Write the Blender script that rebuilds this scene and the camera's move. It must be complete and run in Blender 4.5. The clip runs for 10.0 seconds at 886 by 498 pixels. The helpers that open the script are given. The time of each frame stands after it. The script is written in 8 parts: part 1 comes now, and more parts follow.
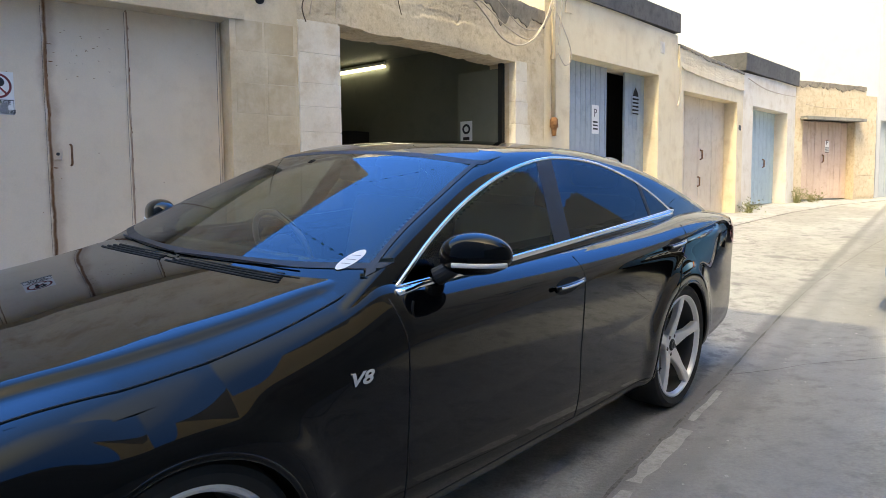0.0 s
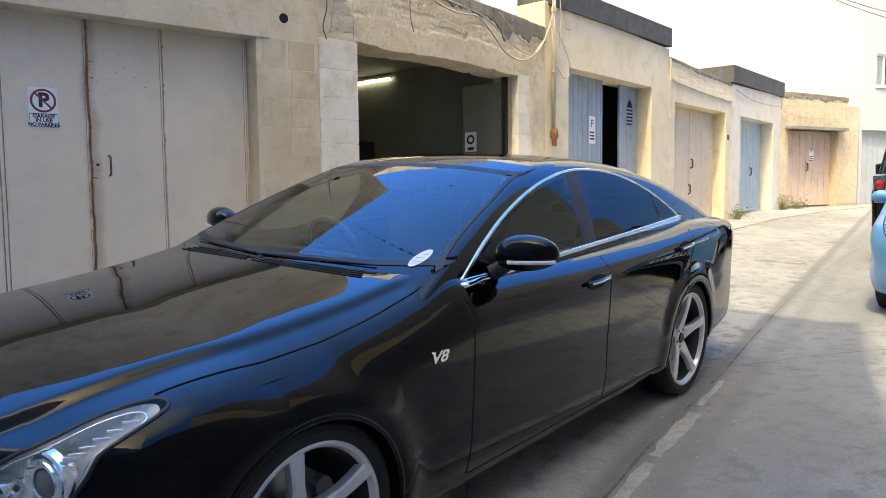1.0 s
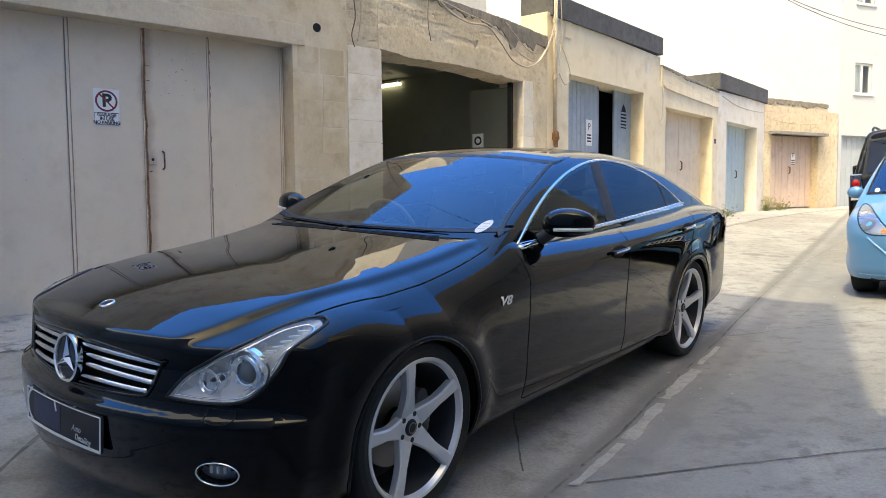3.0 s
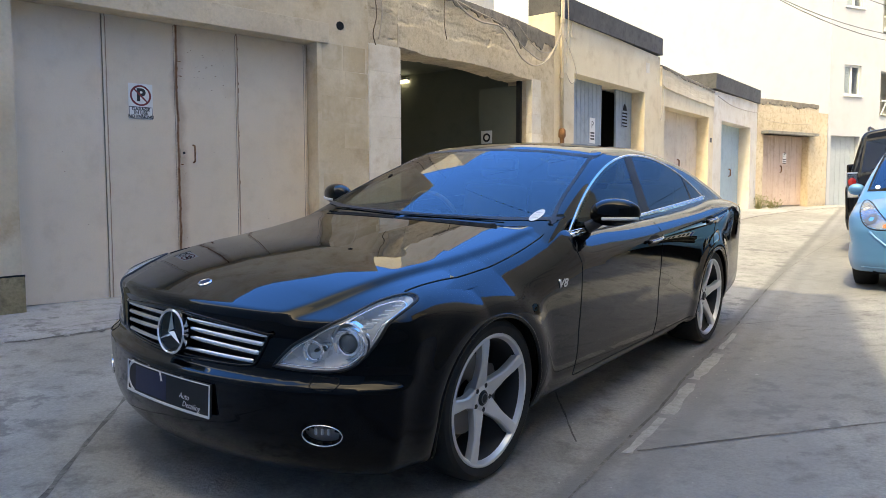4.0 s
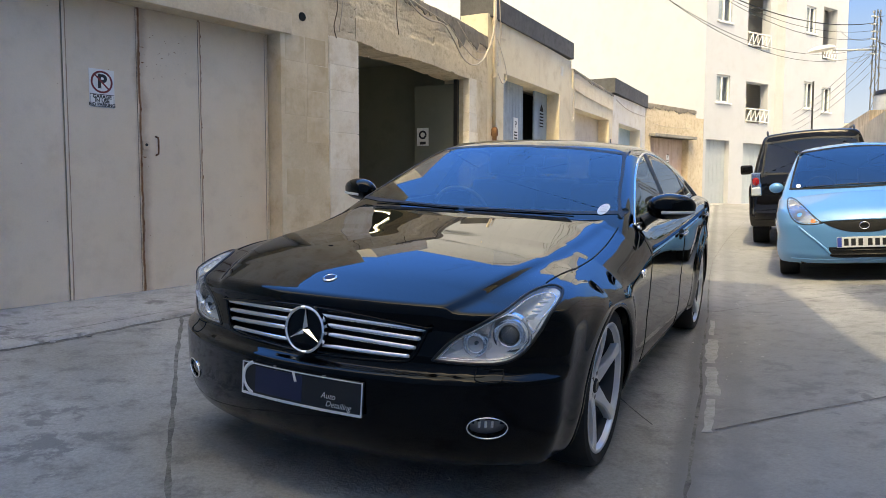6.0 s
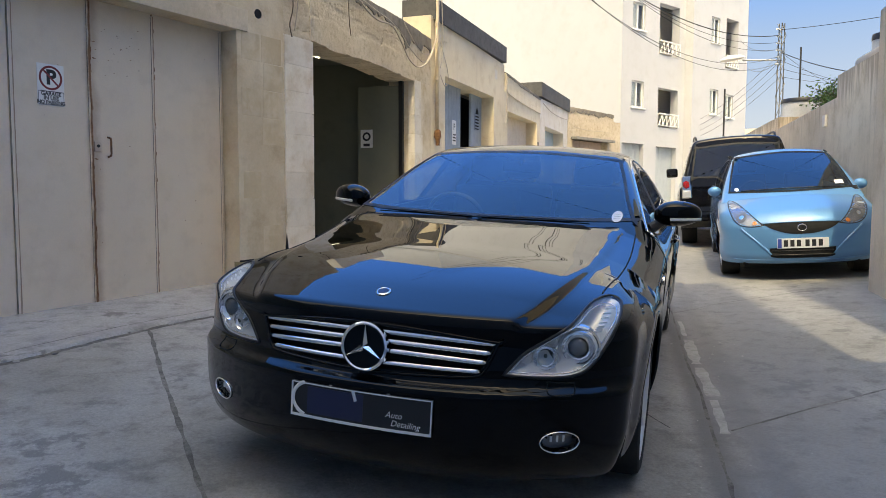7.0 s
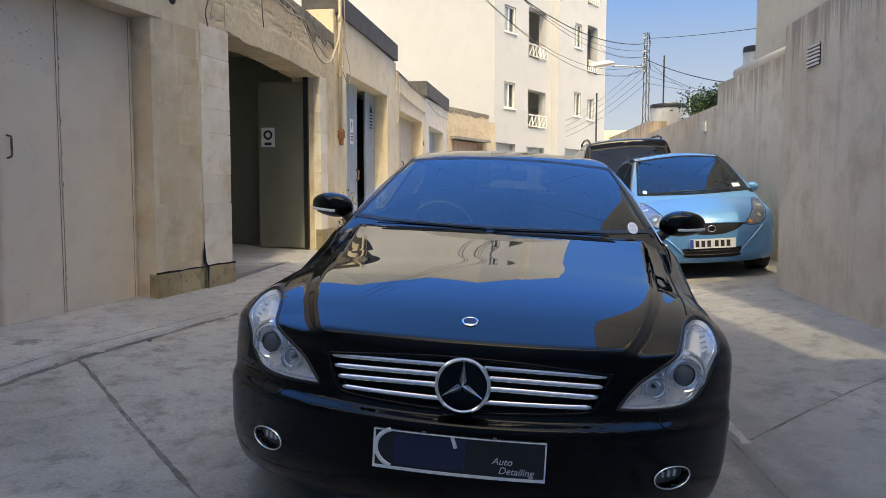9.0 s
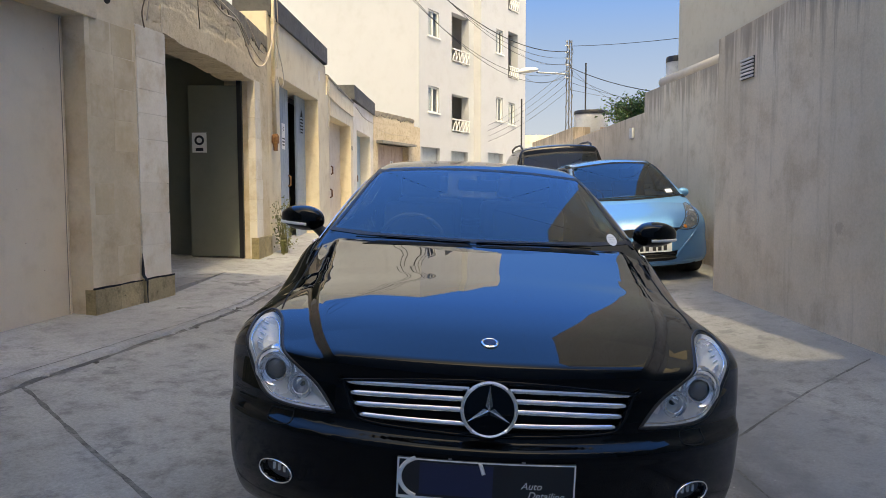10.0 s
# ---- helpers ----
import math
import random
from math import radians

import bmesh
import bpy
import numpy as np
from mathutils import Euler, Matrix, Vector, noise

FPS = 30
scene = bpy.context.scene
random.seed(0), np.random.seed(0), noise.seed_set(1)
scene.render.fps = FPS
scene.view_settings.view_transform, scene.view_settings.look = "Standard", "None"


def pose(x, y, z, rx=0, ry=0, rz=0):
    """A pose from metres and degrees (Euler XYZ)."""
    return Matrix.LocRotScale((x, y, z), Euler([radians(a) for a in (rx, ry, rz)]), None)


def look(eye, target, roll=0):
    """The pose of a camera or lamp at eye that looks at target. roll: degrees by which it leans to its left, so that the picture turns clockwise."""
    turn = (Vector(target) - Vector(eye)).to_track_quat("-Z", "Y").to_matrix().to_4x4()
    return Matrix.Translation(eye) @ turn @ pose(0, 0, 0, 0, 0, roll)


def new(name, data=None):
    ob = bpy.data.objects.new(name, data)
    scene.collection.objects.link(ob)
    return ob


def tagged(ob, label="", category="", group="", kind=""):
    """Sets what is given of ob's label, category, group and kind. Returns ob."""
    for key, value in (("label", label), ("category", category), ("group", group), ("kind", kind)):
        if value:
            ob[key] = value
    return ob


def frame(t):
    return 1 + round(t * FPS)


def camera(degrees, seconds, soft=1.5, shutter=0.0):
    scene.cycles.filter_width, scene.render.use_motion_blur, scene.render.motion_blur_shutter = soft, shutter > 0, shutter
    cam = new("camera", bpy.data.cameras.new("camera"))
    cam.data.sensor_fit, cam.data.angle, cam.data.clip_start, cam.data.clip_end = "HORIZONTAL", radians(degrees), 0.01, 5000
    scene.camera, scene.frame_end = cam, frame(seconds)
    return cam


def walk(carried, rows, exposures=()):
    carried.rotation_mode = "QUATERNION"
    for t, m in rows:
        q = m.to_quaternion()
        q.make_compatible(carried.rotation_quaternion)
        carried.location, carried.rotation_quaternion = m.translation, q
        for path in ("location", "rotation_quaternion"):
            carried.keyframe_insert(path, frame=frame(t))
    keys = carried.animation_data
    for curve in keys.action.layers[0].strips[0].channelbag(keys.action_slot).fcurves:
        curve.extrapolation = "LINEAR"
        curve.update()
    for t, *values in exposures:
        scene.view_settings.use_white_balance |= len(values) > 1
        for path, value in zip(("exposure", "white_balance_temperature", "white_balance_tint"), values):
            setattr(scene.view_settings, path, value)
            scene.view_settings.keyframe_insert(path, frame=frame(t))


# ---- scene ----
cam = camera(62.6, 10.0, soft=0.8)
METRES, EYE, TILT, LEAN, TURN = 4.439, 1.305, 0.0, 0.0, 0.0
ROWS = [
    (0.0, 0.0, 0.0, 0.0, -0.04, -4.93, 0.5),
    (0.5, -0.0333, -0.0433, -0.0025, -0.5, -4.55, 0.47),
    (1.0, -0.0578, -0.0865, 0.0014, -1.11, -4.33, 0.6),
    (1.5, -0.0743, -0.1315, -0.0053, -1.52, -4.05, 0.6),
    (2.0, -0.0917, -0.171, -0.0121, -1.75, -3.94, 0.55),
    (2.5, -0.1123, -0.2014, -0.0169, -2.05, -3.92, 0.48),
    (4.0, -0.2161, -0.2836, -0.0308, -3.37, -4.1, 0.11),
    (4.5, -0.2743, -0.2875, -0.0293, -4.57, -4.31, -0.16),
    (5.0, -0.3274, -0.2877, -0.03, -5.7, -4.28, -0.09),
    (5.5, -0.3919, -0.2776, -0.0316, -9.25, -4.31, -0.24),
    (6.0, -0.442, -0.2545, -0.0354, -13.73, -4.23, -0.1),
    (7.5, -0.6057, -0.1738, -0.0235, -24.51, -4.2, -0.2),
    (8.0, -0.6395, -0.1403, -0.0227, -28.26, -4.23, -0.14),
    (8.5, -0.6669, -0.1011, -0.0143, -30.93, -4.46, -0.09),
    (9.0, -0.691, -0.0673, -0.0112, -32.54, -4.44, -0.11),
    (9.5, -0.7233, -0.0273, -0.0028, -35.63, -4.3, -0.25),
    (10.0, -0.7417, -0.0118, 0.0004, -39.14, -4.23, 0.11),
]
walk(cam, [(t, pose(0, 0, EYE, TILT, LEAN, TURN) @ pose(METRES * x, METRES * y, METRES * z, 90 + pitch, roll, yaw)) for t, x, y, z, yaw, pitch, roll in ROWS],
     exposures=[(0.0, 2.42, 9650, -2), (5.0, 2.28, 10050, -1), (7.5, 1.98, 10050, 0), (10.0, 1.88, 10050, 1)])

# ---------- light: a high sun behind the start of the walk, clear sky ----------
TO_SUN = Vector((-0.473 * math.cos(radians(60)), -0.881 * math.cos(radians(60)), math.sin(radians(60))))
world = bpy.data.worlds.new("sky")
scene.world = world
world.use_nodes = True
wn = world.node_tree.nodes
sky = wn.new("ShaderNodeTexSky")
sky.sky_type = "NISHITA"
sky.sun_disc = False
sky.sun_elevation = radians(60)
sky.sun_rotation = math.atan2(TO_SUN.x, TO_SUN.y)
sky.air_density, sky.dust_density, sky.ozone_density = 1.0, 4.0, 1.0
world.node_tree.links.new(sky.outputs[0], wn["Background"].inputs[0])
wn["Background"].inputs[1].default_value = 0.125
sun = new("sun", bpy.data.lights.new("sun", "SUN"))
sun.data.energy, sun.data.angle, sun.data.color = 0.64, radians(0.36), (1.0, 0.985, 0.965)
sun.matrix_world = look(TO_SUN * 60, (0, 0, 0))



# ---------- materials ----------
def material(name):
    m = bpy.data.materials.new(name)
    m.use_nodes = True
    t = m.node_tree
    return m, t.nodes, t.links, t.nodes["Principled BSDF"]


def put(bsdf, **values):
    for key, value in values.items():
        socket = bsdf.inputs[key.replace("_", " ")]
        socket.default_value = (*value, 1) if isinstance(value, tuple) and len(value) == 3 else value


def plain(name, color, rough=0.5, metal=0.0, coat=0.0, **more):
    """A surface with a slight unevenness of gloss and tone."""
    m, n, l, b = material(name)
    put(b, Base_Color=color, Roughness=rough, Metallic=metal, Coat_Weight=coat, Coat_Roughness=0.03, **more)
    g, tex, ramp = n.new("ShaderNodeNewGeometry"), n.new("ShaderNodeTexNoise"), n.new("ShaderNodeMapRange")
    tex.inputs["Scale"].default_value, tex.inputs["Detail"].default_value = 14, 5
    l.new(g.outputs["Position"], tex.inputs["Vector"])
    ramp.inputs["To Min"].default_value, ramp.inputs["To Max"].default_value = max(0, rough * 0.8), min(1, rough * 1.25)
    l.new(tex.outputs["Fac"], ramp.inputs["Value"])
    l.new(ramp.outputs["Result"], b.inputs["Roughness"])
    return m


def weathered(name, tones, rough=0.85, big=0.7, small=9.0, bump=0.25, streak=0.0, streak_tone=(0.05, 0.045, 0.04), spots=0.0,
              spot_tone=(0.2, 0.07, 0.02), spot_scale=3.0, vary=0.0, grain=90.0, stretch=(1, 1, 1), runs=None, bands=(), contrast=1.0):
    """Masonry, paint, concrete: three tones at two scales, grain, optional runs down the wall and patches of stain or rust."""
    m, n, l, b = material(name)
    g = n.new("ShaderNodeNewGeometry")
    vec = n.new("ShaderNodeMapping")
    vec.inputs["Scale"].default_value = stretch
    l.new(g.outputs["Position"], vec.inputs["Vector"])

    def noise_tex(scale, detail, rough_=0.6, source=vec):
        t = n.new("ShaderNodeTexNoise")
        t.inputs["Scale"].default_value, t.inputs["Detail"].default_value, t.inputs["Roughness"].default_value = scale, detail, rough_
        l.new(source.outputs[0], t.inputs["Vector"])
        return t

    def mixed(fac, a, c):
        x = n.new("ShaderNodeMix")
        x.data_type = "RGBA"
        if isinstance(fac, float):
            x.inputs["Factor"].default_value = fac
        else:
            l.new(fac, x.inputs["Factor"])
        for socket, v in ((x.inputs[6], a), (x.inputs[7], c)):
            if isinstance(v, tuple):
                socket.default_value = (*v, 1)
            else:
                l.new(v, socket)
        return x.outputs[2]

    def ramped(value, lo, hi):
        r = n.new("ShaderNodeMapRange")
        r.interpolation_type = "SMOOTHSTEP"
        r.inputs["From Min"].default_value, r.inputs["From Max"].default_value = lo, hi
        l.new(value, r.inputs["Value"])
        return r.outputs["Result"]

    t1, t2, t3 = noise_tex(big, 6), noise_tex(small, 8, 0.65), noise_tex(grain, 4, 0.7)
    col = mixed(ramped(t1.outputs["Fac"], 0.38, 0.62), tones[0], tones[1])
    col = mixed(ramped(t2.outputs["Fac"], 0.45, 0.75), col, tones[2])
    fine = n.new("ShaderNodeMapRange")
    fine.inputs["From Min"].default_value, fine.inputs["From Max"].default_value = 0.25, 0.75
    fine.inputs["To Min"].default_value, fine.inputs["To Max"].default_value = 1 - 0.16 * contrast, 1 + 0.14 * contrast
    l.new(t3.outputs["Fac"], fine.inputs["Value"])
    mul = n.new("ShaderNodeMix")
    mul.data_type, mul.blend_type = "RGBA", "MULTIPLY"
    mul.inputs["Factor"].default_value = 1.0
    l.new(col, mul.inputs[6])
    l.new(fine.outputs["Result"], mul.inputs[7])
    col = mul.outputs[2]
    if vary:
        info, hv = n.new("ShaderNodeObjectInfo"), n.new("ShaderNodeHueSaturation")
        r = n.new("ShaderNodeMapRange")
        r.inputs["To Min"].default_value, r.inputs["To Max"].default_value = 1 - vary, 1 + vary
        l.new(info.outputs["Random"], r.inputs["Value"])
        l.new(r.outputs["Result"], hv.inputs["Value"])
        l.new(col, hv.inputs["Color"])
        col = hv.outputs["Color"]
    if streak:
        sm = n.new("ShaderNodeMapping")
        sm.inputs["Scale"].default_value = (1, 1, 0.09)
        l.new(g.outputs["Position"], sm.inputs["Vector"])
        s = noise_tex(7.0, 6, 0.7, sm)
        f = n.new("ShaderNodeMath")
        f.operation = "MULTIPLY"
        f.inputs[1].default_value = streak
        l.new(ramped(s.outputs["Fac"], 0.52, 0.72), f.inputs[0])
        col = mixed(f.outputs[0], col, streak_tone)
    if runs:
        # dark runs that hang from the coping, each of its own length
        rm = n.new("ShaderNodeMapping")
        rm.inputs["Scale"].default_value = (1, 1, 0.05)
        l.new(g.outputs["Position"], rm.inputs["Vector"])
        r1 = noise_tex(7.0, 5, 0.75, rm)
        sp = n.new("ShaderNodeSeparateXYZ")
        l.new(g.outputs["Position"], sp.inputs[0])
        ma = n.new("ShaderNodeMath")
        ma.operation = "MULTIPLY_ADD"
        l.new(r1.outputs["Fac"], ma.inputs[0])
        ma.inputs[1].default_value = runs[1]
        l.new(sp.outputs["Z"], ma.inputs[2])
        f2 = n.new("ShaderNodeMath")
        f2.operation = "MULTIPLY"
        f2.inputs[1].default_value = 0.72
        l.new(ramped(ma.outputs[0], runs[0], runs[0] + 0.5), f2.inputs[0])
        col = mixed(f2.outputs[0], col, streak_tone)
    if spots:
        s = noise_tex(spot_scale, 9, 0.72)
        f = n.new("ShaderNodeMath")
        f.operation = "MULTIPLY"
        f.inputs[1].default_value = 0.85
        l.new(ramped(s.outputs["Fac"], 0.75 - spots, 0.80 - spots), f.inputs[0])
        col = mixed(f.outputs[0], col, spot_tone)
    for (nx, ny, off, w0, w1, power, tone, wob) in bands:
        # dirt washed along a line in plan: full inside w0, gone by w1, with a ragged edge
        dot = n.new("ShaderNodeVectorMath")
        dot.operation = "DOT_PRODUCT"
        l.new(g.outputs["Position"], dot.inputs[0])
        dot.inputs[1].default_value = (nx, ny, 0)
        wb = noise_tex(2.2, 7, 0.7, g)
        ad = n.new("ShaderNodeMath")
        ad.operation = "MULTIPLY_ADD"
        l.new(wb.outputs["Fac"], ad.inputs[0])
        ad.inputs[1].default_value = wob
        l.new(dot.outputs["Value"], ad.inputs[2])
        sb = n.new("ShaderNodeMath")
        sb.operation = "SUBTRACT"
        l.new(ad.outputs[0], sb.inputs[0])
        sb.inputs[1].default_value = off + wob * 0.5
        ab = n.new("ShaderNodeMath")
        ab.operation = "ABSOLUTE"
        l.new(sb.outputs[0], ab.inputs[0])
        f = n.new("ShaderNodeMath")
        f.operation = "MULTIPLY"
        f.inputs[1].default_value = power
        l.new(ramped(ab.outputs[0], w1, w0), f.inputs[0])
        col = mixed(f.outputs[0], col, tone)
    l.new(col, b.inputs["Base Color"])
    b.inputs["Roughness"].default_value = rough
    if bump:
        add = n.new("ShaderNodeMath")
        add.operation = "ADD"
        l.new(t2.outputs["Fac"], add.inputs[0])
        l.new(t3.outputs["Fac"], add.inputs[1])
        bm_ = n.new("ShaderNodeBump")
        bm_.inputs["Strength"].default_value, bm_.inputs["Distance"].default_value = bump, 0.012
        l.new(add.outputs[0], bm_.inputs["Height"])
        l.new(bm_.outputs["Normal"], b.inputs["Normal"])
    return m


def glass(name, tint, ior=1.5, power=5.0):
    m, n, l, b = material(name)
    n.remove(b)
    out = n["Material Output"]
    mix, lw, tr, gl = n.new("ShaderNodeMixShader"), n.new("ShaderNodeLayerWeight"), n.new("ShaderNodeBsdfTransparent"), n.new("ShaderNodeBsdfGlossy")
    lw.inputs["Blend"].default_value = 0.5
    po, mr = n.new("ShaderNodeMath"), n.new("ShaderNodeMapRange")
    po.operation = "POWER"
    po.inputs[1].default_value = power
    mr.inputs["To Min"].default_value, mr.inputs["To Max"].default_value = ((ior - 1) / (ior + 1)) ** 2, 1.0
    l.new(lw.outputs["Facing"], po.inputs[0])
    l.new(po.outputs[0], mr.inputs["Value"])
    tr.inputs["Color"].default_value = (*tint, 1)
    gl.inputs["Roughness"].default_value = 0.0
    l.new(mr.outputs[0], mix.inputs[0])
    l.new(tr.outputs[0], mix.inputs[1])
    l.new(gl.outputs[0], mix.inputs[2])
    l.new(mix.outputs[0], out.inputs[0])
    return m


def glow(name, color, strength):
    m, n, l, b = material(name)
    put(b, Base_Color=color, Emission_Color=color, Emission_Strength=strength)
    return m


def lacquer(name, color, rough, metal=0.0, spec=0.0, ior=1.5):
    m, n, l, b = material(name)
    put(b, Base_Color=color, Roughness=rough, Metallic=metal, Specular_IOR_Level=spec, Coat_Weight=1.0, Coat_Roughness=0.012, Coat_IOR=ior)
    return m


def deep_gloss(name, color, straight, power):
    """Waxed dark lacquer: hardly any mirror seen straight on, a strong one at a glancing angle."""
    m, n, l, b = material(name)
    put(b, Base_Color=color, Roughness=0.5, Specular_IOR_Level=0.0)
    lw, po, mr, mix, gl = n.new("ShaderNodeLayerWeight"), n.new("ShaderNodeMath"), n.new("ShaderNodeMapRange"), n.new("ShaderNodeMixShader"), n.new("ShaderNodeBsdfGlossy")
    lw.inputs["Blend"].default_value = 0.5
    po.operation = "POWER"
    po.inputs[1].default_value = power
    mr.inputs["To Min"].default_value, mr.inputs["To Max"].default_value = straight, 1.0
    gl.inputs["Roughness"].default_value = 0.012
    l.new(lw.outputs["Facing"], po.inputs[0])
    l.new(po.outputs[0], mr.inputs["Value"])
    l.new(mr.outputs[0], mix.inputs[0])
    l.new(b.outputs[0], mix.inputs[1])
    l.new(gl.outputs[0], mix.inputs[2])
    l.new(mix.outputs[0], n["Material Output"].inputs[0])
    return m


BLACK_PAINT = deep_gloss("black_lacquer", (0.0012, 0.0012, 0.0014), 0.018, 3.1)
BLUE_PAINT = lacquer("light_blue_metallic_lacquer", (0.10, 0.285, 0.52), 0.48, 0.25, 0.3)
SUV_PAINT = lacquer("dark_lacquer", (0.005, 0.005, 0.006), 0.5)
LAMP_SILVER = plain("bright_lamp_silver", (0.58, 0.575, 0.55), 0.26, 0.2)
LAMP_GREY = plain("grey_lamp_silver", (0.36, 0.37, 0.38), 0.22, 0.7)
LAMP_CORE = plain("grey_lamp_glass", (0.16, 0.165, 0.165), 0.12, 0.3)
SIDE_GLASS = glass("green_tinted_side_glass", (0.50, 0.56, 0.47), 1.55)
REAR_PANE = glass("mirrored_rear_glass", (0.10, 0.10, 0.10), 2.3)
CHROME = plain("chrome", (0.86, 0.87, 0.88), 0.09, 1.0)
ALLOY = plain("silver_alloy", (0.75, 0.76, 0.77), 0.33, 0.5)
ALLOY_DARK = plain("shaded_alloy", (0.30, 0.30, 0.31), 0.45, 0.8)
RUBBER = plain("rubber", (0.012, 0.012, 0.012), 0.75)
BLACK_TRIM = plain("black_plastic", (0.012, 0.012, 0.013), 0.45)
GAP = plain("dark_gap", (0.002, 0.002, 0.002), 0.9)
BARREL = plain("dark_wheel_barrel", (0.045, 0.045, 0.047), 0.5, 0.3)
# matt black for parts, also for openings whose shade is put in as colour
BLACK_MATT = plain("matt_black_and_shade", (0.006, 0.006, 0.006), 0.9)
STEEL = plain("brake_steel", (0.30, 0.29, 0.28), 0.35, 1.0)
SEAT = plain("pale_leather", (0.42, 0.38, 0.32), 0.55)
DASH = plain("dashboard_plastic", (0.035, 0.033, 0.03), 0.6)
WHITE_PLASTIC = plain("white_plastic", (0.75, 0.75, 0.73), 0.4)
AMBER = plain("amber_plastic", (0.7, 0.2, 0.03), 0.25, 0, 0.6)
RED_LENS = plain("red_lens", (0.30, 0.010, 0.012), 0.15, 0, 1.0)
BLUE_BAND = plain("blue_plate_band", (0.03, 0.07, 0.35), 0.4)
NAVY = plain("navy_film", (0.012, 0.018, 0.06), 0.35)
CAR_GLASS = glass("tinted_glass", (0.40, 0.45, 0.42), 1.62, 3.5)
DARK_GLASS = glass("dark_tinted_glass", (0.15, 0.16, 0.145), 1.55)
LENS = glass("clear_lens", (0.985, 0.99, 0.99), 1.35)
CURTAIN = plain("pale_net_curtain", (0.62, 0.62, 0.60), 0.8)
POLE_STEEL = plain("weathered_pole_steel", (0.16, 0.16, 0.16), 0.6, 0.3)
PANE = glass("window_glass", (0.86, 0.89, 0.90), 1.5)
MIRROR = plain("mirror", (0.9, 0.9, 0.9), 0.02, 1.0)
PLASTER = weathered("cream_painted_limestone", ((0.62, 0.51, 0.35), (0.72, 0.62, 0.46), (0.50, 0.38, 0.235)), 0.9, 1.5, 3.2, 0.16, 0.10, (0.40, 0.31, 0.20), spots=0.10, spot_tone=(0.47, 0.355, 0.215), spot_scale=1.3, grain=40.0, contrast=0.45)
LIMESTONE = weathered("bare_limestone", ((0.56, 0.46, 0.33), (0.62, 0.53, 0.39), (0.42, 0.33, 0.22)), 0.93, 1.6, 9.0, 0.4, grain=50.0, contrast=1.0)
STAINED = weathered("stained_cement_lintel", ((0.60, 0.50, 0.36), (0.68, 0.58, 0.43), (0.46, 0.37, 0.25)), 0.92, 2.0, 4.0, 0.2, 0.12, (0.36, 0.28, 0.19), spots=0.115, spot_tone=(0.15, 0.125, 0.095), spot_scale=2.2, grain=40.0, contrast=0.6)
PLINTH = weathered("mossy_limestone_plinth", ((0.34, 0.275, 0.155), (0.43, 0.35, 0.21), (0.19, 0.16, 0.09)), 0.95, 2.2, 11.0, 0.8, spots=0.12, spot_tone=(0.12, 0.105, 0.06), spot_scale=5.0, vary=0.12, grain=50.0, contrast=1.4)
RUBBLE = weathered("weathered_limestone_lintel", ((0.58, 0.475, 0.33), (0.66, 0.555, 0.40), (0.44, 0.35, 0.235)), 0.95, 2.4, 12.0, 0.35, 0.16, (0.27, 0.21, 0.145), grain=50.0, contrast=0.9)
TOPPING = weathered("blackened_cement_topping", ((0.20, 0.175, 0.14), (0.29, 0.25, 0.20), (0.11, 0.10, 0.085)), 0.95, 2.0, 10.0, 0.5, 0.5, (0.40, 0.33, 0.24), grain=50.0, contrast=1.2)
BLOCK = weathered("limewashed_stone_block", ((0.72, 0.645, 0.53), (0.80, 0.735, 0.63), (0.60, 0.495, 0.35)), 0.9, 1.4, 3.6, 0.16, vary=0.05, grain=40.0, contrast=0.4)
WASHED = weathered("stone_showing_through_limewash", ((0.59, 0.475, 0.31), (0.70, 0.595, 0.435), (0.51, 0.395, 0.245)), 0.9, 2.6, 5.0, 0.14, vary=0.05, grain=40.0, contrast=0.4)
YELLOW_WALL = weathered("ochre_painted_wall", ((0.71, 0.605, 0.435), (0.76, 0.665, 0.495), (0.62, 0.51, 0.345)), 0.9, 0.8, 3.4, 0.16, 0.22, (0.45, 0.36, 0.25), spots=0.08, spot_tone=(0.56, 0.46, 0.33), spot_scale=2.0, contrast=0.5)
PALE_WALL = weathered("pale_painted_wall", ((0.72, 0.66, 0.57), (0.76, 0.71, 0.63), (0.62, 0.54, 0.43)), 0.9, 0.8, 3.4, 0.15, 0.15, (0.48, 0.41, 0.32), spots=0.07, spot_tone=(0.58, 0.50, 0.40), spot_scale=2.0, contrast=0.5)
WHITE_WALL = weathered("white_masonry_paint", ((0.475, 0.485, 0.505), (0.50, 0.51, 0.53), (0.45, 0.457, 0.47)), 0.9, 0.2, 2.0, 0.05, contrast=0.3)
RENDER_WALL = weathered("grey_beige_cement_render", ((0.63, 0.51, 0.36), (0.71, 0.585, 0.43), (0.53, 0.41, 0.28)), 0.92, 0.7, 2.6, 0.22, 0.30, (0.30, 0.23, 0.165), spots=0.09, spot_tone=(0.47, 0.36, 0.25), spot_scale=1.6, runs=(3.95, 2.8), grain=45.0, contrast=0.6)
HOUSE_WALL = weathered("beige_house_render", ((0.52, 0.455, 0.34), (0.55, 0.49, 0.375), (0.47, 0.41, 0.305)), 0.9, 0.5, 4.0, 0.1, 0.12, (0.36, 0.30, 0.22), contrast=0.4)
FLATS_WALL = weathered("white_limewash", ((0.80, 0.77, 0.70), (0.82, 0.79, 0.72), (0.76, 0.72, 0.65)), 0.9, 0.2, 2.0, 0.05)
BITUMEN = weathered("grey_roof_membrane", ((0.075, 0.075, 0.078), (0.10, 0.10, 0.10), (0.05, 0.05, 0.05)), 0.85, 2, 9, 0.2)
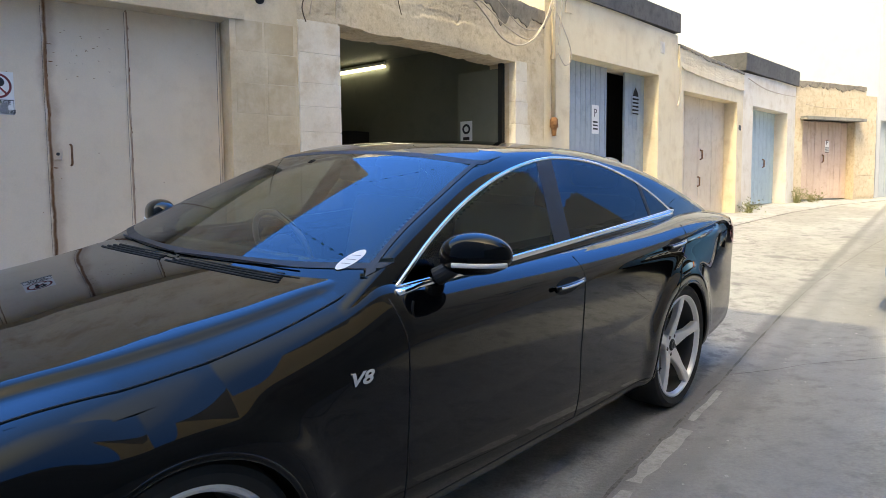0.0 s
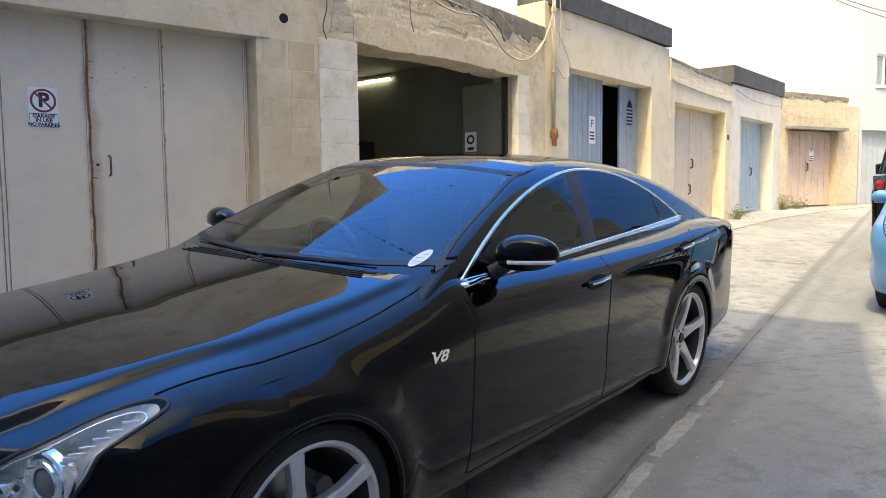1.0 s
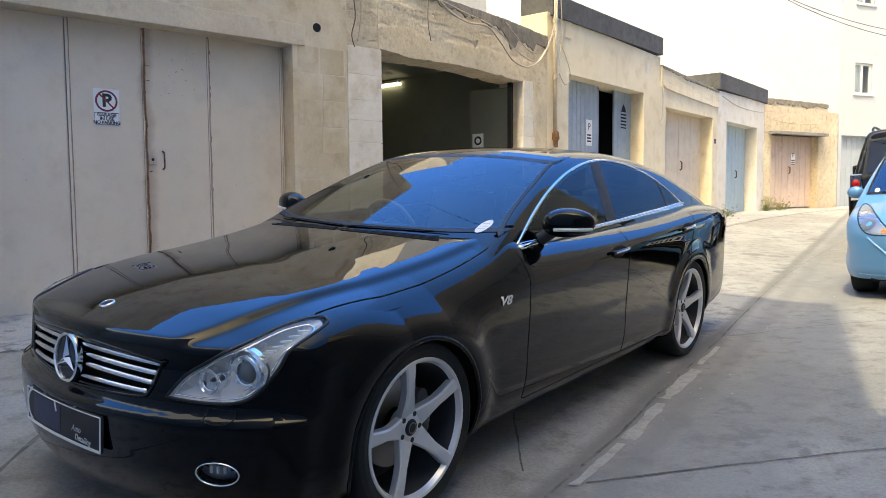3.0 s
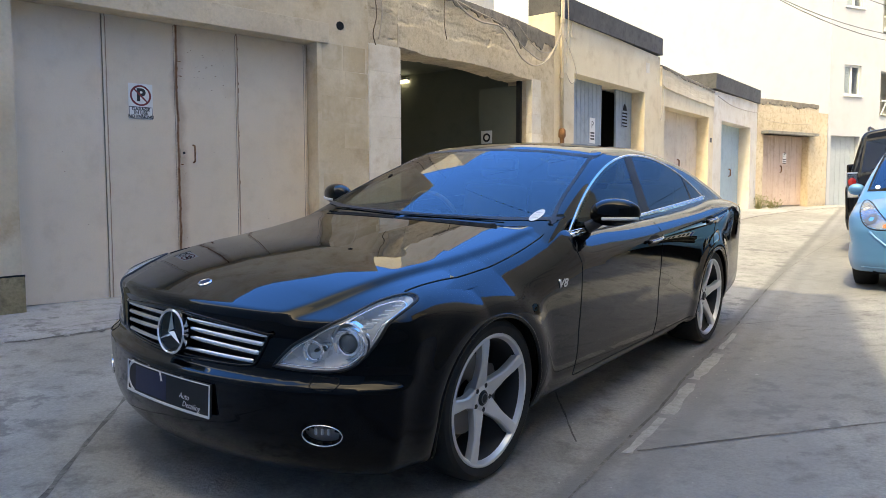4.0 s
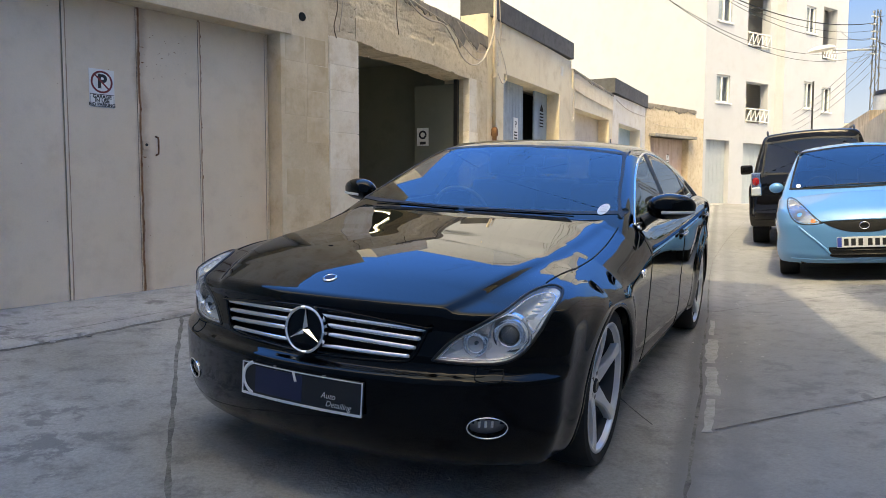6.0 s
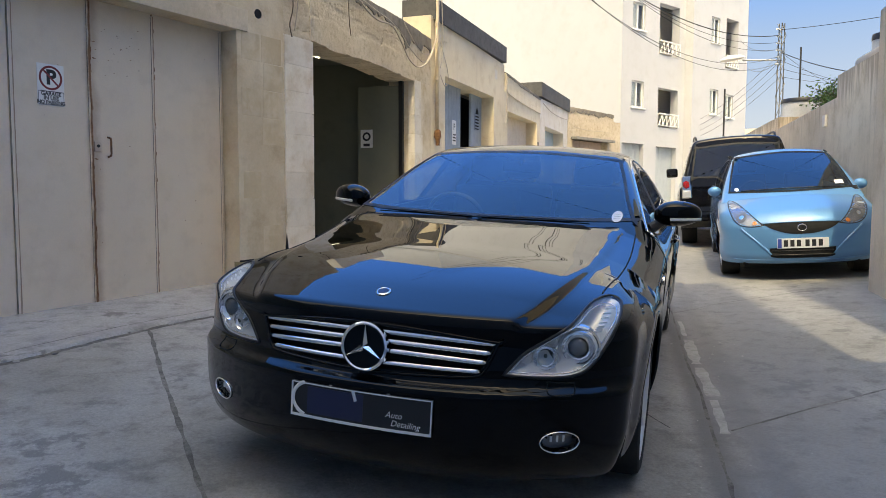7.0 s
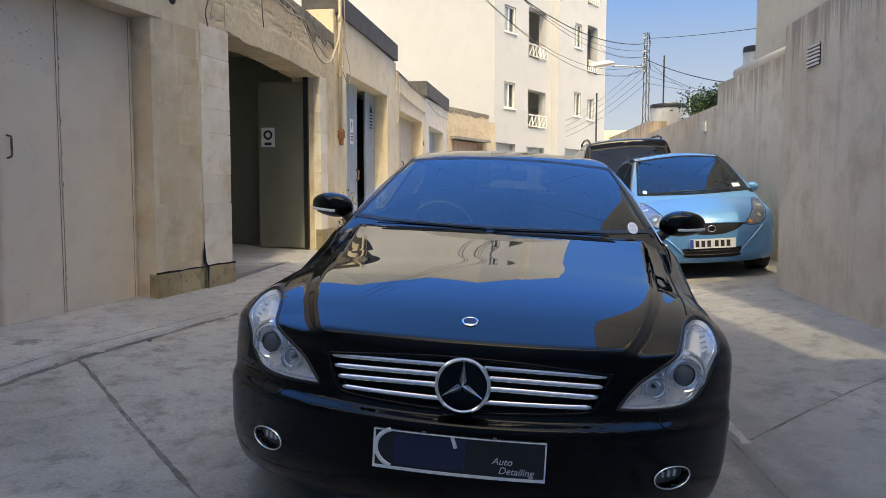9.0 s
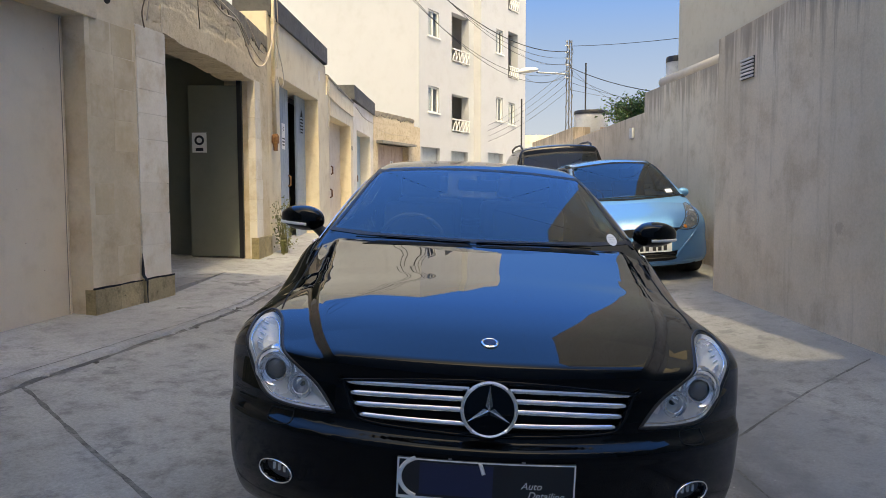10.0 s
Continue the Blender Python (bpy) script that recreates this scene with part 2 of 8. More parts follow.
CONCRETE = weathered("worn_concrete", ((0.245, 0.239, 0.218), (0.335, 0.327, 0.303), (0.165, 0.160, 0.146)), 0.88, 0.6, 7.0, 0.6, spots=0.165, spot_tone=(0.16, 0.158, 0.15), spot_scale=1.5, streak=0.0,
                     bands=((-0.823, 0.566, 1.075, 0.012, 0.10, 0.75, (0.13, 0.128, 0.12), 0.05), (-0.823, 0.566, 0.86, 0.02, 0.10, 0.45, (0.16, 0.157, 0.15), 0.10),
                            (-0.823, 0.566, 0.66, 0.30, 0.52, 0.50, (0.19, 0.19, 0.19), 0.5), (-0.786, 0.618, -1.2, 0.8, 1.1, 0.35, (0.29, 0.29, 0.29), 0.6)), grain=60.0, contrast=1.5)
APRON = weathered("pale_concrete_apron", ((0.305, 0.30, 0.285), (0.39, 0.385, 0.365), (0.22, 0.215, 0.20)), 0.9, 0.8, 7.0, 0.6, spots=0.15, spot_tone=(0.16, 0.155, 0.145), spot_scale=1.6, grain=60.0, contrast=1.5)
CRACK = weathered("dirt_filled_joint", ((0.11, 0.105, 0.095), (0.19, 0.18, 0.165), (0.06, 0.057, 0.052)), 0.95, 4, 20, 0.6, grain=70.0, contrast=2.0)
PATCH = weathered("broken_pale_mortar", ((0.345, 0.335, 0.315), (0.40, 0.39, 0.365), (0.26, 0.25, 0.23)), 0.95, 5, 22, 0.7)
# the leaves of the first door rust along their edges; DOOR_LINE runs along that front
DOOR_LINE = (0.788, 0.6157)
DOOR_ZERO = DOOR_LINE[0] * -0.96 + DOOR_LINE[1] * 6.93
CREAM_DOOR = weathered("chalky_cream_door_paint", ((0.73, 0.625, 0.485), (0.765, 0.66, 0.52), (0.68, 0.575, 0.44)), 0.55, 0.8, 5.0, 0.04, spots=0.022, spot_tone=(0.30, 0.15, 0.06), spot_scale=6.0, contrast=0.3,
                       bands=[(*DOOR_LINE, DOOR_ZERO + off, w0, w1, power, (0.20, 0.085, 0.03), wob) for off, w0, w1, power, wob in
                              ((-2.416, 0.004, 0.020, 0.95, 0.055), (-2.400, 0.0, 0.08, 0.40, 0.16), (-3.024, 0.001, 0.008, 0.7, 0.030), (-1.824, 0.001, 0.010, 0.75, 0.035), (-1.075, 0.0, 0.006, 0.5, 0.02))])
RUST = weathered("rust", ((0.19, 0.08, 0.03), (0.26, 0.13, 0.06), (0.10, 0.045, 0.02)), 0.9, 6, 30, 0.5)
BLUE_DOOR = weathered("faded_blue_grey_door_paint", ((0.32, 0.38, 0.43), (0.36, 0.42, 0.47), (0.27, 0.32, 0.37)), 0.6, 1.0, 7.0, 0.08, 0.2, (0.22, 0.24, 0.25), contrast=0.5)
TURQ_DOOR = weathered("faded_turquoise_door_paint", ((0.36, 0.47, 0.52), (0.40, 0.51, 0.55), (0.31, 0.40, 0.45)), 0.6, 1.0, 7.0, 0.08, 0.2, (0.25, 0.30, 0.32), contrast=0.5)
SAND_DOOR = weathered("sand_coloured_door_paint", ((0.64, 0.54, 0.42), (0.68, 0.58, 0.46), (0.56, 0.45, 0.33)), 0.6, 1.0, 6.0, 0.08, 0.35, (0.34, 0.22, 0.13), spots=0.05, spot_tone=(0.28, 0.14, 0.07), spot_scale=5.0, contrast=0.5)
PINK_DOOR = weathered("faded_pink_door_paint", ((0.54, 0.41, 0.34), (0.58, 0.45, 0.375), (0.47, 0.34, 0.275)), 0.65, 1.0, 6.0, 0.08, 0.35, (0.28, 0.17, 0.11), spots=0.06, spot_tone=(0.26, 0.13, 0.07), spot_scale=4.0, contrast=0.5)
GREY_DOOR = weathered("grey_door_paint", ((0.36, 0.40, 0.43), (0.39, 0.43, 0.46), (0.33, 0.37, 0.40)), 0.55, 1.0, 7.0, 0.1)
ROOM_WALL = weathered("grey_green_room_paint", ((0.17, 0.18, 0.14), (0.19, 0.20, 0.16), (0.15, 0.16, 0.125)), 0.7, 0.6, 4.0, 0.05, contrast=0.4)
CABLE = plain("pale_cable", (0.50, 0.42, 0.32), 0.6)
DARK_CABLE = plain("dark_cable", (0.03, 0.03, 0.03), 0.6)
GALVANISED = weathered("galvanised_steel", ((0.42, 0.43, 0.43), (0.48, 0.49, 0.49), (0.36, 0.36, 0.36)), 0.45, 3, 12, 0.05)
LEAF = weathered("green_leaves", ((0.05, 0.10, 0.025), (0.08, 0.14, 0.035), (0.04, 0.07, 0.02)), 0.6, 3, 12, 0.0, vary=0.2)
DRY_LEAF = weathered("dry_weed", ((0.19, 0.20, 0.07), (0.26, 0.24, 0.10), (0.12, 0.13, 0.05)), 0.7, 3, 12, 0.0, vary=0.2)
BARK = weathered("stem", ((0.14, 0.10, 0.06), (0.18, 0.13, 0.08), (0.08, 0.06, 0.04)), 0.9, 3, 12, 0.3)
SIGN_WHITE = plain("sign_white", (0.78, 0.78, 0.76), 0.4)
SIGN_BLACK = plain("sign_black", (0.02, 0.02, 0.02), 0.5)
SIGN_RED = plain("sign_maroon", (0.22, 0.03, 0.03), 0.5)


# ---------- building tools ----------
def link(name, me, material_, parent=None, label=""):
    ob = new(name, me)
    if material_:
        me.materials.append(material_)
    ob.parent = parent
    if label:
        ob["label"] = label
    return ob


def part(name, bm, material_, parent=None, label="", smooth=False):
    me = bpy.data.meshes.new(name)
    bm.to_mesh(me)
    bm.free()
    if smooth:
        me.polygons.foreach_set("use_smooth", [True] * len(me.polygons))
    return link(name, me, material_, parent, label)


def raw(name, verts, faces, material_, parent=None, label="", smooth=False, normals=None):
    me = bpy.data.meshes.new(name)
    me.from_pydata([tuple(v) for v in verts], [], [tuple(f) for f in faces])
    if smooth or normals is not None:
        me.polygons.foreach_set("use_smooth", [True] * len(me.polygons))
    if normals is not None:
        me.normals_split_custom_set_from_vertices([tuple(n) for n in normals])
    return link(name, me, material_, parent, label)


def thing(name, label, category, m=None, group="", kind=""):
    ob = new(name)
    ob.empty_display_size = 0.2
    if m is not None:
        ob.matrix_world = m
    return tagged(ob, label, category, group, kind)


def box(bm, x0, x1, y0, y1, z0, z1, m=Matrix(), bevel=0.0):
    v = bmesh.ops.create_cube(bm, size=1)["verts"]
    bmesh.ops.transform(bm, matrix=m @ Matrix.Translation(((x0 + x1) / 2, (y0 + y1) / 2, (z0 + z1) / 2)) @ Matrix.Diagonal((x1 - x0, y1 - y0, z1 - z0, 1)), verts=v)
    if bevel:
        es = list({e for a in v for e in a.link_edges})
        bmesh.ops.bevel(bm, geom=es, offset=bevel, segments=2, affect="EDGES", profile=0.6)
    return bm


def long_box(bm, x0, x1, y0, y1, z0, z1, n):
    """A box cut into n lengths along x, so that it can be bent."""
    rows = [[bm.verts.new((x0 + (x1 - x0) * i / n, y, z)) for y, z in ((y0, z0), (y1, z0), (y1, z1), (y0, z1))] for i in range(n + 1)]
    for a, b in zip(rows, rows[1:]):
        for j in range(4):
            bm.faces.new((a[j], a[(j + 1) % 4], b[(j + 1) % 4], b[j]))
    bm.faces.new(rows[0][::-1])
    bm.faces.new(rows[-1])
    bmesh.ops.recalc_face_normals(bm, faces=bm.faces)
    return bm


def rod(bm, a, b, r, r2=None, n=10, cap=True):
    a, b = Vector(a), Vector(b)
    d = b - a
    bmesh.ops.create_cone(bm, cap_ends=cap, segments=n, radius1=r, radius2=r if r2 is None else r2, depth=d.length,
                          matrix=Matrix.Translation((a + b) / 2) @ d.to_track_quat("Z", "Y").to_matrix().to_4x4())
    return bm


def sweep(points, w, h=None, closed=False, n=8, up=None):
    """A tube of elliptic section w wide along the surface and h high, along points. up: a normal for each point, or one for all."""
    P = [Vector(p) for p in points]
    h = w if h is None else h
    k = len(P)
    verts, faces = [], []
    last = None
    for i, p in enumerate(P):
        a = P[(i - 1) % k] if closed or i else P[0]
        b = P[(i + 1) % k] if closed or i < k - 1 else P[-1]
        t = (b - a).normalized()
        if up is None:
            u = Vector((0, 0, 1)) if last is None else last
            if abs(t.dot(u)) > 0.95 and last is None:
                u = Vector((1, 0, 0))
        else:
            u = Vector(up[i]) if not isinstance(up, Vector) else up
        s = t.cross(u).normalized()
        u = s.cross(t).normalized()
        last = u
        for j in range(n):
            g = 2 * math.pi * j / n
            verts.append(p + s * (w * math.cos(g)) + u * (h * math.sin(g)))
    for i in range(k if closed else k - 1):
        for j in range(n):
            a, b = i * n, ((i + 1) % k) * n
            faces.append((a + j, a + (j + 1) % n, b + (j + 1) % n, b + j))
    if not closed:
        faces.append(tuple(range(n))[::-1])
        faces.append(tuple(range((k - 1) * n, k * n)))
    return verts, faces


def tube(name, points, r, material_, parent=None, label="", closed=False, n=8, h=None, up=None):
    v, f = sweep(points, r, h, closed, n, up)
    return raw(name, v, f, material_, parent, label, smooth=True)


def smooth_path(points, steps=6):
    """A Catmull-Rom line through points."""
    P = [Vector(p) for p in points]
    out = []
    for i in range(len(P) - 1):
        a, b, c, d = P[max(i - 1, 0)], P[i], P[i + 1], P[min(i + 2, len(P) - 1)]
        for k in range(steps):
            t = k / steps
            out.append(0.5 * (2 * b + (c - a) * t + (2 * a - 5 * b + 4 * c - d) * t * t + (3 * b - a - 3 * c + d) * t ** 3))
    return out + [P[-1]]


def lettering(name, text, size, material_, m, parent=None, depth=0.0008, align="CENTER", shear=0.0, label="", bold=0.0):
    cu = bpy.data.curves.new(name, "FONT")
    cu.body, cu.size, cu.align_x, cu.align_y, cu.extrude, cu.shear = text, size, align, "CENTER", depth, shear
    cu.offset = bold
    tmp = bpy.data.objects.new(name, cu)
    scene.collection.objects.link(tmp)
    me = bpy.data.meshes.new_from_object(tmp)
    bpy.data.objects.remove(tmp)
    me.materials.clear()
    ob = link(name, me, material_, parent, label)
    ob.matrix_local = m
    return ob


def frame_at(p, degrees):
    """x runs along the wall, y into it, z up."""
    return pose(p[0], p[1], 0, 0, 0, degrees)


# the street: s runs up the lane from the start, l to its garage side
LANE = Vector((0.645, 0.763))
SIDE = Vector((-0.763, 0.645))


def at(s, l):
    return LANE.x * s + SIDE.x * l, LANE.y * s + SIDE.y * l


def ground_sl(s, l):
    """Height of the lane: it climbs, with a shallow drain along it."""
    base = -0.02 + 0.036 * s if s < 22 else -0.02 + 0.036 * 22 + 0.02 * (s - 22)
    if s < -6:
        base = -0.02 - 0.216
    side = 0.05 * min(l - 1.3, 6.0) if l > 1.3 else 0.06 * min(1.3 - l, 3.0)
    return base + side


def ground(x, y):
    return ground_sl(x * LANE.x + y * LANE.y, x * SIDE.x + y * SIDE.y)


# ---------- smooth vehicle bodies ----------
def spl(*pts):
    """A smooth curve through (x, value) points, for arrays."""
    p = np.array(sorted(pts), float)
    x, y = p[:, 0], p[:, 1]
    h = np.diff(x)
    d = np.diff(y) / h
    m = np.empty_like(y)
    m[0], m[-1] = d[0], d[-1]
    m[1:-1] = (d[:-1] * h[1:] + d[1:] * h[:-1]) / (h[:-1] + h[1:])

    def value(q):
        q = np.clip(np.asarray(q, float), x[0], x[-1])
        i = np.clip(np.searchsorted(x, q) - 1, 0, len(x) - 2)
        t = (q - x[i]) / h[i]
        return ((2 * t ** 3 - 3 * t ** 2 + 1) * y[i] + (t ** 3 - 2 * t ** 2 + t) * h[i] * m[i]
                + (3 * t ** 2 - 2 * t ** 3) * y[i + 1] + (t ** 3 - t ** 2) * h[i] * m[i + 1])
    return value


def smax(a, b, k):
    h = np.maximum(k - np.abs(a - b), 0) / k
    return np.maximum(a, b) + h ** 3 * k / 6


def along(F, o, d, far=3.0):
    """Where rays o + t d leave the body F < 0."""
    lo, hi = np.zeros(len(o)), np.full(len(o), far)
    for _ in range(34):
        mid = (lo + hi) / 2
        inside = F(o + mid[:, None] * d) < 0
        lo, hi = np.where(inside, mid, lo), np.where(inside, hi, mid)
    return o + lo[:, None] * d


def slope(F, p, e=0.002):
    g = np.stack([F(p + e * np.eye(3)[i]) - F(p - e * np.eye(3)[i]) for i in range(3)], 1)
    return g / np.maximum(np.linalg.norm(g, axis=1), 1e-9)[:, None]


def shell(F, x0, x1, zaxis, n_mid, n_cap, n_ring):
    """A grid of quads over the closed body F = 0, which is seen whole from the line from x0 to x1 at height zaxis."""
    back, fore = n_cap if isinstance(n_cap, tuple) else (n_cap, n_cap)
    rings = [(x0, -math.pi / 2 * (1 - i / back)) for i in range(back)]
    rings += [(x0 + (x1 - x0) * i / n_mid, 0.0) for i in range(n_mid + 1)]
    rings += [(x1, math.pi / 2 * (i + 1) / fore) for i in range(fore)]
    ph = np.linspace(0, 2 * math.pi, n_ring, endpoint=False)
    o, d = [], []
    for x, th in rings:
        th = max(min(th, 1.5645), -1.5645)
        o.append(np.stack([np.full(n_ring, x), np.zeros(n_ring), np.full(n_ring, zaxis)], 1))
        d.append(np.stack([np.full(n_ring, math.sin(th)), math.cos(th) * np.cos(ph), math.cos(th) * np.sin(ph)], 1))
    P = along(F, np.concatenate(o), np.concatenate(d))
    k = len(rings)
    i, j = np.meshgrid(np.arange(k - 1), np.arange(n_ring), indexing="ij")
    a, b = i * n_ring + j, i * n_ring + (j + 1) % n_ring
    faces = np.stack([a, a + n_ring, b + n_ring, b], -1).reshape(-1, 4)
    mid = faces[len(faces) // 2]
    out = slope(F, P[mid[:1]])[0]
    if np.cross(P[mid[1]] - P[mid[0]], P[mid[2]] - P[mid[0]]) @ out < 0:
        faces = faces[:, ::-1].copy()
    return P, faces


def pick(name, P, N, faces, mask, material_, parent, label=""):
    """One panel: the faces of a shell that mask selects."""
    f = faces[mask]
    used, inv = np.unique(f, return_inverse=True)
    return raw(name, P[used], inv.reshape(-1, 4), material_, parent, label, normals=N[used])


def inside_poly(px, pz, poly):
    c = np.zeros(len(px), bool)
    for (x0, z0), (x1, z1) in zip(poly, poly[1:] + poly[:1]):
        hit = (z0 > pz) != (z1 > pz)
        with np.errstate(divide="ignore", invalid="ignore"):
            c ^= hit & (px < (x1 - x0) * (pz - z0) / (z1 - z0) + x0)
    return c


def outline(points, n=90):
    """A closed smooth outline through 2D points, evenly stepped. A point given twice makes a corner."""
    pts = [Vector((*p, 0)) for p in points]
    line = smooth_path(pts + [pts[0]], 10)
    cum = [0.0]
    for a, b in zip(line, line[1:]):
        cum.append(cum[-1] + (b - a).length)
    out = []
    for i in range(n):
        q = cum[-1] * i / n
        k = max(j for j in range(len(cum)) if cum[j] <= q + 1e-9)
        k = min(k, len(line) - 2)
        t = (q - cum[k]) / max(cum[k + 1] - cum[k], 1e-9)
        p = line[k].lerp(line[k + 1], t)
        out.append((p.x, p.y))
    return out


def shrunk(poly, r, centre=None):
    c = centre or (sum(p[0] for p in poly) / len(poly), sum(p[1] for p in poly) / len(poly))
    return [(c[0] + (x - c[0]) * r, c[1] + (z - c[1]) * r) for x, z in poly]


def inset(poly, d):
    """The outline moved inwards by d."""
    n = len(poly)
    area = sum(poly[i][0] * poly[(i + 1) % n][1] - poly[(i + 1) % n][0] * poly[i][1] for i in range(n))
    sgn = 1 if area > 0 else -1
    out = []
    for i in range(n):
        a, b = Vector(poly[i - 1]), Vector(poly[(i + 1) % n])
        t = (b - a).normalized()
        out.append((poly[i][0] - sgn * t.y * d, poly[i][1] + sgn * t.x * d))
    return out


def project(F, pts, axis, start, lift=0.0):
    """2D points thrown on the body along +-axis: 'y' takes (x, z), 'x' takes (y, z), 'z' takes (x, y)."""
    pts = np.array(pts, float)
    k = len(pts)
    sgn = -1.0 if axis[0] == "-" else 1.0
    ax = axis[-1]
    o, d = np.zeros((k, 3)), np.zeros((k, 3))
    i = "xyz".index(ax)
    rest = [j for j in range(3) if j != i]
    o[:, rest[0]], o[:, rest[1]], o[:, i] = pts[:, 0], pts[:, 1], start
    d[:, i] = sgn
    P = along(F, o, d, 3.0)
    N = slope(F, P)
    return P + N * lift, N


def patch(name, F, poly, axis, start, lift, material_, parent, label="", rings=10, hole=None, centre=None):
    """A pane that follows the body inside an outline; hole: an inner outline with as many points, for a border."""
    n = len(poly)
    c = centre or (sum(p[0] for p in poly) / n, sum(p[1] for p in poly) / n)
    pts, faces = [], []
    if hole is not None:
        rings = 2
        for r in range(rings + 1):
            pts += [(a[0] + (b[0] - a[0]) * r / rings, a[1] + (b[1] - a[1]) * r / rings) for a, b in zip(poly, hole)]
    else:
        for r in range(rings):
            k = 1 - r / rings
            pts += [(c[0] + (x - c[0]) * k, c[1] + (z - c[1]) * k) for x, z in poly]
    last = rings + 1 if hole is not None else rings
    for r in range(last - 1):
        for j in range(n):
            faces.append((r * n + j, r * n + (j + 1) % n, (r + 1) * n + (j + 1) % n, (r + 1) * n + j))
    if hole is None:
        pts.append(c)
        faces += [((rings - 1) * n + j, (rings - 1) * n + (j + 1) % n, len(pts) - 1) for j in range(n)]
    P, N = project(F, pts, axis, start, lift)
    q = np.array([f[:3] for f in faces])
    e = np.cross(P[q[:, 1]] - P[q[:, 0]], P[q[:, 2]] - P[q[:, 0]])
    if (e * N[q[:, 0]]).sum() < 0:
        faces = [f[::-1] for f in faces]
    return raw(name, P, faces, material_, parent, label, normals=N)


def seam(name, F, pts, axis, start, r, material_, parent, label="", closed=False, lift=0.0, h=None, n=8):
    P, N = project(F, pts, axis, start, lift)
    return tube(name, P, r, material_, parent, label, closed, n, h, [tuple(v) for v in N])


def lathe(profile, n=48, axis="y"):
    """A turned surface: profile of (radius, place along the axis)."""
    v, f = [], []
    for r, y in profile:
        for j in range(n):
            a = 2 * math.pi * j / n
            v.append((r * math.cos(a), y, r * math.sin(a)) if axis == "y" else (y, r * math.cos(a), r * math.sin(a)) if axis == "x" else (r * math.cos(a), r * math.sin(a), y))
    k = len(profile)
    for i in range(k - 1):
        for j in range(n):
            f.append((i * n + j, i * n + (j + 1) % n, (i + 1) * n + (j + 1) % n, (i + 1) * n + j))
    return v, f


def turned(name, profile, material_, parent, label="", n=48, axis="y", place=None):
    v, f = lathe(profile, n, axis)
    me = bpy.data.meshes.new(name)
    me.from_pydata(v, [], f)
    bm = bmesh.new()
    bm.from_mesh(me)
    bmesh.ops.remove_doubles(bm, verts=bm.verts, dist=1e-5)
    bmesh.ops.recalc_face_normals(bm, faces=bm.faces)
    bpy.data.meshes.remove(me)
    ob = part(name, bm, material_, parent, label, smooth=True)
    me = ob.data
    me.set_sharp_from_angle(angle=radians(38))
    if place is not None:
        ob.matrix_local = place
    return ob


def spoke_mesh(angle, r_hub, r_rim, deep):
    """A broad flat spoke that dishes inwards to the hub."""
    bm = bmesh.new()
    rows = []
    for k in range(9):
        t = k / 8
        r = r_hub + (r_rim - r_hub) * t
        w = 0.042 - 0.020 * min(1, t * 2.2) + 0.006 * max(0, t - 0.55) / 0.45
        y = -deep * (1 - t) ** 1.6
        rows.append([(-w, y - 0.034), (-w, y - 0.006), (-w + 0.007, y), (w - 0.007, y), (w, y - 0.006), (w, y - 0.034)])
    ring = []
    for k, row in enumerate(rows):
        r = r_hub + (r_rim - r_hub) * k / 8
        ring.append([bm.verts.new((r * math.cos(angle) - u * math.sin(angle), y, r * math.sin(angle) + u * math.cos(angle))) for u, y in row])
    for a, b in zip(ring, ring[1:]):
        for j in range(5):
            bm.faces.new((a[j], a[j + 1], b[j + 1], b[j]))
    bm.faces.new(ring[0])
    bm.faces.new(ring[-1][::-1])
    bmesh.ops.recalc_face_normals(bm, faces=bm.faces)
    return bm




# ---------- ground ----------
def ground_sheet():
    ss = sorted({*[-400, -150, -60, -30, -18, -12], *[round(-9 + 0.3 * i, 3) for i in range(112)], 26, 30, 36, 45, 60, 100, 200, 500})
    ll = sorted({*[-400, -150, -60, -30, -15, -8], *[round(-5 + 0.3 * i, 3) for i in range(38)], 1.3, 8, 12, 20, 40, 90, 200, 400})
    verts = []
    for s in ss:
        for l in ll:
            x, y = at(s, l)
            z = ground_sl(max(min(s, 60), -30), l)
            z += 0.006 * noise.noise((x * 0.9, y * 0.9, 0))
            verts.append((x, y, z))
    w = len(ll)
    faces = [(i * w + j + 1, i * w + j, (i + 1) * w + j, (i + 1) * w + j + 1) for i in range(len(ss) - 1) for j in range(w - 1)]
    return tagged(raw("ground", verts, faces, CONCRETE, smooth=True), "worn grey concrete lane surface with stains", "ground", kind="structure")


ground_sheet()


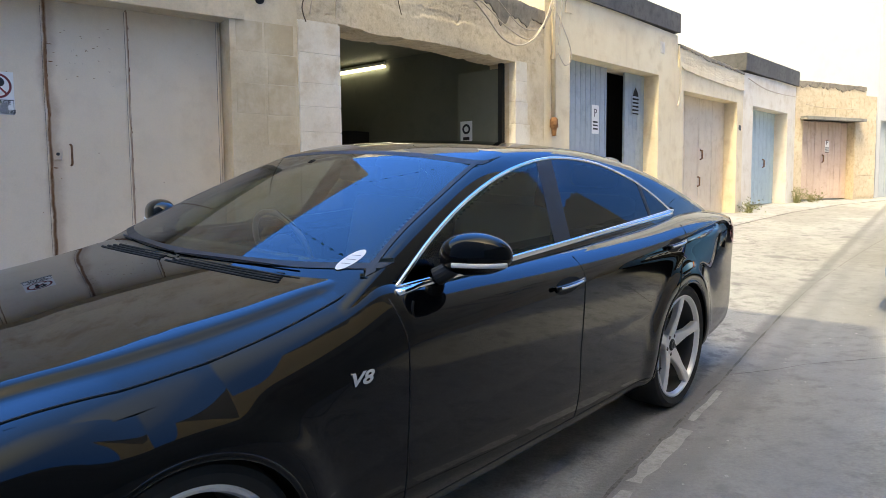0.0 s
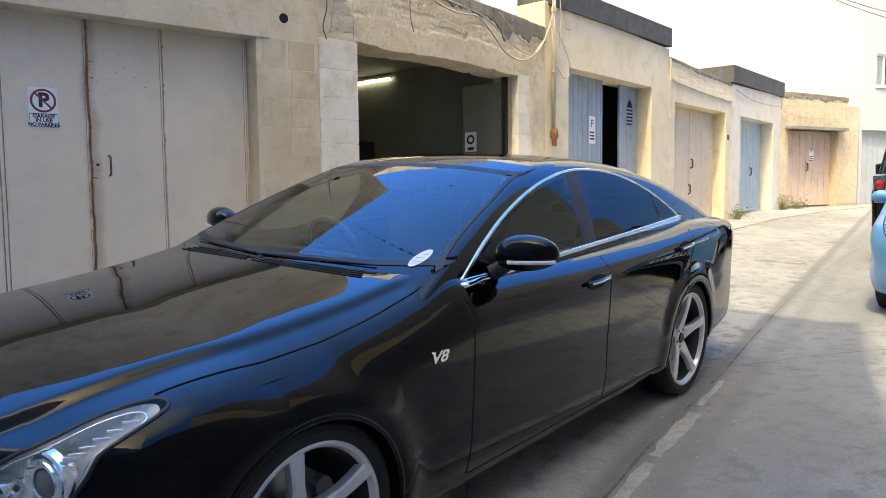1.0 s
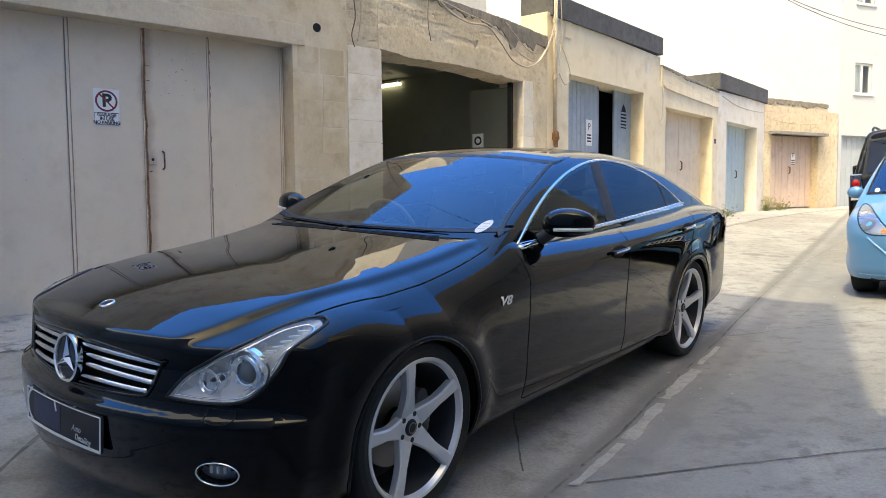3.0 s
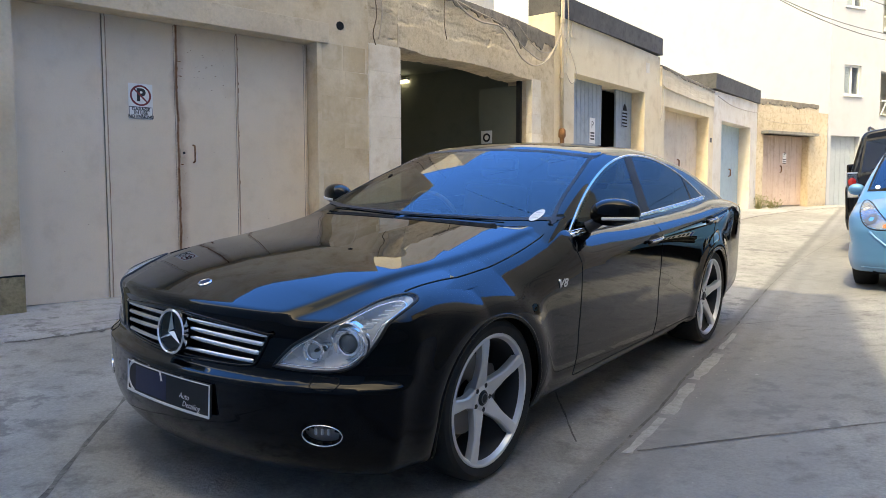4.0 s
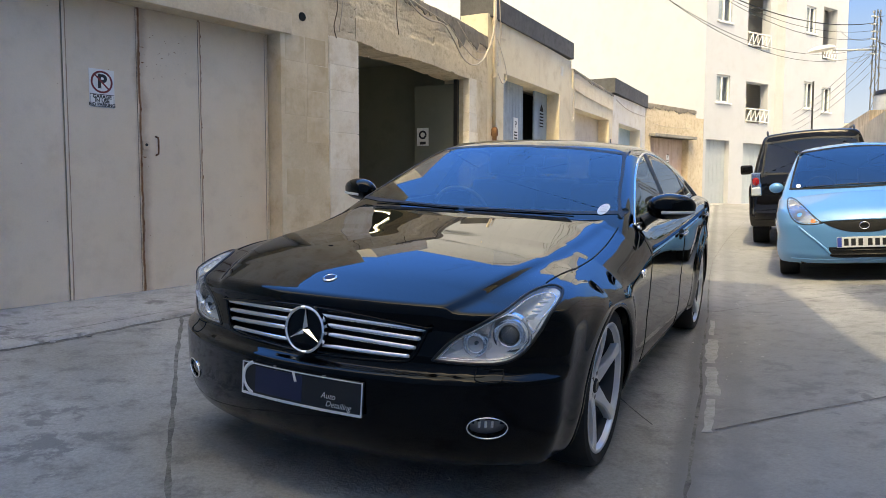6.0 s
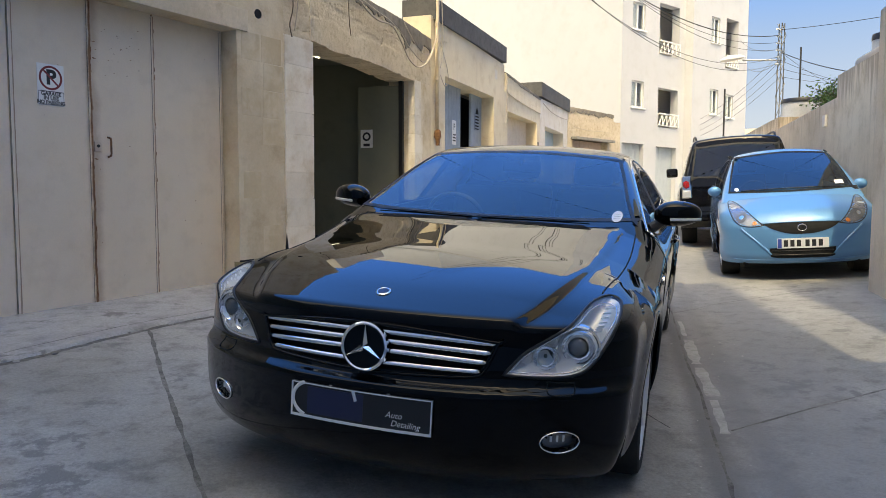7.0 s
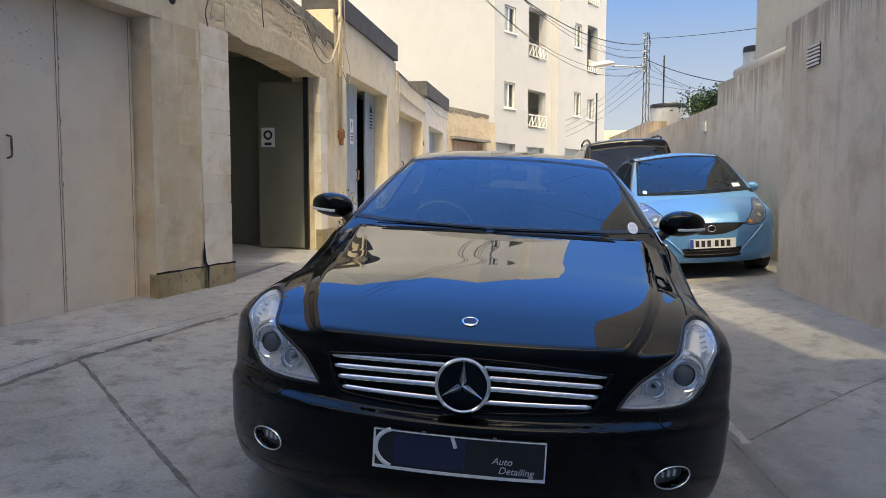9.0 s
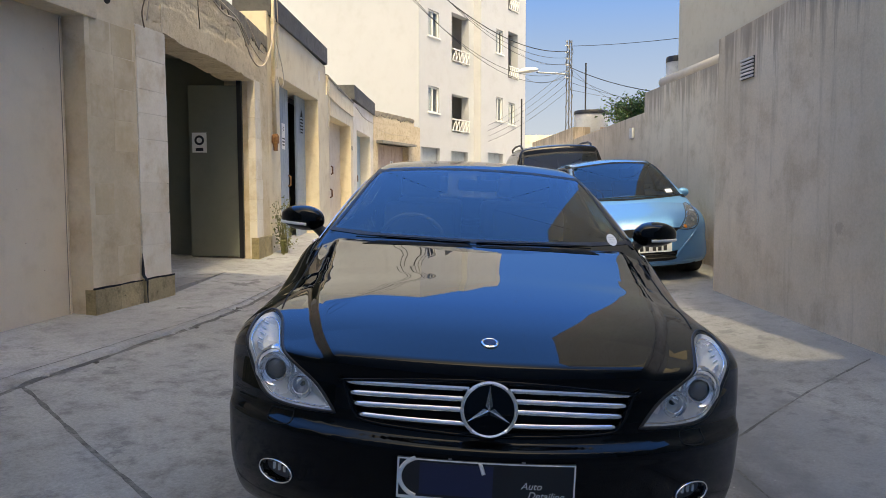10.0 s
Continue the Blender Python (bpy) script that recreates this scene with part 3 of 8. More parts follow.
# ---------- walls with openings ----------
def wall(name, label, m, s0, s1, z0, tops, material_, openings=(), thick=0.35, kind="structure"):
    """A wall along x of m from s0 to s1; tops: (s, z) of its upper edge; openings: (s0, s1, z0, z1), cut right through."""
    cuts = sorted({s0, s1, *[s for s, z in tops if s0 < s < s1], *[v for o in openings for v in o[:2]]})
    bm = bmesh.new()

    def top(s):
        return float(np.interp(s, [a for a, b in tops], [b for a, b in tops]))
    for a, b in zip(cuts, cuts[1:]):
        mid = (a + b) / 2
        spans, low = [], z0
        for o in sorted((o for o in openings if o[0] <= mid <= o[1]), key=lambda o: o[2]):
            if o[2] > low + 0.01:
                spans.append((low, o[2]))
            low = o[3]
        spans.append((low, None))
        for lo, hi in spans:
            ha, hb = (top(a), top(b)) if hi is None else (hi, hi)
            vs = [bm.verts.new(m @ Vector(c)) for c in ((a, 0, lo), (b, 0, lo), (b, thick, lo), (a, thick, lo), (a, 0, ha), (b, 0, hb), (b, thick, hb), (a, thick, ha))]
            for f in ((0, 1, 5, 4), (2, 3, 7, 6), (3, 2, 1, 0), (4, 5, 6, 7), (1, 2, 6, 5), (3, 0, 4, 7)):
                bm.faces.new([vs[i] for i in f])
    bmesh.ops.remove_doubles(bm, verts=bm.verts, dist=0.0005)
    # faces shared by two neighbouring spans lie inside the wall
    seen = {}
    for f in list(bm.faces):
        seen.setdefault(frozenset(v.index for v in f.verts), []).append(f)
    dead = [f for fs in seen.values() if len(fs) > 1 for f in fs]
    bmesh.ops.delete(bm, geom=dead, context="FACES_ONLY")
    return tagged(part(name, bm, material_), label, "wall", kind=kind)


CORNER = (-0.96, 6.93)
WA = frame_at(CORNER, 38.0)       # first garage
WB = frame_at(CORNER, 48.3)       # the row beyond
END_B = WB @ Vector((14.0, 0, 0))
WE = frame_at((8.30, 17.33), 26.7)   # stone garage
WW = frame_at((12.2, 19.4), 20.0)    # white block of flats

wall("wall_garage_1", "cream-painted limestone garage front", WA, -9.0, -0.42, -0.4, [(-9, 4.2), (-0.42, 4.2)], PLASTER, [(-3.76, -1.05, -0.4, 2.73)], 0.45)
wall("wall_garage_1b", "limewashed stone pier", WA, -0.42, 0.0, -0.4, [(-0.42, 2.81), (0.0, 2.81)], BLOCK, (), 0.36)
wall("wall_garage_2", "limewashed stone pier beside the open garage", WB, 2.80, 3.42, -0.2, [(2.80, 2.82), (3.42, 2.82)], PLASTER, (), 0.40)
wall("wall_garage_3", "ochre-painted garage front", WB, 3.42, 7.40, 0.0, [(3.42, 3.86), (7.4, 3.78)], YELLOW_WALL, [(4.03, 6.71, 0.0, 3.06)], 0.45)
wall("wall_garage_4", "ochre-painted garage front with a low top", WB, 7.40, 10.52, 0.0, [(7.4, 3.60), (10.52, 3.46)], YELLOW_WALL, [(7.67, 10.20, 0.0, 2.90)], 0.45)
wall("wall_garage_5", "pale painted garage front", WB, 10.52, 14.0, 0.2, [(10.52, 3.52), (14.0, 3.58)], PALE_WALL, [(11.09, 13.36, 0.2, 2.90)], 0.45)
wall("wall_garage_6", "bare limestone garage front", WE, 0.0, 3.05, 0.3, [(0, 3.68), (2.6, 3.66), (2.62, 3.46), (3.05, 3.46)], LIMESTONE, [(0.29, 2.22, 0.3, 2.80)], 0.4)


def slab(name, label, m, dims, material_, category="wall", kind="structure", bevel=0.0):
    bm = bmesh.new()
    box(bm, *dims, m, bevel)
    return tagged(part(name, bm, material_), label, category, kind=kind)


slab("parapet_1", "dark grey roof membrane upstand on an ochre garage", WB, (3.50, 7.42, -0.04, 0.5, 3.82, 4.13), BITUMEN, "parapet")
slab("parapet_2", "dark grey roof membrane upstand on a pale garage", WB, (10.50, 14.02, -0.05, 2.4, 3.56, 3.90), BITUMEN, "parapet")
# roofs close the garages above
slab("roof_1", "flat garage roof", WA, (-9, -0.42, 0.45, 7, 3.0, 3.2), CONCRETE, "roof")
slab("roof_2", "flat garage roof", WB, (-1.5, 3.42, 0.41, 7, 3.21, 3.38), CONCRETE, "roof")
slab("roof_3", "flat garage roof", WB, (3.42, 14.0, 0.45, 7, 3.2, 3.4), CONCRETE, "roof")
slab("roof_4", "flat garage roof", WE, (0.0, 3.05, 0.4, 5, 3.1, 3.3), CONCRETE, "roof")

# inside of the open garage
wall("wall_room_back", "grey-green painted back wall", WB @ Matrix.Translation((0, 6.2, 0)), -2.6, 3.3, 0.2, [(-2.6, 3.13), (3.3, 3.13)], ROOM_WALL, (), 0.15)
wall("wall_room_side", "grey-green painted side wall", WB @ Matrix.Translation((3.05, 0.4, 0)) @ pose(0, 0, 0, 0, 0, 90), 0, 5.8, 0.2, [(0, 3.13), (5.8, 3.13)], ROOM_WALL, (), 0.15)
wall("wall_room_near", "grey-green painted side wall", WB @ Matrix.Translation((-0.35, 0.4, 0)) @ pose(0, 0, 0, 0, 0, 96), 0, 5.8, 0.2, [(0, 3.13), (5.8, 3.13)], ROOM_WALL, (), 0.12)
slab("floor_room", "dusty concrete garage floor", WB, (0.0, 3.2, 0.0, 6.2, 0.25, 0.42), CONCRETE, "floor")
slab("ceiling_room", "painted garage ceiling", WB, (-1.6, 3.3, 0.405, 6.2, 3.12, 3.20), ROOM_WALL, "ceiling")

# right-hand side: boundary walls and the house behind them
WR = frame_at((3.88, 4.16), 54.0 + 180)    # x runs back towards the start of the lane, y into the wall
wall("wall_lane_near", "stained cement-rendered boundary wall", WR, 0.0, 9.0, -0.6, [(0, 2.93), (1.4, 2.97), (9, 3.2)], RENDER_WALL, (), 0.5)
WQ = frame_at((4.375, 3.628), 54.55)
wall("wall_lane_mid", "stained cement-rendered boundary wall", WQ @ Matrix.Diagonal((1, -1, 1, 1)), 0.0, 4.5, -0.2, [(0, 2.98), (4.5, 2.98)], RENDER_WALL, (), 0.3)
wall("wall_lane_far", "low cement-rendered boundary wall", WQ @ Matrix.Diagonal((1, -1, 1, 1)), 4.5, 12.0, -0.2, [(4.5, 2.66), (12, 2.55)], RENDER_WALL, (), 0.3)
slab("house_beside_lane", "tall beige rendered house behind the boundary wall", WQ, (-0.9, 5.0, -9.0, -0.75, -0.2, 12.3), HOUSE_WALL, "house", "")
slab("house_wing", "lower beige rendered wing of the house", WQ, (-6.5, -0.9, -9.0, -0.78, -0.2, 5.6), HOUSE_WALL, "house", "")
# unseen blocks, added behind the start of the walk to shade the near lane
WK = pose(*at(-5.0, 0), 0, 0, 0, math.degrees(math.atan2(LANE.y, LANE.x)))
slab("flats_behind", "unseen tall block added to shade the near lane", WK, (-12, 0, -1.37, 10, -0.6, 20.2), FLATS_WALL, "building", "")
# added lower link, cut down so that a strip of sun reaches the lane
slab("flats_behind_low", "unseen lower link added to shape the sunlit strip on the lane", WK, (-12, 0, -1.86, -1.38, -0.6, 14.1), FLATS_WALL, "building", "")
slab("flats_behind_beside", "second unseen tall block added to shade the lane", WK @ pose(0, -1.87, 0, 0, 0, 13), (-12, 0, -13, 0, -0.6, 20.0), FLATS_WALL, "building", "")


# ---------- the old limestone lintel over the open garage ----------
def rough_face(name, label, m, s0, s1, low, high, material_, deep=0.4, seed=0.0, dressed=0.36, front=0.0):
    """A stone beam: a dressed lower part with a chipped arris and a scabbed, layered upper part. low, high: (s, z) lines of its edges."""
    ns, nz = int((s1 - s0) / 0.016), 60
    lo, hi = spl(*low), spl(*high)
    v, f = [], []
    for i in range(ns + 1):
        s = s0 + (s1 - s0) * i / ns
        chip = max(0.0, noise.noise((s * 5.5 + seed, 2.0, 0)) - 0.15)
        a = float(lo(s)) + 0.010 * noise.noise((s * 3.1 + seed, 0, 0)) + 0.05 * chip
        b = float(hi(s)) + 0.025 * noise.noise((s * 2.3 + seed, 9, 0)) + 0.012 * noise.noise((s * 13 + seed, 6, 0))
        for j in range(nz + 1):
            t = j / nz
            z = a + (b - a) * t
            rag = dressed + 0.16 * noise.noise((s * 1.7 + seed, 3.3, 0)) + 0.05 * noise.noise((s * 9 + seed, 7.1, 0))
            up = min(max((t - rag) / 0.04, 0.0), 1.0)
            y = 0.0015 * noise.noise((s * 6, z * 6, seed)) + 0.02 * max(0.0, 0.05 - t) * (0.6 + noise.noise((s * 12, seed, 1)))
            # broken layers: shallow steps with ragged edges, and pits
            layer = noise.noise((s * 1.3 + seed, z * 11 + 0.5 * noise.noise((s * 4, z * 4, 2)), 3.0))
            scab = 0.003 + 0.004 * min(max(layer * 6, 0.0), 1.0) + 0.006 * max(0.0, noise.fractal((s * 22 + seed, z * 30, 1.0), 0.8, 2.1, 4)) + 0.004 * noise.noise((s * 60, z * 60, seed))
            crack = abs(noise.noise((s * 0.6 + seed, z * 4.6 + 0.22 * noise.noise((s * 7, z * 3, 8)) + 0.10 * noise.noise((s * 24, 1, 3)), 5.0)))
            if crack < 0.016 and noise.noise((s * 1.9, z * 2.5, 6.0)) > -0.1:
                scab += 0.020 * (1 - crack / 0.016)
            v.append(m @ Vector((s, front + y + up * scab, z)))
        v.append(m @ Vector((s, front + deep, b)))
        v.append(m @ Vector((s, front + deep, a)))
    w = nz + 3
    for i in range(ns):
        for j in range(w):
            f.append((i * w + j, (i + 1) * w + j, (i + 1) * w + (j + 1) % w, i * w + (j + 1) % w))
    f.append(tuple(range(w)))
    f.append(tuple(ns * w + k for k in range(w))[::-1])
    ob = raw(name, v, f, material_, smooth=True)
    ob.data.set_sharp_from_angle(angle=radians(50))
    return tagged(ob, label, "lintel", kind="structure")


def ragged_topping(name, label, m, s0, s1, top, drop, front, deep, seed, material_):
    """A thin cement layer along the top of a wall, its lower edge broken off unevenly."""
    hi, low = spl(*top), spl(*drop)
    v, n = [], int((s1 - s0) / 0.02)
    for i in range(n + 1):
        s = s0 + (s1 - s0) * i / n
        b = float(hi(s)) + 0.012 * noise.noise((s * 4 + seed, 1, 0)) + 0.008 * noise.noise((s * 17, seed, 0))
        a = b - max(0.03, float(low(s)) * (1 + 0.9 * noise.noise((s * 2.6 + seed, 5, 0)) + 0.45 * noise.noise((s * 11 + seed, 8, 0))))
        y = front - 0.010 - 0.004 * noise.noise((s * 8, seed, 2))
        v += [m @ Vector(p) for p in ((s, front + 0.03, a), (s, y + 0.004, a + 0.003), (s, y, a + 0.012), (s, y, b - 0.01), (s, y + 0.012, b), (s, deep, b + 0.004), (s, deep, b - 0.03))]
    w = 7
    f = [(i * w + j, (i + 1) * w + j, (i + 1) * w + j + 1, i * w + j + 1) for i in range(n) for j in range(w - 1)]
    ob = raw(name, v, f, material_)
    return tagged(ob, label, "coping", kind="structure")


rough_face("lintel_1", "broken weathered limestone lintel over the open garage", WB, -0.02, 3.42, [(-0.02, 2.82), (0.3, 2.80), (1.5, 2.83), (2.8, 2.80), (3.42, 2.82)], [(-0.02, 3.52), (1.2, 3.54), (2.4, 3.53), (3.42, 3.48)], RUBBLE)
rough_face("lintel_2", "broken weathered limestone beside the lintel", WA, -0.42, 0.0, [(-0.42, 2.80), (0, 2.81)], [(-0.42, 3.45), (0, 3.52)], RUBBLE, seed=7.0, dressed=0.0)
ragged_topping("coping_1", "blackened cement topping on the broken lintel", WB, 0.55, 3.42, [(0.55, 3.555), (1.2, 3.57), (2.4, 3.56), (3.42, 3.51)], [(0.55, 0.05), (1.3, 0.12), (2.2, 0.17), (2.9, 0.24), (3.42, 0.18)], 0.0, 0.42, 3.0, TOPPING)
rough_face("lintel_4", "eroded stone top of an ochre garage front", WB, 7.43, 10.49, [(7.43, 3.26), (9, 3.18), (10.49, 3.14)], [(7.43, 3.63), (9, 3.56), (10.49, 3.49)], YELLOW_WALL, deep=0.30, seed=11.0, dressed=0.2, front=-0.024)
ragged_topping("coping_2", "stained cement topping on an ochre garage", WB, 7.43, 10.49, [(7.43, 3.65), (9, 3.58), (10.49, 3.51)], [(7.43, 0.06), (9, 0.07), (10.49, 0.05)], -0.024, 0.46, 5.0, TOPPING)
ragged_topping("coping_3", "blackened cement topping on the stone garage", WE, 0.0, 2.6, [(0.0, 3.71), (1.3, 3.70), (2.6, 3.68)], [(0, 0.09), (1.3, 0.15), (2.6, 0.10)], -0.014, 0.41, 9.0, TOPPING)
slab("lintel_3", "stained concrete door lintel", WA, (-3.95, -0.92, -0.022, 0.3, 2.728, 2.93), STAINED, "lintel", bevel=0.006)
slab("backdrop_wall_1", "cream wall of a room on the roof", WB, (1.5, 3.6, 1.2, 3.4, 3.2, 5.4), PALE_WALL, "wall")


# stone plinths and the blocks of the pier
def blocks():
    random.seed(5)
    k = 0
    bm = bmesh.new()
    box(bm, -0.5, 0.5, -0.5, 0.5, -0.5, 0.5, Matrix(), 0.0)
    bmesh.ops.bevel(bm, geom=list(bm.edges), offset=0.014, segments=1, affect="EDGES")
    me = bpy.data.meshes.new("stone_block")
    bm.to_mesh(me)
    bm.free()
    pier = thing("stone_pier", "limewashed limestone blocks beside the open garage", "masonry", kind="structure")

    def block(m, s0, s1, z0, z1, proud, mat):
        key = mat.name
        if key not in kinds:
            kinds[key] = me.copy()
            kinds[key].materials.append(mat)
        ob = new("stone_block", kinds[key])
        ob.parent = pier
        ob.matrix_world = m @ Matrix.Translation(((s0 + s1) / 2, 0.05 - proud, (z0 + z1) / 2)) @ pose(0, 0, 0, 0, random.uniform(-0.3, 0.3), random.uniform(-0.2, 0.2)) @ Matrix.Diagonal((s1 - s0 - 0.003, 0.10, z1 - z0 - 0.003, 1))
    kinds = {}
    zs = [0.56, 0.86, 1.15, 1.42, 1.81, 2.04, 2.25, 2.52, 2.80]
    for a, b in zip(zs, zs[1:]):
        block(WA, -0.42, 0.012, a, b, 0.012 + random.uniform(0, 0.004), BLOCK)
    # blocks that show through the paint of the first front
    for i in range(9):
        z = 0.62 + 0.265 * i
        for s0, s1 in ((-1.02, -0.74), (-0.74, -0.43)):
            if random.random() < 0.45:
                block(WA, s0 + random.uniform(0, 0.03), s1 - random.uniform(0, 0.03), z, z + 0.262, 0.0022, WASHED)
    zs = [0.5, 0.74, 0.98, 1.25, 1.52, 1.79, 2.06, 2.33, 2.58, 2.82]
    for a, b in zip(zs, zs[1:]):
        block(WB, 2.79, 3.05 + random.uniform(-0.03, 0.05), a, b, 0.006, BLOCK)
    # plinths
    for m, s0, s1, z0, z1, d in ((WA, -1.06, -0.44, 0.18, 0.545, 0.028), (WA, -0.43, 0.02, 0.18, 0.555, 0.05), (WA, -4.6, -3.745, 0.05, 0.55, 0.035), (WB, 2.78, 3.4, 0.30, 0.74, 0.03)):
        n = max(1, round((s1 - s0) / 0.4))
        for q in range(n):
            block(m, s0 + (s1 - s0) * q / n, s0 + (s1 - s0) * (q + 1) / n, z0, z1 + random.uniform(-0.01, 0.01), d + random.uniform(-0.006, 0.006), PLINTH)
    # courses of the bare stone garage
    for i in range(7):
        z = 0.95 + 0.265 * i
        block(WE, 2.24, 3.05, z, z + 0.262, 0.008 + 0.006 * random.random(), LIMESTONE)
    for i in range(3):
        z = 2.83 + 0.27 * i
        s = 0.0
        while s < 2.55:
            w = random.uniform(0.38, 0.55)
            block(WE, s, min(s + w, 2.58), z, z + 0.266, 0.006 + 0.006 * random.random(), LIMESTONE)
            s += w
    return me


blocks()
# black tubes draw the shadow gap between the plinths and the plaster above
for m, s0, s1, z, d in ((WA, -1.07, -0.44, 0.552, 0.030), (WA, -0.43, 0.02, 0.562, 0.052), (WA, -4.6, -3.745, 0.556, 0.037)):
    line = [m @ Vector((q, -d + 0.012, z + 0.006 * noise.noise((q * 6, 3, 0)))) for q in np.linspace(s0, s1, 16)]
    tagged(tube("open_joint", line, 0.007, GAP, n=6, up=Vector((0, 0, 1)), h=0.010), "black strip in place of the shadow gap over the stone plinth", "joint", kind="structure")
crack = [(0.19, 0.004, 0.062), (0.34, 0.006, 0.062), (0.46, 0.009, 0.062), (0.55, 0.016, 0.062), (0.60, 0.026, 0.022), (0.66, 0.022, 0.022), (0.72, 0.013, 0.022), (0.80, 0.002, 0.022)]
v = [WA @ Vector((-0.432 + e * w + 0.006 * noise.noise((z * 9, e, 0)), -d, z)) for z, w, d in crack for e in (-1, 1)]
tagged(raw("wall_crack", v, [(2 * i, 2 * i + 1, 2 * i + 3, 2 * i + 2) for i in range(len(crack) - 1)], GAP), "dark open crack where the plaster has broken away", "crack", kind="structure")
slab("canopy_slab", "thin concrete canopy over a garage door", WE, (0.18, 2.35, -0.22, 0.2, 2.80, 2.87), CONCRETE, "canopy")


# ---------- garage doors ----------
def leaf_door(name, label, m, edges, z0, z1, deep, material_, ribs=0, gap_leaf=None):
    """A tall door of several sheet leaves; ribs: grooved boards on each leaf; gap_leaf: that leaf stands open inwards."""
    d = thing(name, label, "garage door", m)
    for k, (a, b) in enumerate(zip(edges, edges[1:])):
        if gap_leaf == k:
            bm = bmesh.new()
            box(bm, 0, b - a - 0.01, -0.02, 0.02, z0, z1, Matrix.Translation((a + 0.03, deep, 0)) @ pose(0, 0, 0, 0, 0, 78), 0.004)
            part("door_leaf", bm, material_, d, "leaf standing open")
            continue
        bm = bmesh.new()
        if ribs:
            n = max(2, round((b - a) / ribs))
            for q in range(n):
                x0, x1 = a + (b - a) * q / n, a + (b - a) * (q + 1) / n
                box(bm, x0 + 0.003, x1 - 0.003, deep, deep + 0.04, z0, z1, Matrix(), 0.008)
            leaf = part("door_leaf", bm, material_, d)
        else:
            box(bm, a + 0.004, b - 0.004, deep, deep + 0.045, z0, z1, Matrix(), 0.006)
            leaf = part("door_leaf", bm, material_, d)
    return d


g1 = leaf_door("garage_door", "chalky cream sheet-metal garage door with four leaves and rusty edges", WA, [-3.76, -3.05, -2.43, -1.83, -1.05], 0.29, 2.73, 0.20, CREAM_DOOR)
for s, w in ((-3.035, 0.014), (-2.425, 0.012), (-1.83, 0.012), (-1.085, 0.010)):
    bm = bmesh.new()
    box(bm, s - w, s + w, 0.190, 0.203, 0.30, 2.71, Matrix(), 0.003)
    part("cover_strip", bm, CREAM_DOOR, g1)
for s, w in ((-3.035, 0.014), (-2.425, 0.012), (-1.83, 0.012), (-1.085, 0.010)):
    for e in (-1, 1):
        line = [(s + e * w + 0.0015 * noise.noise((s, e, z * 6)), 0.1935, z) for z in np.linspace(0.30, 2.71, 50)]
        tube("rust_line", line, 0.0024 if e > 0 else 0.0017, RUST if e > 0 else CRACK, g1, "rusty leaf edge", False, 6, 0.002, Vector((0, -1, 0)))
random.seed(11)


def rust_flake(s, y, z, w, h, k):
    """A ragged flake of rust on the door."""
    n = 9
    rim = [(s + w * (0.6 + 0.7 * noise.noise((k * 3.1, q * 1.3, 0.5)) ) * math.cos(2 * math.pi * q / n), y, z + h * (0.7 + 0.6 * noise.noise((k * 1.7, q * 2.1, 4.0))) * math.sin(2 * math.pi * q / n)) for q in range(n)]
    raw("rust_flake", rim + [(s, y - 0.0015, z)], [(q, (q + 1) % n, n) for q in range(n)], RUST, g1)


for q in range(46):
    rust_flake(-2.414 + random.gauss(0, 0.004), 0.1885, random.uniform(0.35, 2.68), random.uniform(0.003, 0.007), random.uniform(0.015, 0.07), q)
for q in range(16):
    rust_flake(-1.818 + random.gauss(0, 0.003), 0.1885, random.uniform(0.5, 2.6), random.uniform(0.002, 0.005), random.uniform(0.01, 0.04), q + 60)
for q in range(26):
    rust_flake(random.uniform(-2.37, -1.92), 0.1985, 2.36 + random.gauss(0, 0.10), random.uniform(0.004, 0.014), random.uniform(0.002, 0.004), q + 90)
for q in range(20):
    rust_flake(random.uniform(-3.7, -1.15), 0.1985, random.uniform(0.45, 2.6), random.uniform(0.003, 0.010), random.uniform(0.002, 0.005), q + 130)
for z in (2.40, 2.27, 1.47):
    rust_flake(-2.385, 0.1880, z, 0.030, 0.006, z * 50)
bm = bmesh.new()
box(bm, -2.40, -2.335, 0.188, 0.20, 1.53, 1.61, Matrix(), 0.006)
lp = part("lock_plate", bm, CREAM_DOOR, g1)
bm = bmesh.new()
rod(bm, (-2.367, 0.184, 1.575), (-2.367, 0.19, 1.575), 0.013)
part("keyhole", bm, SIGN_BLACK, lp)
tube("pull_handle", [(-2.275, 0.198, 1.49), (-2.275, 0.16, 1.50), (-2.275, 0.155, 1.52), (-2.275, 0.155, 1.62), (-2.275, 0.16, 1.64), (-2.275, 0.198, 1.65)], 0.008, RUST, g1, "rusty bar handle")

SIGN_M = WA @ Matrix.Translation((-2.74, 0.197, 0)) @ Matrix(((1, 0, 0, 0), (0, 0, -1, 0), (0, 1, 0, 0), (0, 0, 0, 1)))


def sign_board(name, label, m, w, h, parts):
    d = thing(name, label, "sign", m)
    bm = bmesh.new()
    box(bm, -w / 2, w / 2, -h / 2, h / 2, -0.001, 0.002, Matrix(), 0.0008)
    part("sign_plate", bm, SIGN_WHITE, d)
    parts(d)
    return d


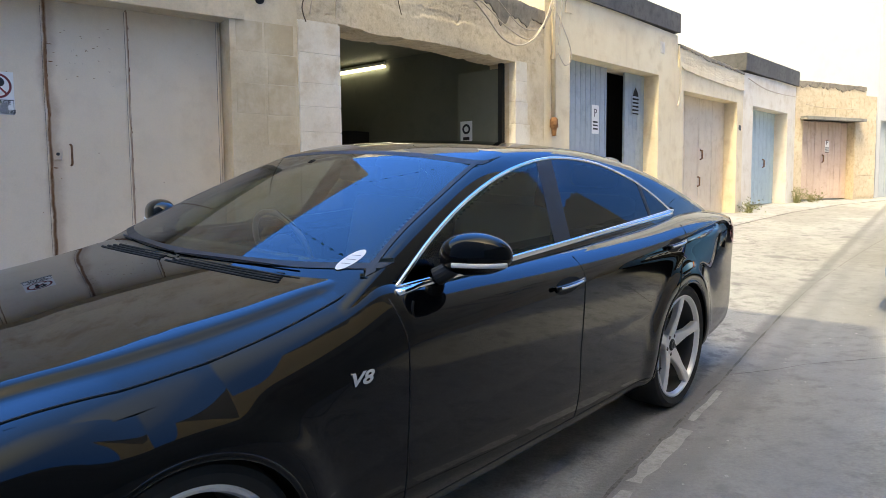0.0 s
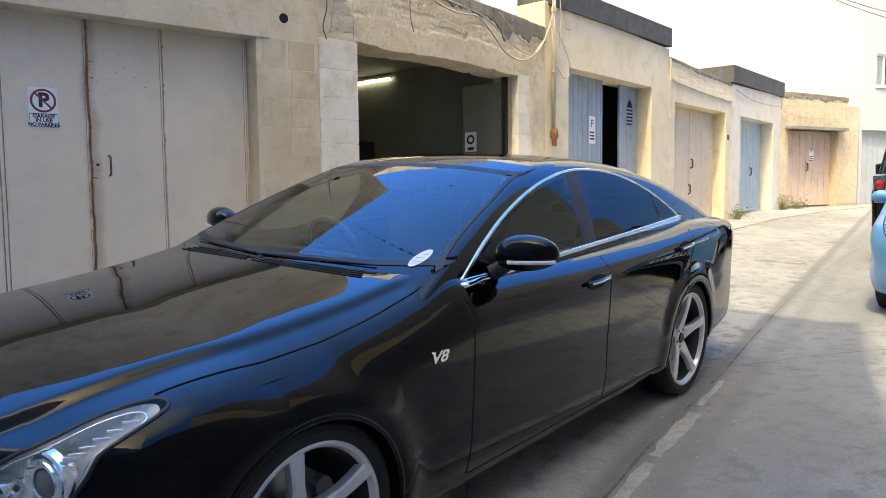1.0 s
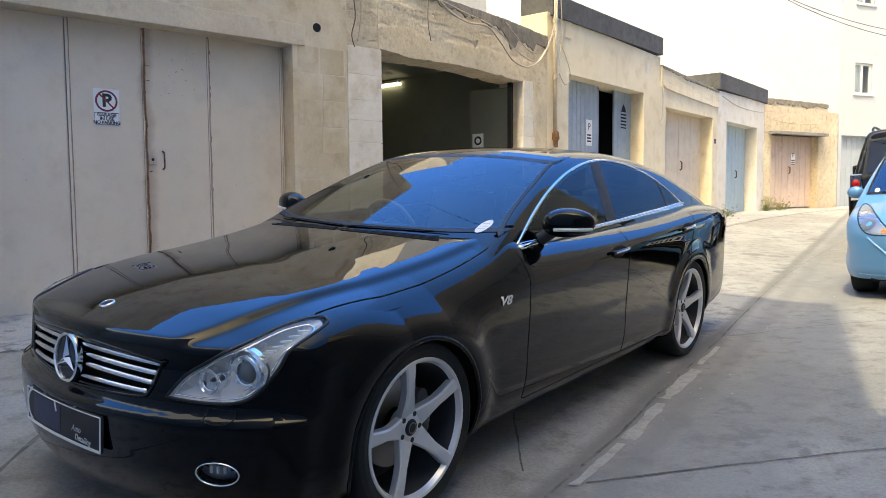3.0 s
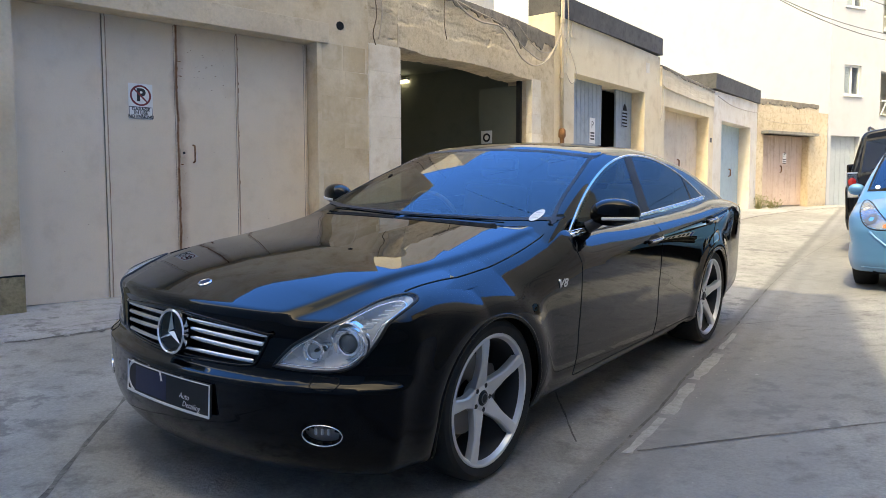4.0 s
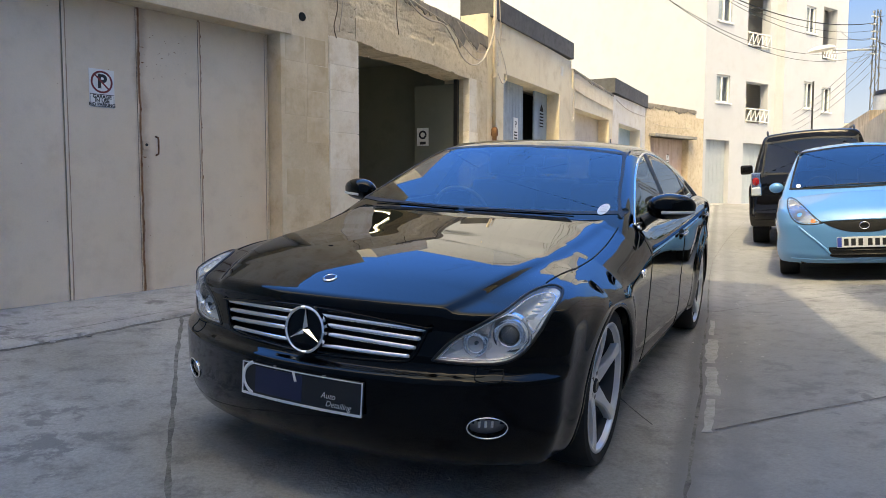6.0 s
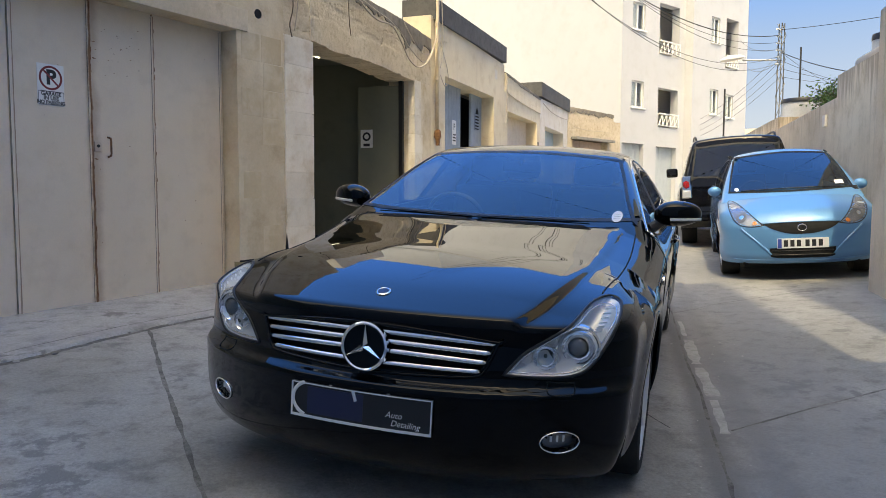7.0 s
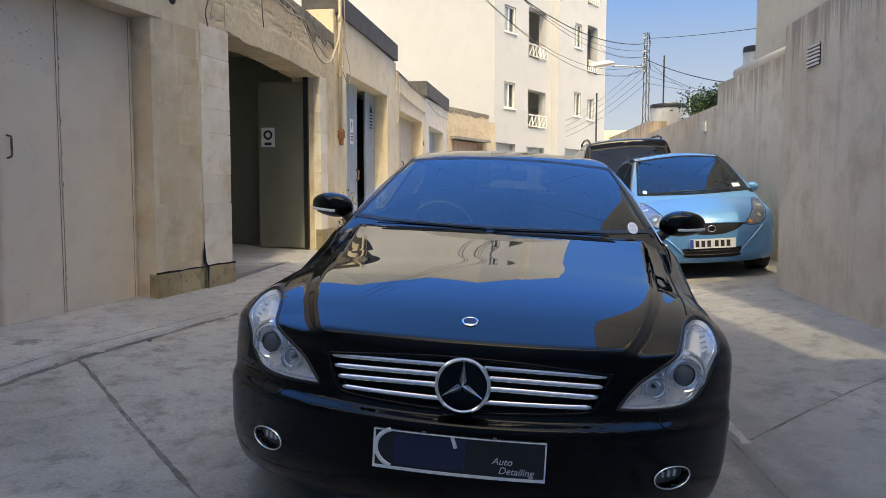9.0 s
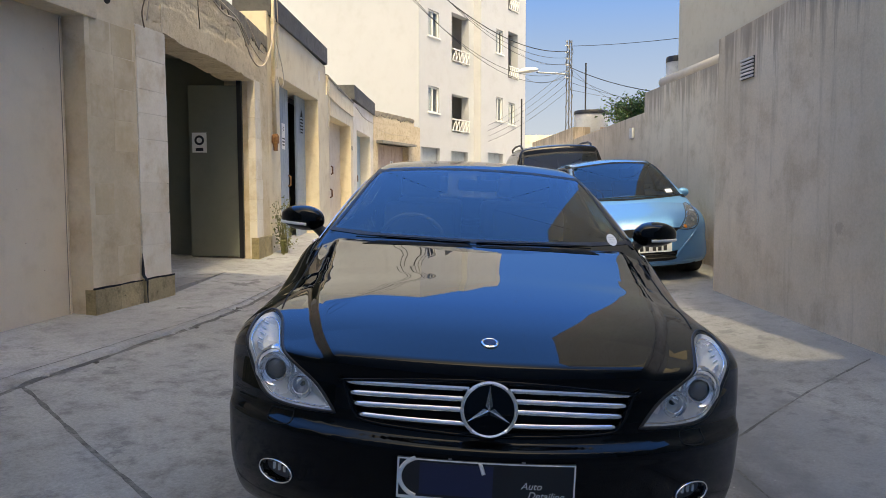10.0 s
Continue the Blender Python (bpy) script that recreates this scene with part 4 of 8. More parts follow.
def no_parking(d):
    v, f = sweep([(0.083 * math.cos(a), 0.052 + 0.083 * math.sin(a), 0.0025) for a in np.linspace(0, 2 * math.pi, 48, endpoint=False)], 0.008, 0.0008, True, 6, Vector((0, 0, 1)))
    raw("prohibition_ring", v, f, SIGN_RED, d, smooth=True)
    lettering("letter", "P", 0.15, SIGN_BLACK, pose(0.002, 0.052, 0.002), d, 0.0006, bold=0.006)
    raw("prohibition_bar", *sweep([(-0.057, 0.108, 0.0032), (0.057, -0.004, 0.0032)], 0.007, 0.0006, False, 6, Vector((0, 0, 1))), SIGN_RED, d)
    for k, word in enumerate(("GARAGE", "IN USE", "NO PARKING")):
        lettering("word", word, 0.040 if k < 2 else 0.036, SIGN_BLACK, pose(0, -0.068 - 0.032 * k, 0.002), d, 0.0005, bold=0.0016)
    for a, b, c_, e in ((-0.10, 0.10, -0.049, -0.0465), (-0.10, 0.10, -0.1525, -0.150), (-0.10, -0.0975, -0.15, -0.049), (0.0975, 0.10, -0.15, -0.049)):
        bm = bmesh.new()
        box(bm, a, b, c_, e, 0.002, 0.0026)
        part("border_line", bm, SIGN_BLACK, d)
    v, f = sweep([(-0.098, -0.05, 0.0022), (0.098, -0.05, 0.0022), (0.098, -0.146, 0.0022), (-0.098, -0.146, 0.0022)], 0.002, 0.0005, True, 6, Vector((0, 0, 1)))
    raw("text_frame", v, f, SIGN_BLACK, d)


sign_board("parking_sign", "white no-parking sign with maroon ring and black lettering", SIGN_M @ Matrix.Translation((0, 2.012, 0)), 0.21, 0.31, no_parking)

blue_door = leaf_door("garage_door", "faded blue-grey ribbed garage door, one leaf open", WB, [4.03, 4.72, 5.42, 6.05, 6.71], 0.58, 3.06, 0.25, BLUE_DOOR, 0.14, 2)
sand_door = leaf_door("garage_door", "sand-coloured garage door with leaves", WB, [7.67, 8.30, 8.95, 9.58, 10.20], 0.72, 2.90, 0.25, SAND_DOOR)
turq_door = leaf_door("garage_door", "faded turquoise garage door", WB, [11.09, 11.84, 12.60, 13.36], 0.84, 2.90, 0.28, TURQ_DOOR, 0.25)
pink_door = leaf_door("garage_door", "faded pink garage door with rusty frame", WE, [0.29, 0.75, 1.25, 1.75, 2.22], 0.92, 2.80, 0.20, PINK_DOOR, 0.23)
# black sheet behind the doors stands in for the shade inside the garages
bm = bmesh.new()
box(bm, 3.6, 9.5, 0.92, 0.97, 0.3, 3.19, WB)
tagged(part("wall_dark_room", bm, BLACK_MATT), "black sheet in place of the shade inside the garages", "wall", kind="structure")


def plate_p(d):
    lettering("letter", "P", 0.17, SIGN_BLACK, pose(0, 0.09, 0.002), d, 0.0006)
    for k in range(3):
        bm = bmesh.new()
        box(bm, -0.07, 0.07, -0.05 - 0.05 * k, -0.025 - 0.05 * k, 0.0015, 0.0028)
        part("print_bar", bm, SIGN_BLACK, d)


def flat_sign(m, s, y, z):
    return m @ Matrix.Translation((s, y, z)) @ Matrix(((1, 0, 0, 0), (0, 0, -1, 0), (0, 1, 0, 0), (0, 0, 0, 1)))


sign_board("parking_sign", "small white parking plate with black letter", flat_sign(WB, 5.13, 0.242, 2.27), 0.20, 0.42, plate_p)
sign_board("parking_sign", "small white parking plate on a pink door", flat_sign(WE, 1.45, 0.19, 2.2), 0.16, 0.26, plate_p)
# vent in the blue door, under a pointed arch
dv = thing("door_vent", "dark slotted vent with a pointed top on the blue door", "vent", WB)
bm = bmesh.new()
arch = [(6.27, 2.42), (6.51, 2.42), (6.51, 2.70), (6.47, 2.79), (6.39, 2.87), (6.31, 2.79), (6.27, 2.70)]
bm.faces.new([bm.verts.new((a, 0.243, b)) for a, b in arch])
part("backing", bm, BLACK_MATT, dv)
tube("vent_frame", [(a, 0.240, b) for a, b in arch], 0.012, BLUE_DOOR, dv, "", True, 6, 0.008, Vector((0, -1, 0)))
for k in range(5):
    bm = bmesh.new()
    box(bm, 6.285, 6.495, 0.232, 0.242, 2.45 + 0.058 * k, 2.478 + 0.058 * k)
    part("slat", bm, BLUE_DOOR, dv)
# handles of the far doors
for dr, s, y, z in ((blue_door, 5.38, 0.235, 1.55), (sand_door, 9.0, 0.235, 1.85), (sand_door, 8.9, 0.235, 1.35), (turq_door, 12.55, 0.265, 1.75), (pink_door, 1.27, 0.185, 1.9)):
    tube("handle", [(s, y, z - 0.09), (s, y - 0.04, z - 0.07), (s, y - 0.04, z + 0.07), (s, y, z + 0.09)], 0.016, RUST, dr, "rusty iron handle")
# vents, boxes and numbers on the row
bm = bmesh.new()
box(bm, 6.74, 6.90, -0.006, 0.02, 3.42, 3.60, WB, 0.004)
for k in range(5):
    box(bm, 6.755, 6.885, -0.010, -0.004, 3.44 + 0.03 * k, 3.455 + 0.03 * k, WB)
tagged(part("wall_vent", bm, PALE_WALL), "small pale vent plate on an ochre wall", "vent")
for s, z in ((4.0, 3.7), (10.36, 3.3)):
    bm = bmesh.new()
    box(bm, s - 0.09, s + 0.09, -0.012, 0.02, z - 0.12, z + 0.12, WB, 0.004)
    tagged(part("wall_vent", bm, YELLOW_WALL), "painted-over vent plate on the wall", "vent")
bm = bmesh.new()
box(bm, 10.30, 10.42, -0.004, 0.01, 2.36, 2.46, WB)
tagged(part("wall_plate", bm, SIGN_BLACK), "small dark plate on an ochre wall", "plate")
# hole of a drain in the first front: a black disc gives its inner shade
hv, hf = lathe([(0.0, -0.003), (0.036, -0.003), (0.037, -0.007), (0.043, -0.006), (0.046, 0.004)], 24)
hole = raw("drain_hole", [WA @ (Vector((-0.77, 0, 2.93)) + Vector(p)) for p in hv], hf, BLACK_MATT)
tagged(hole, "black disc for the shaded inside of a round drain hole", "drain")

# ---------- inside the open garage ----------
TUBE_GLOW = glow("fluorescent_tube", (1.0, 0.97, 0.88), 1.8)
for a, b in (((0.72, 1.05, 3.05), (1.95, 1.05, 3.05)), ((2.86, 3.45, 3.02), (2.86, 2.35, 3.02))):
    d = thing("tube_lamp", "lit fluorescent tube on the garage ceiling", "lamp", group="tube lamps")
    A, Bv = WB @ Vector(a), WB @ Vector(b)
    bm = bmesh.new()
    rod(bm, A, Bv, 0.018)
    part("tube", bm, TUBE_GLOW, d, "glowing white tube")
    bm = bmesh.new()
    rod(bm, A + Vector((0, 0, 0.045)), Bv + Vector((0, 0, 0.045)), 0.028, n=6)
    part("fitting", bm, WHITE_PLASTIC, d)
ol = thing("open_door_leaf", "grey-green door leaf standing open in the garage", "door", WB @ pose(2.76, 0.22, 0, 0, 0, 92))
bm = bmesh.new()
box(bm, 0, 0.64, -0.02, 0.02, 0.50, 2.74, Matrix(), 0.005)
part("leaf", bm, ROOM_WALL, ol)
bm = bmesh.new()
box(bm, -0.06, 0.0, -0.03, 0.03, 0.48, 2.80, Matrix(), 0.004)
part("door_post", bm, BLACK_TRIM, ol)


def round_print(d):
    v, f = sweep([(0.05 * math.cos(a), 0.03 + 0.05 * math.sin(a), 0.0025) for a in np.linspace(0, 2 * math.pi, 32, endpoint=False)], 0.014, 0.0008, True, 6, Vector((0, 0, 1)))
    raw("ring", v, f, SIGN_BLACK, d, smooth=True)
    bm = bmesh.new()
    box(bm, -0.05, 0.05, -0.11, -0.07, 0.0015, 0.0028)
    part("print_bar", bm, SIGN_BLACK, d)


sign_board("door_sign", "white sign with a dark ring on the open door", WB @ pose(2.76, 0.22, 0, 0, 0, 92) @ Matrix.Translation((0.50, 0.023, 2.0)) @ Matrix(((-1, 0, 0, 0), (0, 0, 1, 0), (0, 1, 0, 0), (0, 0, 0, 1))), 0.19, 0.26, round_print)
bm = bmesh.new()
box(bm, 2.5, 2.95, 2.75, 3.2, 1.55, 2.12, WB, 0.02)
tagged(part("speaker_box", bm, BLACK_TRIM), "black box fixed high on the garage wall", "speaker")
# heap of odds and ends at the foot of the side wall
random.seed(3)
for k in range(7):
    bm = bmesh.new()
    s, y, r = random.uniform(1.9, 2.6), random.uniform(1.0, 2.0), random.uniform(0.07, 0.16)
    box(bm, -r, r, -r * 0.7, r * 0.7, 0, r * 1.2, WB @ pose(s, y, 0.42, 0, random.uniform(-4, 4), random.uniform(0, 90)), 0.02)
    tagged(part("storage_box", bm, random.choice((BLACK_TRIM, DASH, CONCRETE))), "dark box on the garage floor", "box", "odds and ends")


# ---------- the black four-door coupe: x forward from the front axle, y to its left, z up ----------
COUPE_ORIGIN = Vector((-1.2925, 2.2109, 0.0646))
CF = Vector((-0.64516, -0.76319, -0.03601))
CL = Vector((0.76390, -0.64340, -0.04992))
CU = Vector((0.01493, -0.05971, 0.99810))
COUPE = Matrix.Translation(COUPE_ORIGIN) @ Matrix((CF, CL, CU)).transposed().to_4x4()
HUB_Z, REAR_AXLE = 0.332, -2.850

c_top = spl((0.84, 0.737), (0.80, 0.753), (0.77, 0.763), (0.70, 0.786), (0.62, 0.811), (0.45, 0.852), (0.2, 0.893), (0.0, 0.915), (-0.3, 0.950), (-0.6, 0.983), (-0.72, 0.995), (-0.9, 0.990),
            (-1.6, 0.990), (-2.6, 1.02), (-3.1, 1.05), (-3.5, 1.04), (-3.9, 0.99), (-4.1, 0.95))
c_drop = spl((0.8, 0.022), (0.4, 0.030), (0.0, 0.055), (-0.4, 0.045), (-0.6, 0.024), (-0.72, 0.014), (-0.9, 0.03), (-1.2, 0.03), (-3.0, 0.035), (-4.1, 0.06))
c_wide = spl((0.9, 0.86), (0.45, 0.895), (0.0, 0.925), (-0.5, 0.932), (-1.5, 0.936), (-2.4, 0.936), (-2.9, 0.930), (-3.5, 0.885), (-4.1, 0.80))
c_nose = spl((0.10, 0.70), (0.17, 0.80), (0.22, 0.835), (0.30, 0.866), (0.38, 0.874), (0.46, 0.877), (0.500, 0.8765), (0.506, 0.8745), (0.511, 0.868), (0.518, 0.855), (0.525, 0.843), (0.535, 0.836), (0.58, 0.830), (0.62, 0.824), (0.68, 0.818), (0.72, 0.820), (0.76, 0.814), (0.85, 0.79), (1.1, 0.68))
c_tail = spl((0.1, -3.9), (0.3, -4.03), (0.55, -4.05), (0.8, -4.02), (0.97, -4.03), (1.2, -3.98))
c_under = spl((0.9, 0.17), (0.3, 0.165), (-0.6, 0.19), (-2.4, 0.20), (-3.3, 0.24), (-4.1, 0.28))

c_crease = spl((-0.75, 0.725), (-0.2, 0.690), (0.2, 0.655), (0.45, 0.610), (0.65, 0.545), (0.8, 0.47))


def coupe_body(p):
    x, y, z = p[:, 0], np.abs(p[:, 1]), p[:, 2]
    xe = x + 0.12 * (y / 0.67) ** 2 * np.clip((x + 0.1) / 0.7, 0, 1)
    yc = c_crease(x)
    dome = 0.020 / (1 + np.exp(np.clip((y - yc) / 0.008, -40, 40))) * np.clip((x + 0.70) / 0.14, 0, 1)
    top = z - (c_top(xe) - 0.014 * np.clip((x + 0.70) / 0.14, 0, 1) - c_drop(x) * (y / 0.8) ** 2 + dome)
    wing = np.clip((x + 0.75) / 0.6, 0, 1) * np.clip((0.42 - x) / 0.35, 0, 1)
    crease = 0.815 + 0.055 * np.clip(-0.71 - x, -1.2, 3) - 0.075 * wing
    h = z - crease
    soft = 0.009 + 0.014 * wing
    above = soft * np.log1p(np.exp(np.clip(h / soft, -30, 30)))
    tuck = np.clip(0.42 - z, 0, 1)
    w = c_wide(x) - (0.50 + 0.16 * wing) * above - (0.55 + 0.9 * wing) * above ** 2 - 0.10 * np.clip(-h - 0.02, 0, 0.3) ** 2 - 0.9 * tuck ** 2
    for ax in (0.0, REAR_AXLE):
        r = np.hypot(x - ax, z - HUB_Z)
        w = w + 0.020 * np.exp(-((r - 0.385) / 0.065) ** 2) * (z > 0.1)
    side = y - w
    front = x - (c_nose(z) - 0.142 * (y / 0.67) ** 2 - 0.018 * (y / 0.67) ** 6)
    back = c_tail(z) + 0.11 * (y / 0.67) ** 2 - x
    low = c_under(x) - z
    f = smax(top, side, 0.16)
    f = smax(f, front, 0.032)
    f = smax(f, back, 0.15)
    return smax(f, low, 0.08)


c_roof = spl((-0.4, 1.30), (-1.0, 1.345), (-1.5, 1.372), (-1.85, 1.384), (-2.15, 1.382), (-2.5, 1.352), (-2.85, 1.285), (-3.15, 1.195), (-3.45, 1.085), (-3.8, 0.90), (-4.2, 0.6))


def coupe_cabin(p):
    x, y, z = p[:, 0], np.abs(p[:, 1]), p[:, 2]
    roof = z - (c_roof(x) + 0.012 - 0.034 * (y / 0.62) ** 2 - 0.006 * (y / 0.62) ** 4)
    q = np.clip(z - 0.94, -0.3, 1)
    side = y - (0.838 - 0.50 * q - 0.16 * q ** 2 - 0.05 * np.clip(-0.9 - x - 1.9, 0, 2) ** 2 - 0.02 * np.clip(x + 1.2, 0, 1))
    xw = -0.57 - 0.155 * (y / 0.766) ** 2
    screen = (z - 1.0) - 0.435 * (xw - x) + 0.055 * (xw - x) ** 2
    f = smax(roof, side, 0.10)
    f = smax(f, screen * 0.92, 0.07)
    f = smax(f, 0.62 - z, 0.02)
    f = smax(f, -3.9 - x, 0.05)
    return f


def coupe():
    car = thing("sedan", "glossy black four-door coupe saloon with silver five-spoke wheels, parked", "car", COUPE)
    B, G = coupe_body, coupe_cabin
    P, faces = shell(B, -3.30, 0.30, 0.46, 330, (60, 320), 400)
    N = slope(B, P)
    C = P[faces].mean(1)
    x, y, z = C[:, 0], np.abs(C[:, 1]), C[:, 2]
    # openings of the shell
    arch = np.zeros(len(C), bool)
    for ax in (0.0, REAR_AXLE):
        arch |= (np.hypot(x - ax, z - HUB_Z) < 0.348) & (y > 0.55) & (z < 0.75)
    lamp = outline([(0.478, 0.566), (0.60, 0.560), (0.70, 0.566), (0.755, 0.60), (0.802, 0.68), (0.825, 0.745), (0.820, 0.783), (0.79, 0.800), (0.755, 0.802), (0.716, 0.785), (0.678, 0.737), (0.612, 0.69), (0.54, 0.64)], 80)
    grille = outline([(-0.455, 0.672), (-0.455, 0.672), (-0.2, 0.700), (0, 0.708), (0.2, 0.700), (0.455, 0.672), (0.455, 0.672), (0.415, 0.575), (0.37, 0.553), (0.2, 0.545), (0, 0.541), (-0.2, 0.545), (-0.37, 0.553), (-0.415, 0.575)], 120)
    fog = outline([(0.672 + 0.061 * math.cos(a), 0.345 + 0.038 * math.sin(a)) for a in np.linspace(0, 2 * math.pi, 12, endpoint=False)], 40)
    front = x > 0.2
    hole = front & inside_poly(y, z, inset(lamp, -0.010))
    hole |= front & inside_poly(C[:, 1], z, inset(grille, 0.012))
    hole |= front & inside_poly(y, z, inset(fog, 0.008))
    cabin = (x < -0.80) & (x > -3.05) & (y < 0.62) & (z > 0.85)
    keep = ~arch & ~hole & ~cabin
    hood_edge = np.where(x > 0.36, np.interp(x, [0.36, 0.56, 0.70, 0.76], [0.745, 0.66, 0.53, 0.46]), np.interp(x, [-0.75, -0.3, 0.36], [0.775, 0.785, 0.745]))
    nz = N[faces].mean(1)[:, 2]
    hood = keep & (x > -0.62) & (y < hood_edge) & (z > 0.705) & (nz > 0.2)
    bumper = keep & ~hood & (x > 0.30) & (z < 0.70 - 0.2 * np.clip(0.55 - x, 0, 1)) & ((x > 0.40) | (z < 0.62))
    doors = keep & (z > 0.27) & (nz < 0.75) & (y > 0.6)
    door1 = doors & (x < -0.715) & (x > -1.76) & ~hood
    door2 = doors & (x < -1.76) & (x > -2.62) & (np.hypot(x - REAR_AXLE, z - HUB_Z) > 0.46)
    lid = keep & (x < -3.25) & (z > 0.93)
    rest = keep & ~hood & ~bumper & ~door1 & ~door2 & ~lid
    pick("body", P, N, faces, rest, BLACK_PAINT, car)
    pick("hood", P, N, faces, hood, BLACK_PAINT, car)
    pick("front_bumper", P, N, faces, bumper, BLACK_PAINT, car)
    pick("boot_lid", P, N, faces, lid, BLACK_PAINT, car)
    left = C[:, 1] > 0
    panels = {}
    for side, sel in ((1, left), (-1, ~left)):
        panels[side, 0] = pick("door", P, N, faces, door1 & sel, BLACK_PAINT, car)
        panels[side, 1] = pick("door", P, N, faces, door2 & sel, BLACK_PAINT, car)

    # cabin shell
    P2, f2 = shell(G, -2.75, -1.45, 0.98, 150, 150, 400)
    N2 = slope(G, P2)
    C2 = P2[f2].mean(1)
    x, y, z = C2[:, 0], np.abs(C2[:, 1]), C2[:, 2]
    side_glass = outline([(-0.775, 0.945), (-0.775, 0.945), (-1.00, 1.065), (-1.25, 1.172), (-1.55, 1.262), (-1.85, 1.312), (-2.10, 1.318), (-2.35, 1.290), (-2.60, 1.218), (-2.78, 1.130),
                          (-2.915, 1.036), (-2.915, 1.036), (-2.4, 1.010), (-1.8, 0.983), (-1.3, 0.963)], 150)
    screen = outline([(-0.768, 1.003), (-0.768, 1.003), (-0.715, 1.09), (-0.655, 1.22), (-0.600, 1.316), (-0.600, 1.316), (-0.3, 1.340), (0, 1.347), (0.3, 1.340), (0.600, 1.316), (0.600, 1.316), (0.655, 1.22), (0.715, 1.09), (0.768, 1.003), (0.768, 1.003),
                      (0.5, 0.993), (0, 0.990), (-0.5, 0.993)], 170)
    rear = outline([(-0.60, 1.09), (-0.60, 1.09), (-0.50, 1.31), (-0.50, 1.31), (0, 1.335), (0.50, 1.31), (0.50, 1.31), (0.60, 1.09), (0.60, 1.09), (0, 1.075)], 100)
    cut = (y > 0.4) & (x < -0.75) & inside_poly(x, z, inset(side_glass, 0.020)) & (np.abs(N2[f2].mean(1)[:, 1]) > 0.55)
    cut |= (x > -1.62) & inside_poly(C2[:, 1], z, inset(screen, 0.022)) & (N2[f2].mean(1)[:, 0] > 0.2)
    cut |= (x < -2.4) & inside_poly(C2[:, 1], z, inset(rear, 0.02)) & (N2[f2].mean(1)[:, 0] < -0.2)
    cut |= z < 0.90
    pick("roof", P2, N2, f2, ~cut, BLACK_PAINT, car, "glossy black roof and pillars")
    w = patch("windscreen", G, screen, "x", -1.75, 0.002, CAR_GLASS, car, "tinted windscreen", 14)
    patch("border", G, screen, "x", -1.75, 0.0026, BLACK_TRIM, w, hole=inset(screen, 0.014))
    r = patch("rear_window", G, rear, "-x", -2.4, 0.002, DARK_GLASS, car, "dark tinted rear window", 8)
    patch("border", G, rear, "-x", -2.4, 0.0026, BLACK_TRIM, r, hole=inset(rear, 0.024))

    def clip(poly, a, b):
        return [p for p in poly if a <= p[0] <= b]
    for side in (1, -1):
        ax = "y" if side > 0 else "-y"
        # panes: front door, rear door, quarter light
        def band(x0, x1, lean0, lean1):
            up = [p for p in side_glass if p[1] > 0.95 + 0.045 * (-0.775 - p[0]) + 0.006]
            top = spl(*[(px, pz) for px, pz in outline_top])
            bot = spl((-2.915, 1.036), (-2.4, 1.010), (-1.8, 0.983), (-1.3, 0.963), (-0.775, 0.945))
            n = 16
            lo = [(x0 + (x1 - x0) * i / n, float(bot(x0 + (x1 - x0) * i / n))) for i in range(n + 1)]
            hi = []
            for i in range(n + 1):
                xx = (x1 + lean1) + ((x0 + lean0) - (x1 + lean1)) * i / n
                hi.append((xx, max(float(top(xx)), float(bot(xx)) + 0.004)))
            return lo + hi
        outline_top = [(-0.775, 0.945), (-1.00, 1.065), (-1.25, 1.172), (-1.55, 1.262), (-1.85, 1.312), (-2.10, 1.318), (-2.35, 1.290), (-2.60, 1.218), (-2.78, 1.130), (-2.915, 1.036)]
        for k, (x0, x1, a, b) in enumerate(((-1.72, -0.80, -0.14, -0.01), (-2.64, -1.83, -0.03, -0.14), (-2.90, -2.665, 0.0, -0.03))):
            poly = band(x0, x1, a, b)
            patch("window_pane", G, poly, ax, 0.0, 0.002, SIDE_GLASS if k == 0 else DARK_GLASS, car, "tinted side window", 8)
        # black pillar covers between the panes
        for (x0, x1, a, b) in ((-1.84, -1.71, -0.14, -0.14), (-2.668, -2.637, -0.03, -0.03)):
            patch("pillar_cover", G, band(x0, x1, a, b), ax, 0.0, 0.0035, BLACK_TRIM, car, rings=4)
        # bright frame round the side windows
        S, NS = project(G, side_glass, ax, 0.0, 0.002)
        tube("window_trim", S, 0.0085, CHROME, car, "bright chrome window surround", True, 8, 0.006, [tuple(v) for v in NS])
        bel = [(-0.755 - 2.17 * i / 60, 0.9365 + 0.088 * i / 60) for i in range(61)]
        S, NS = project(lambda p: np.minimum(B(p), G(p)), bel, ax, 0.0, 0.001)
        tube("waist_trim", S, 0.013, CHROME, car, "bright chrome waist strip", False, 8, 0.006, [tuple(v) for v in NS])
        # shut lines
        seam("shut_line", B, [(-0.715 - 0.012 * math.sin(i / 20 * 3), 0.925 - 0.66 * i / 20) for i in range(21)], ax, 0.0, 0.0026, GAP, car)
        seam("shut_line", B, [(-1.76, 0.965 - 0.70 * i / 20) for i in range(21)], ax, 0.0, 0.0026, GAP, car)
        seam("shut_line", B, [(-2.86 + 0.30 * (i / 24) ** 0.8 if i < 14 else -2.86 + 0.30 * (14 / 24) ** 0.8 + 0.012 * (i - 14), 1.0 - 0.72 * i / 24) for i in range(14)], ax, 0.0, 0.0026, GAP, car)
        seam("shut_line", B, [(-0.73 - 1.9 * i / 30, 0.262) for i in range(31)], ax, 0.0, 0.0026, GAP, car)
        he = [(-0.66, 0.778), (-0.3, 0.785), (0.1, 0.768), (0.36, 0.745)]
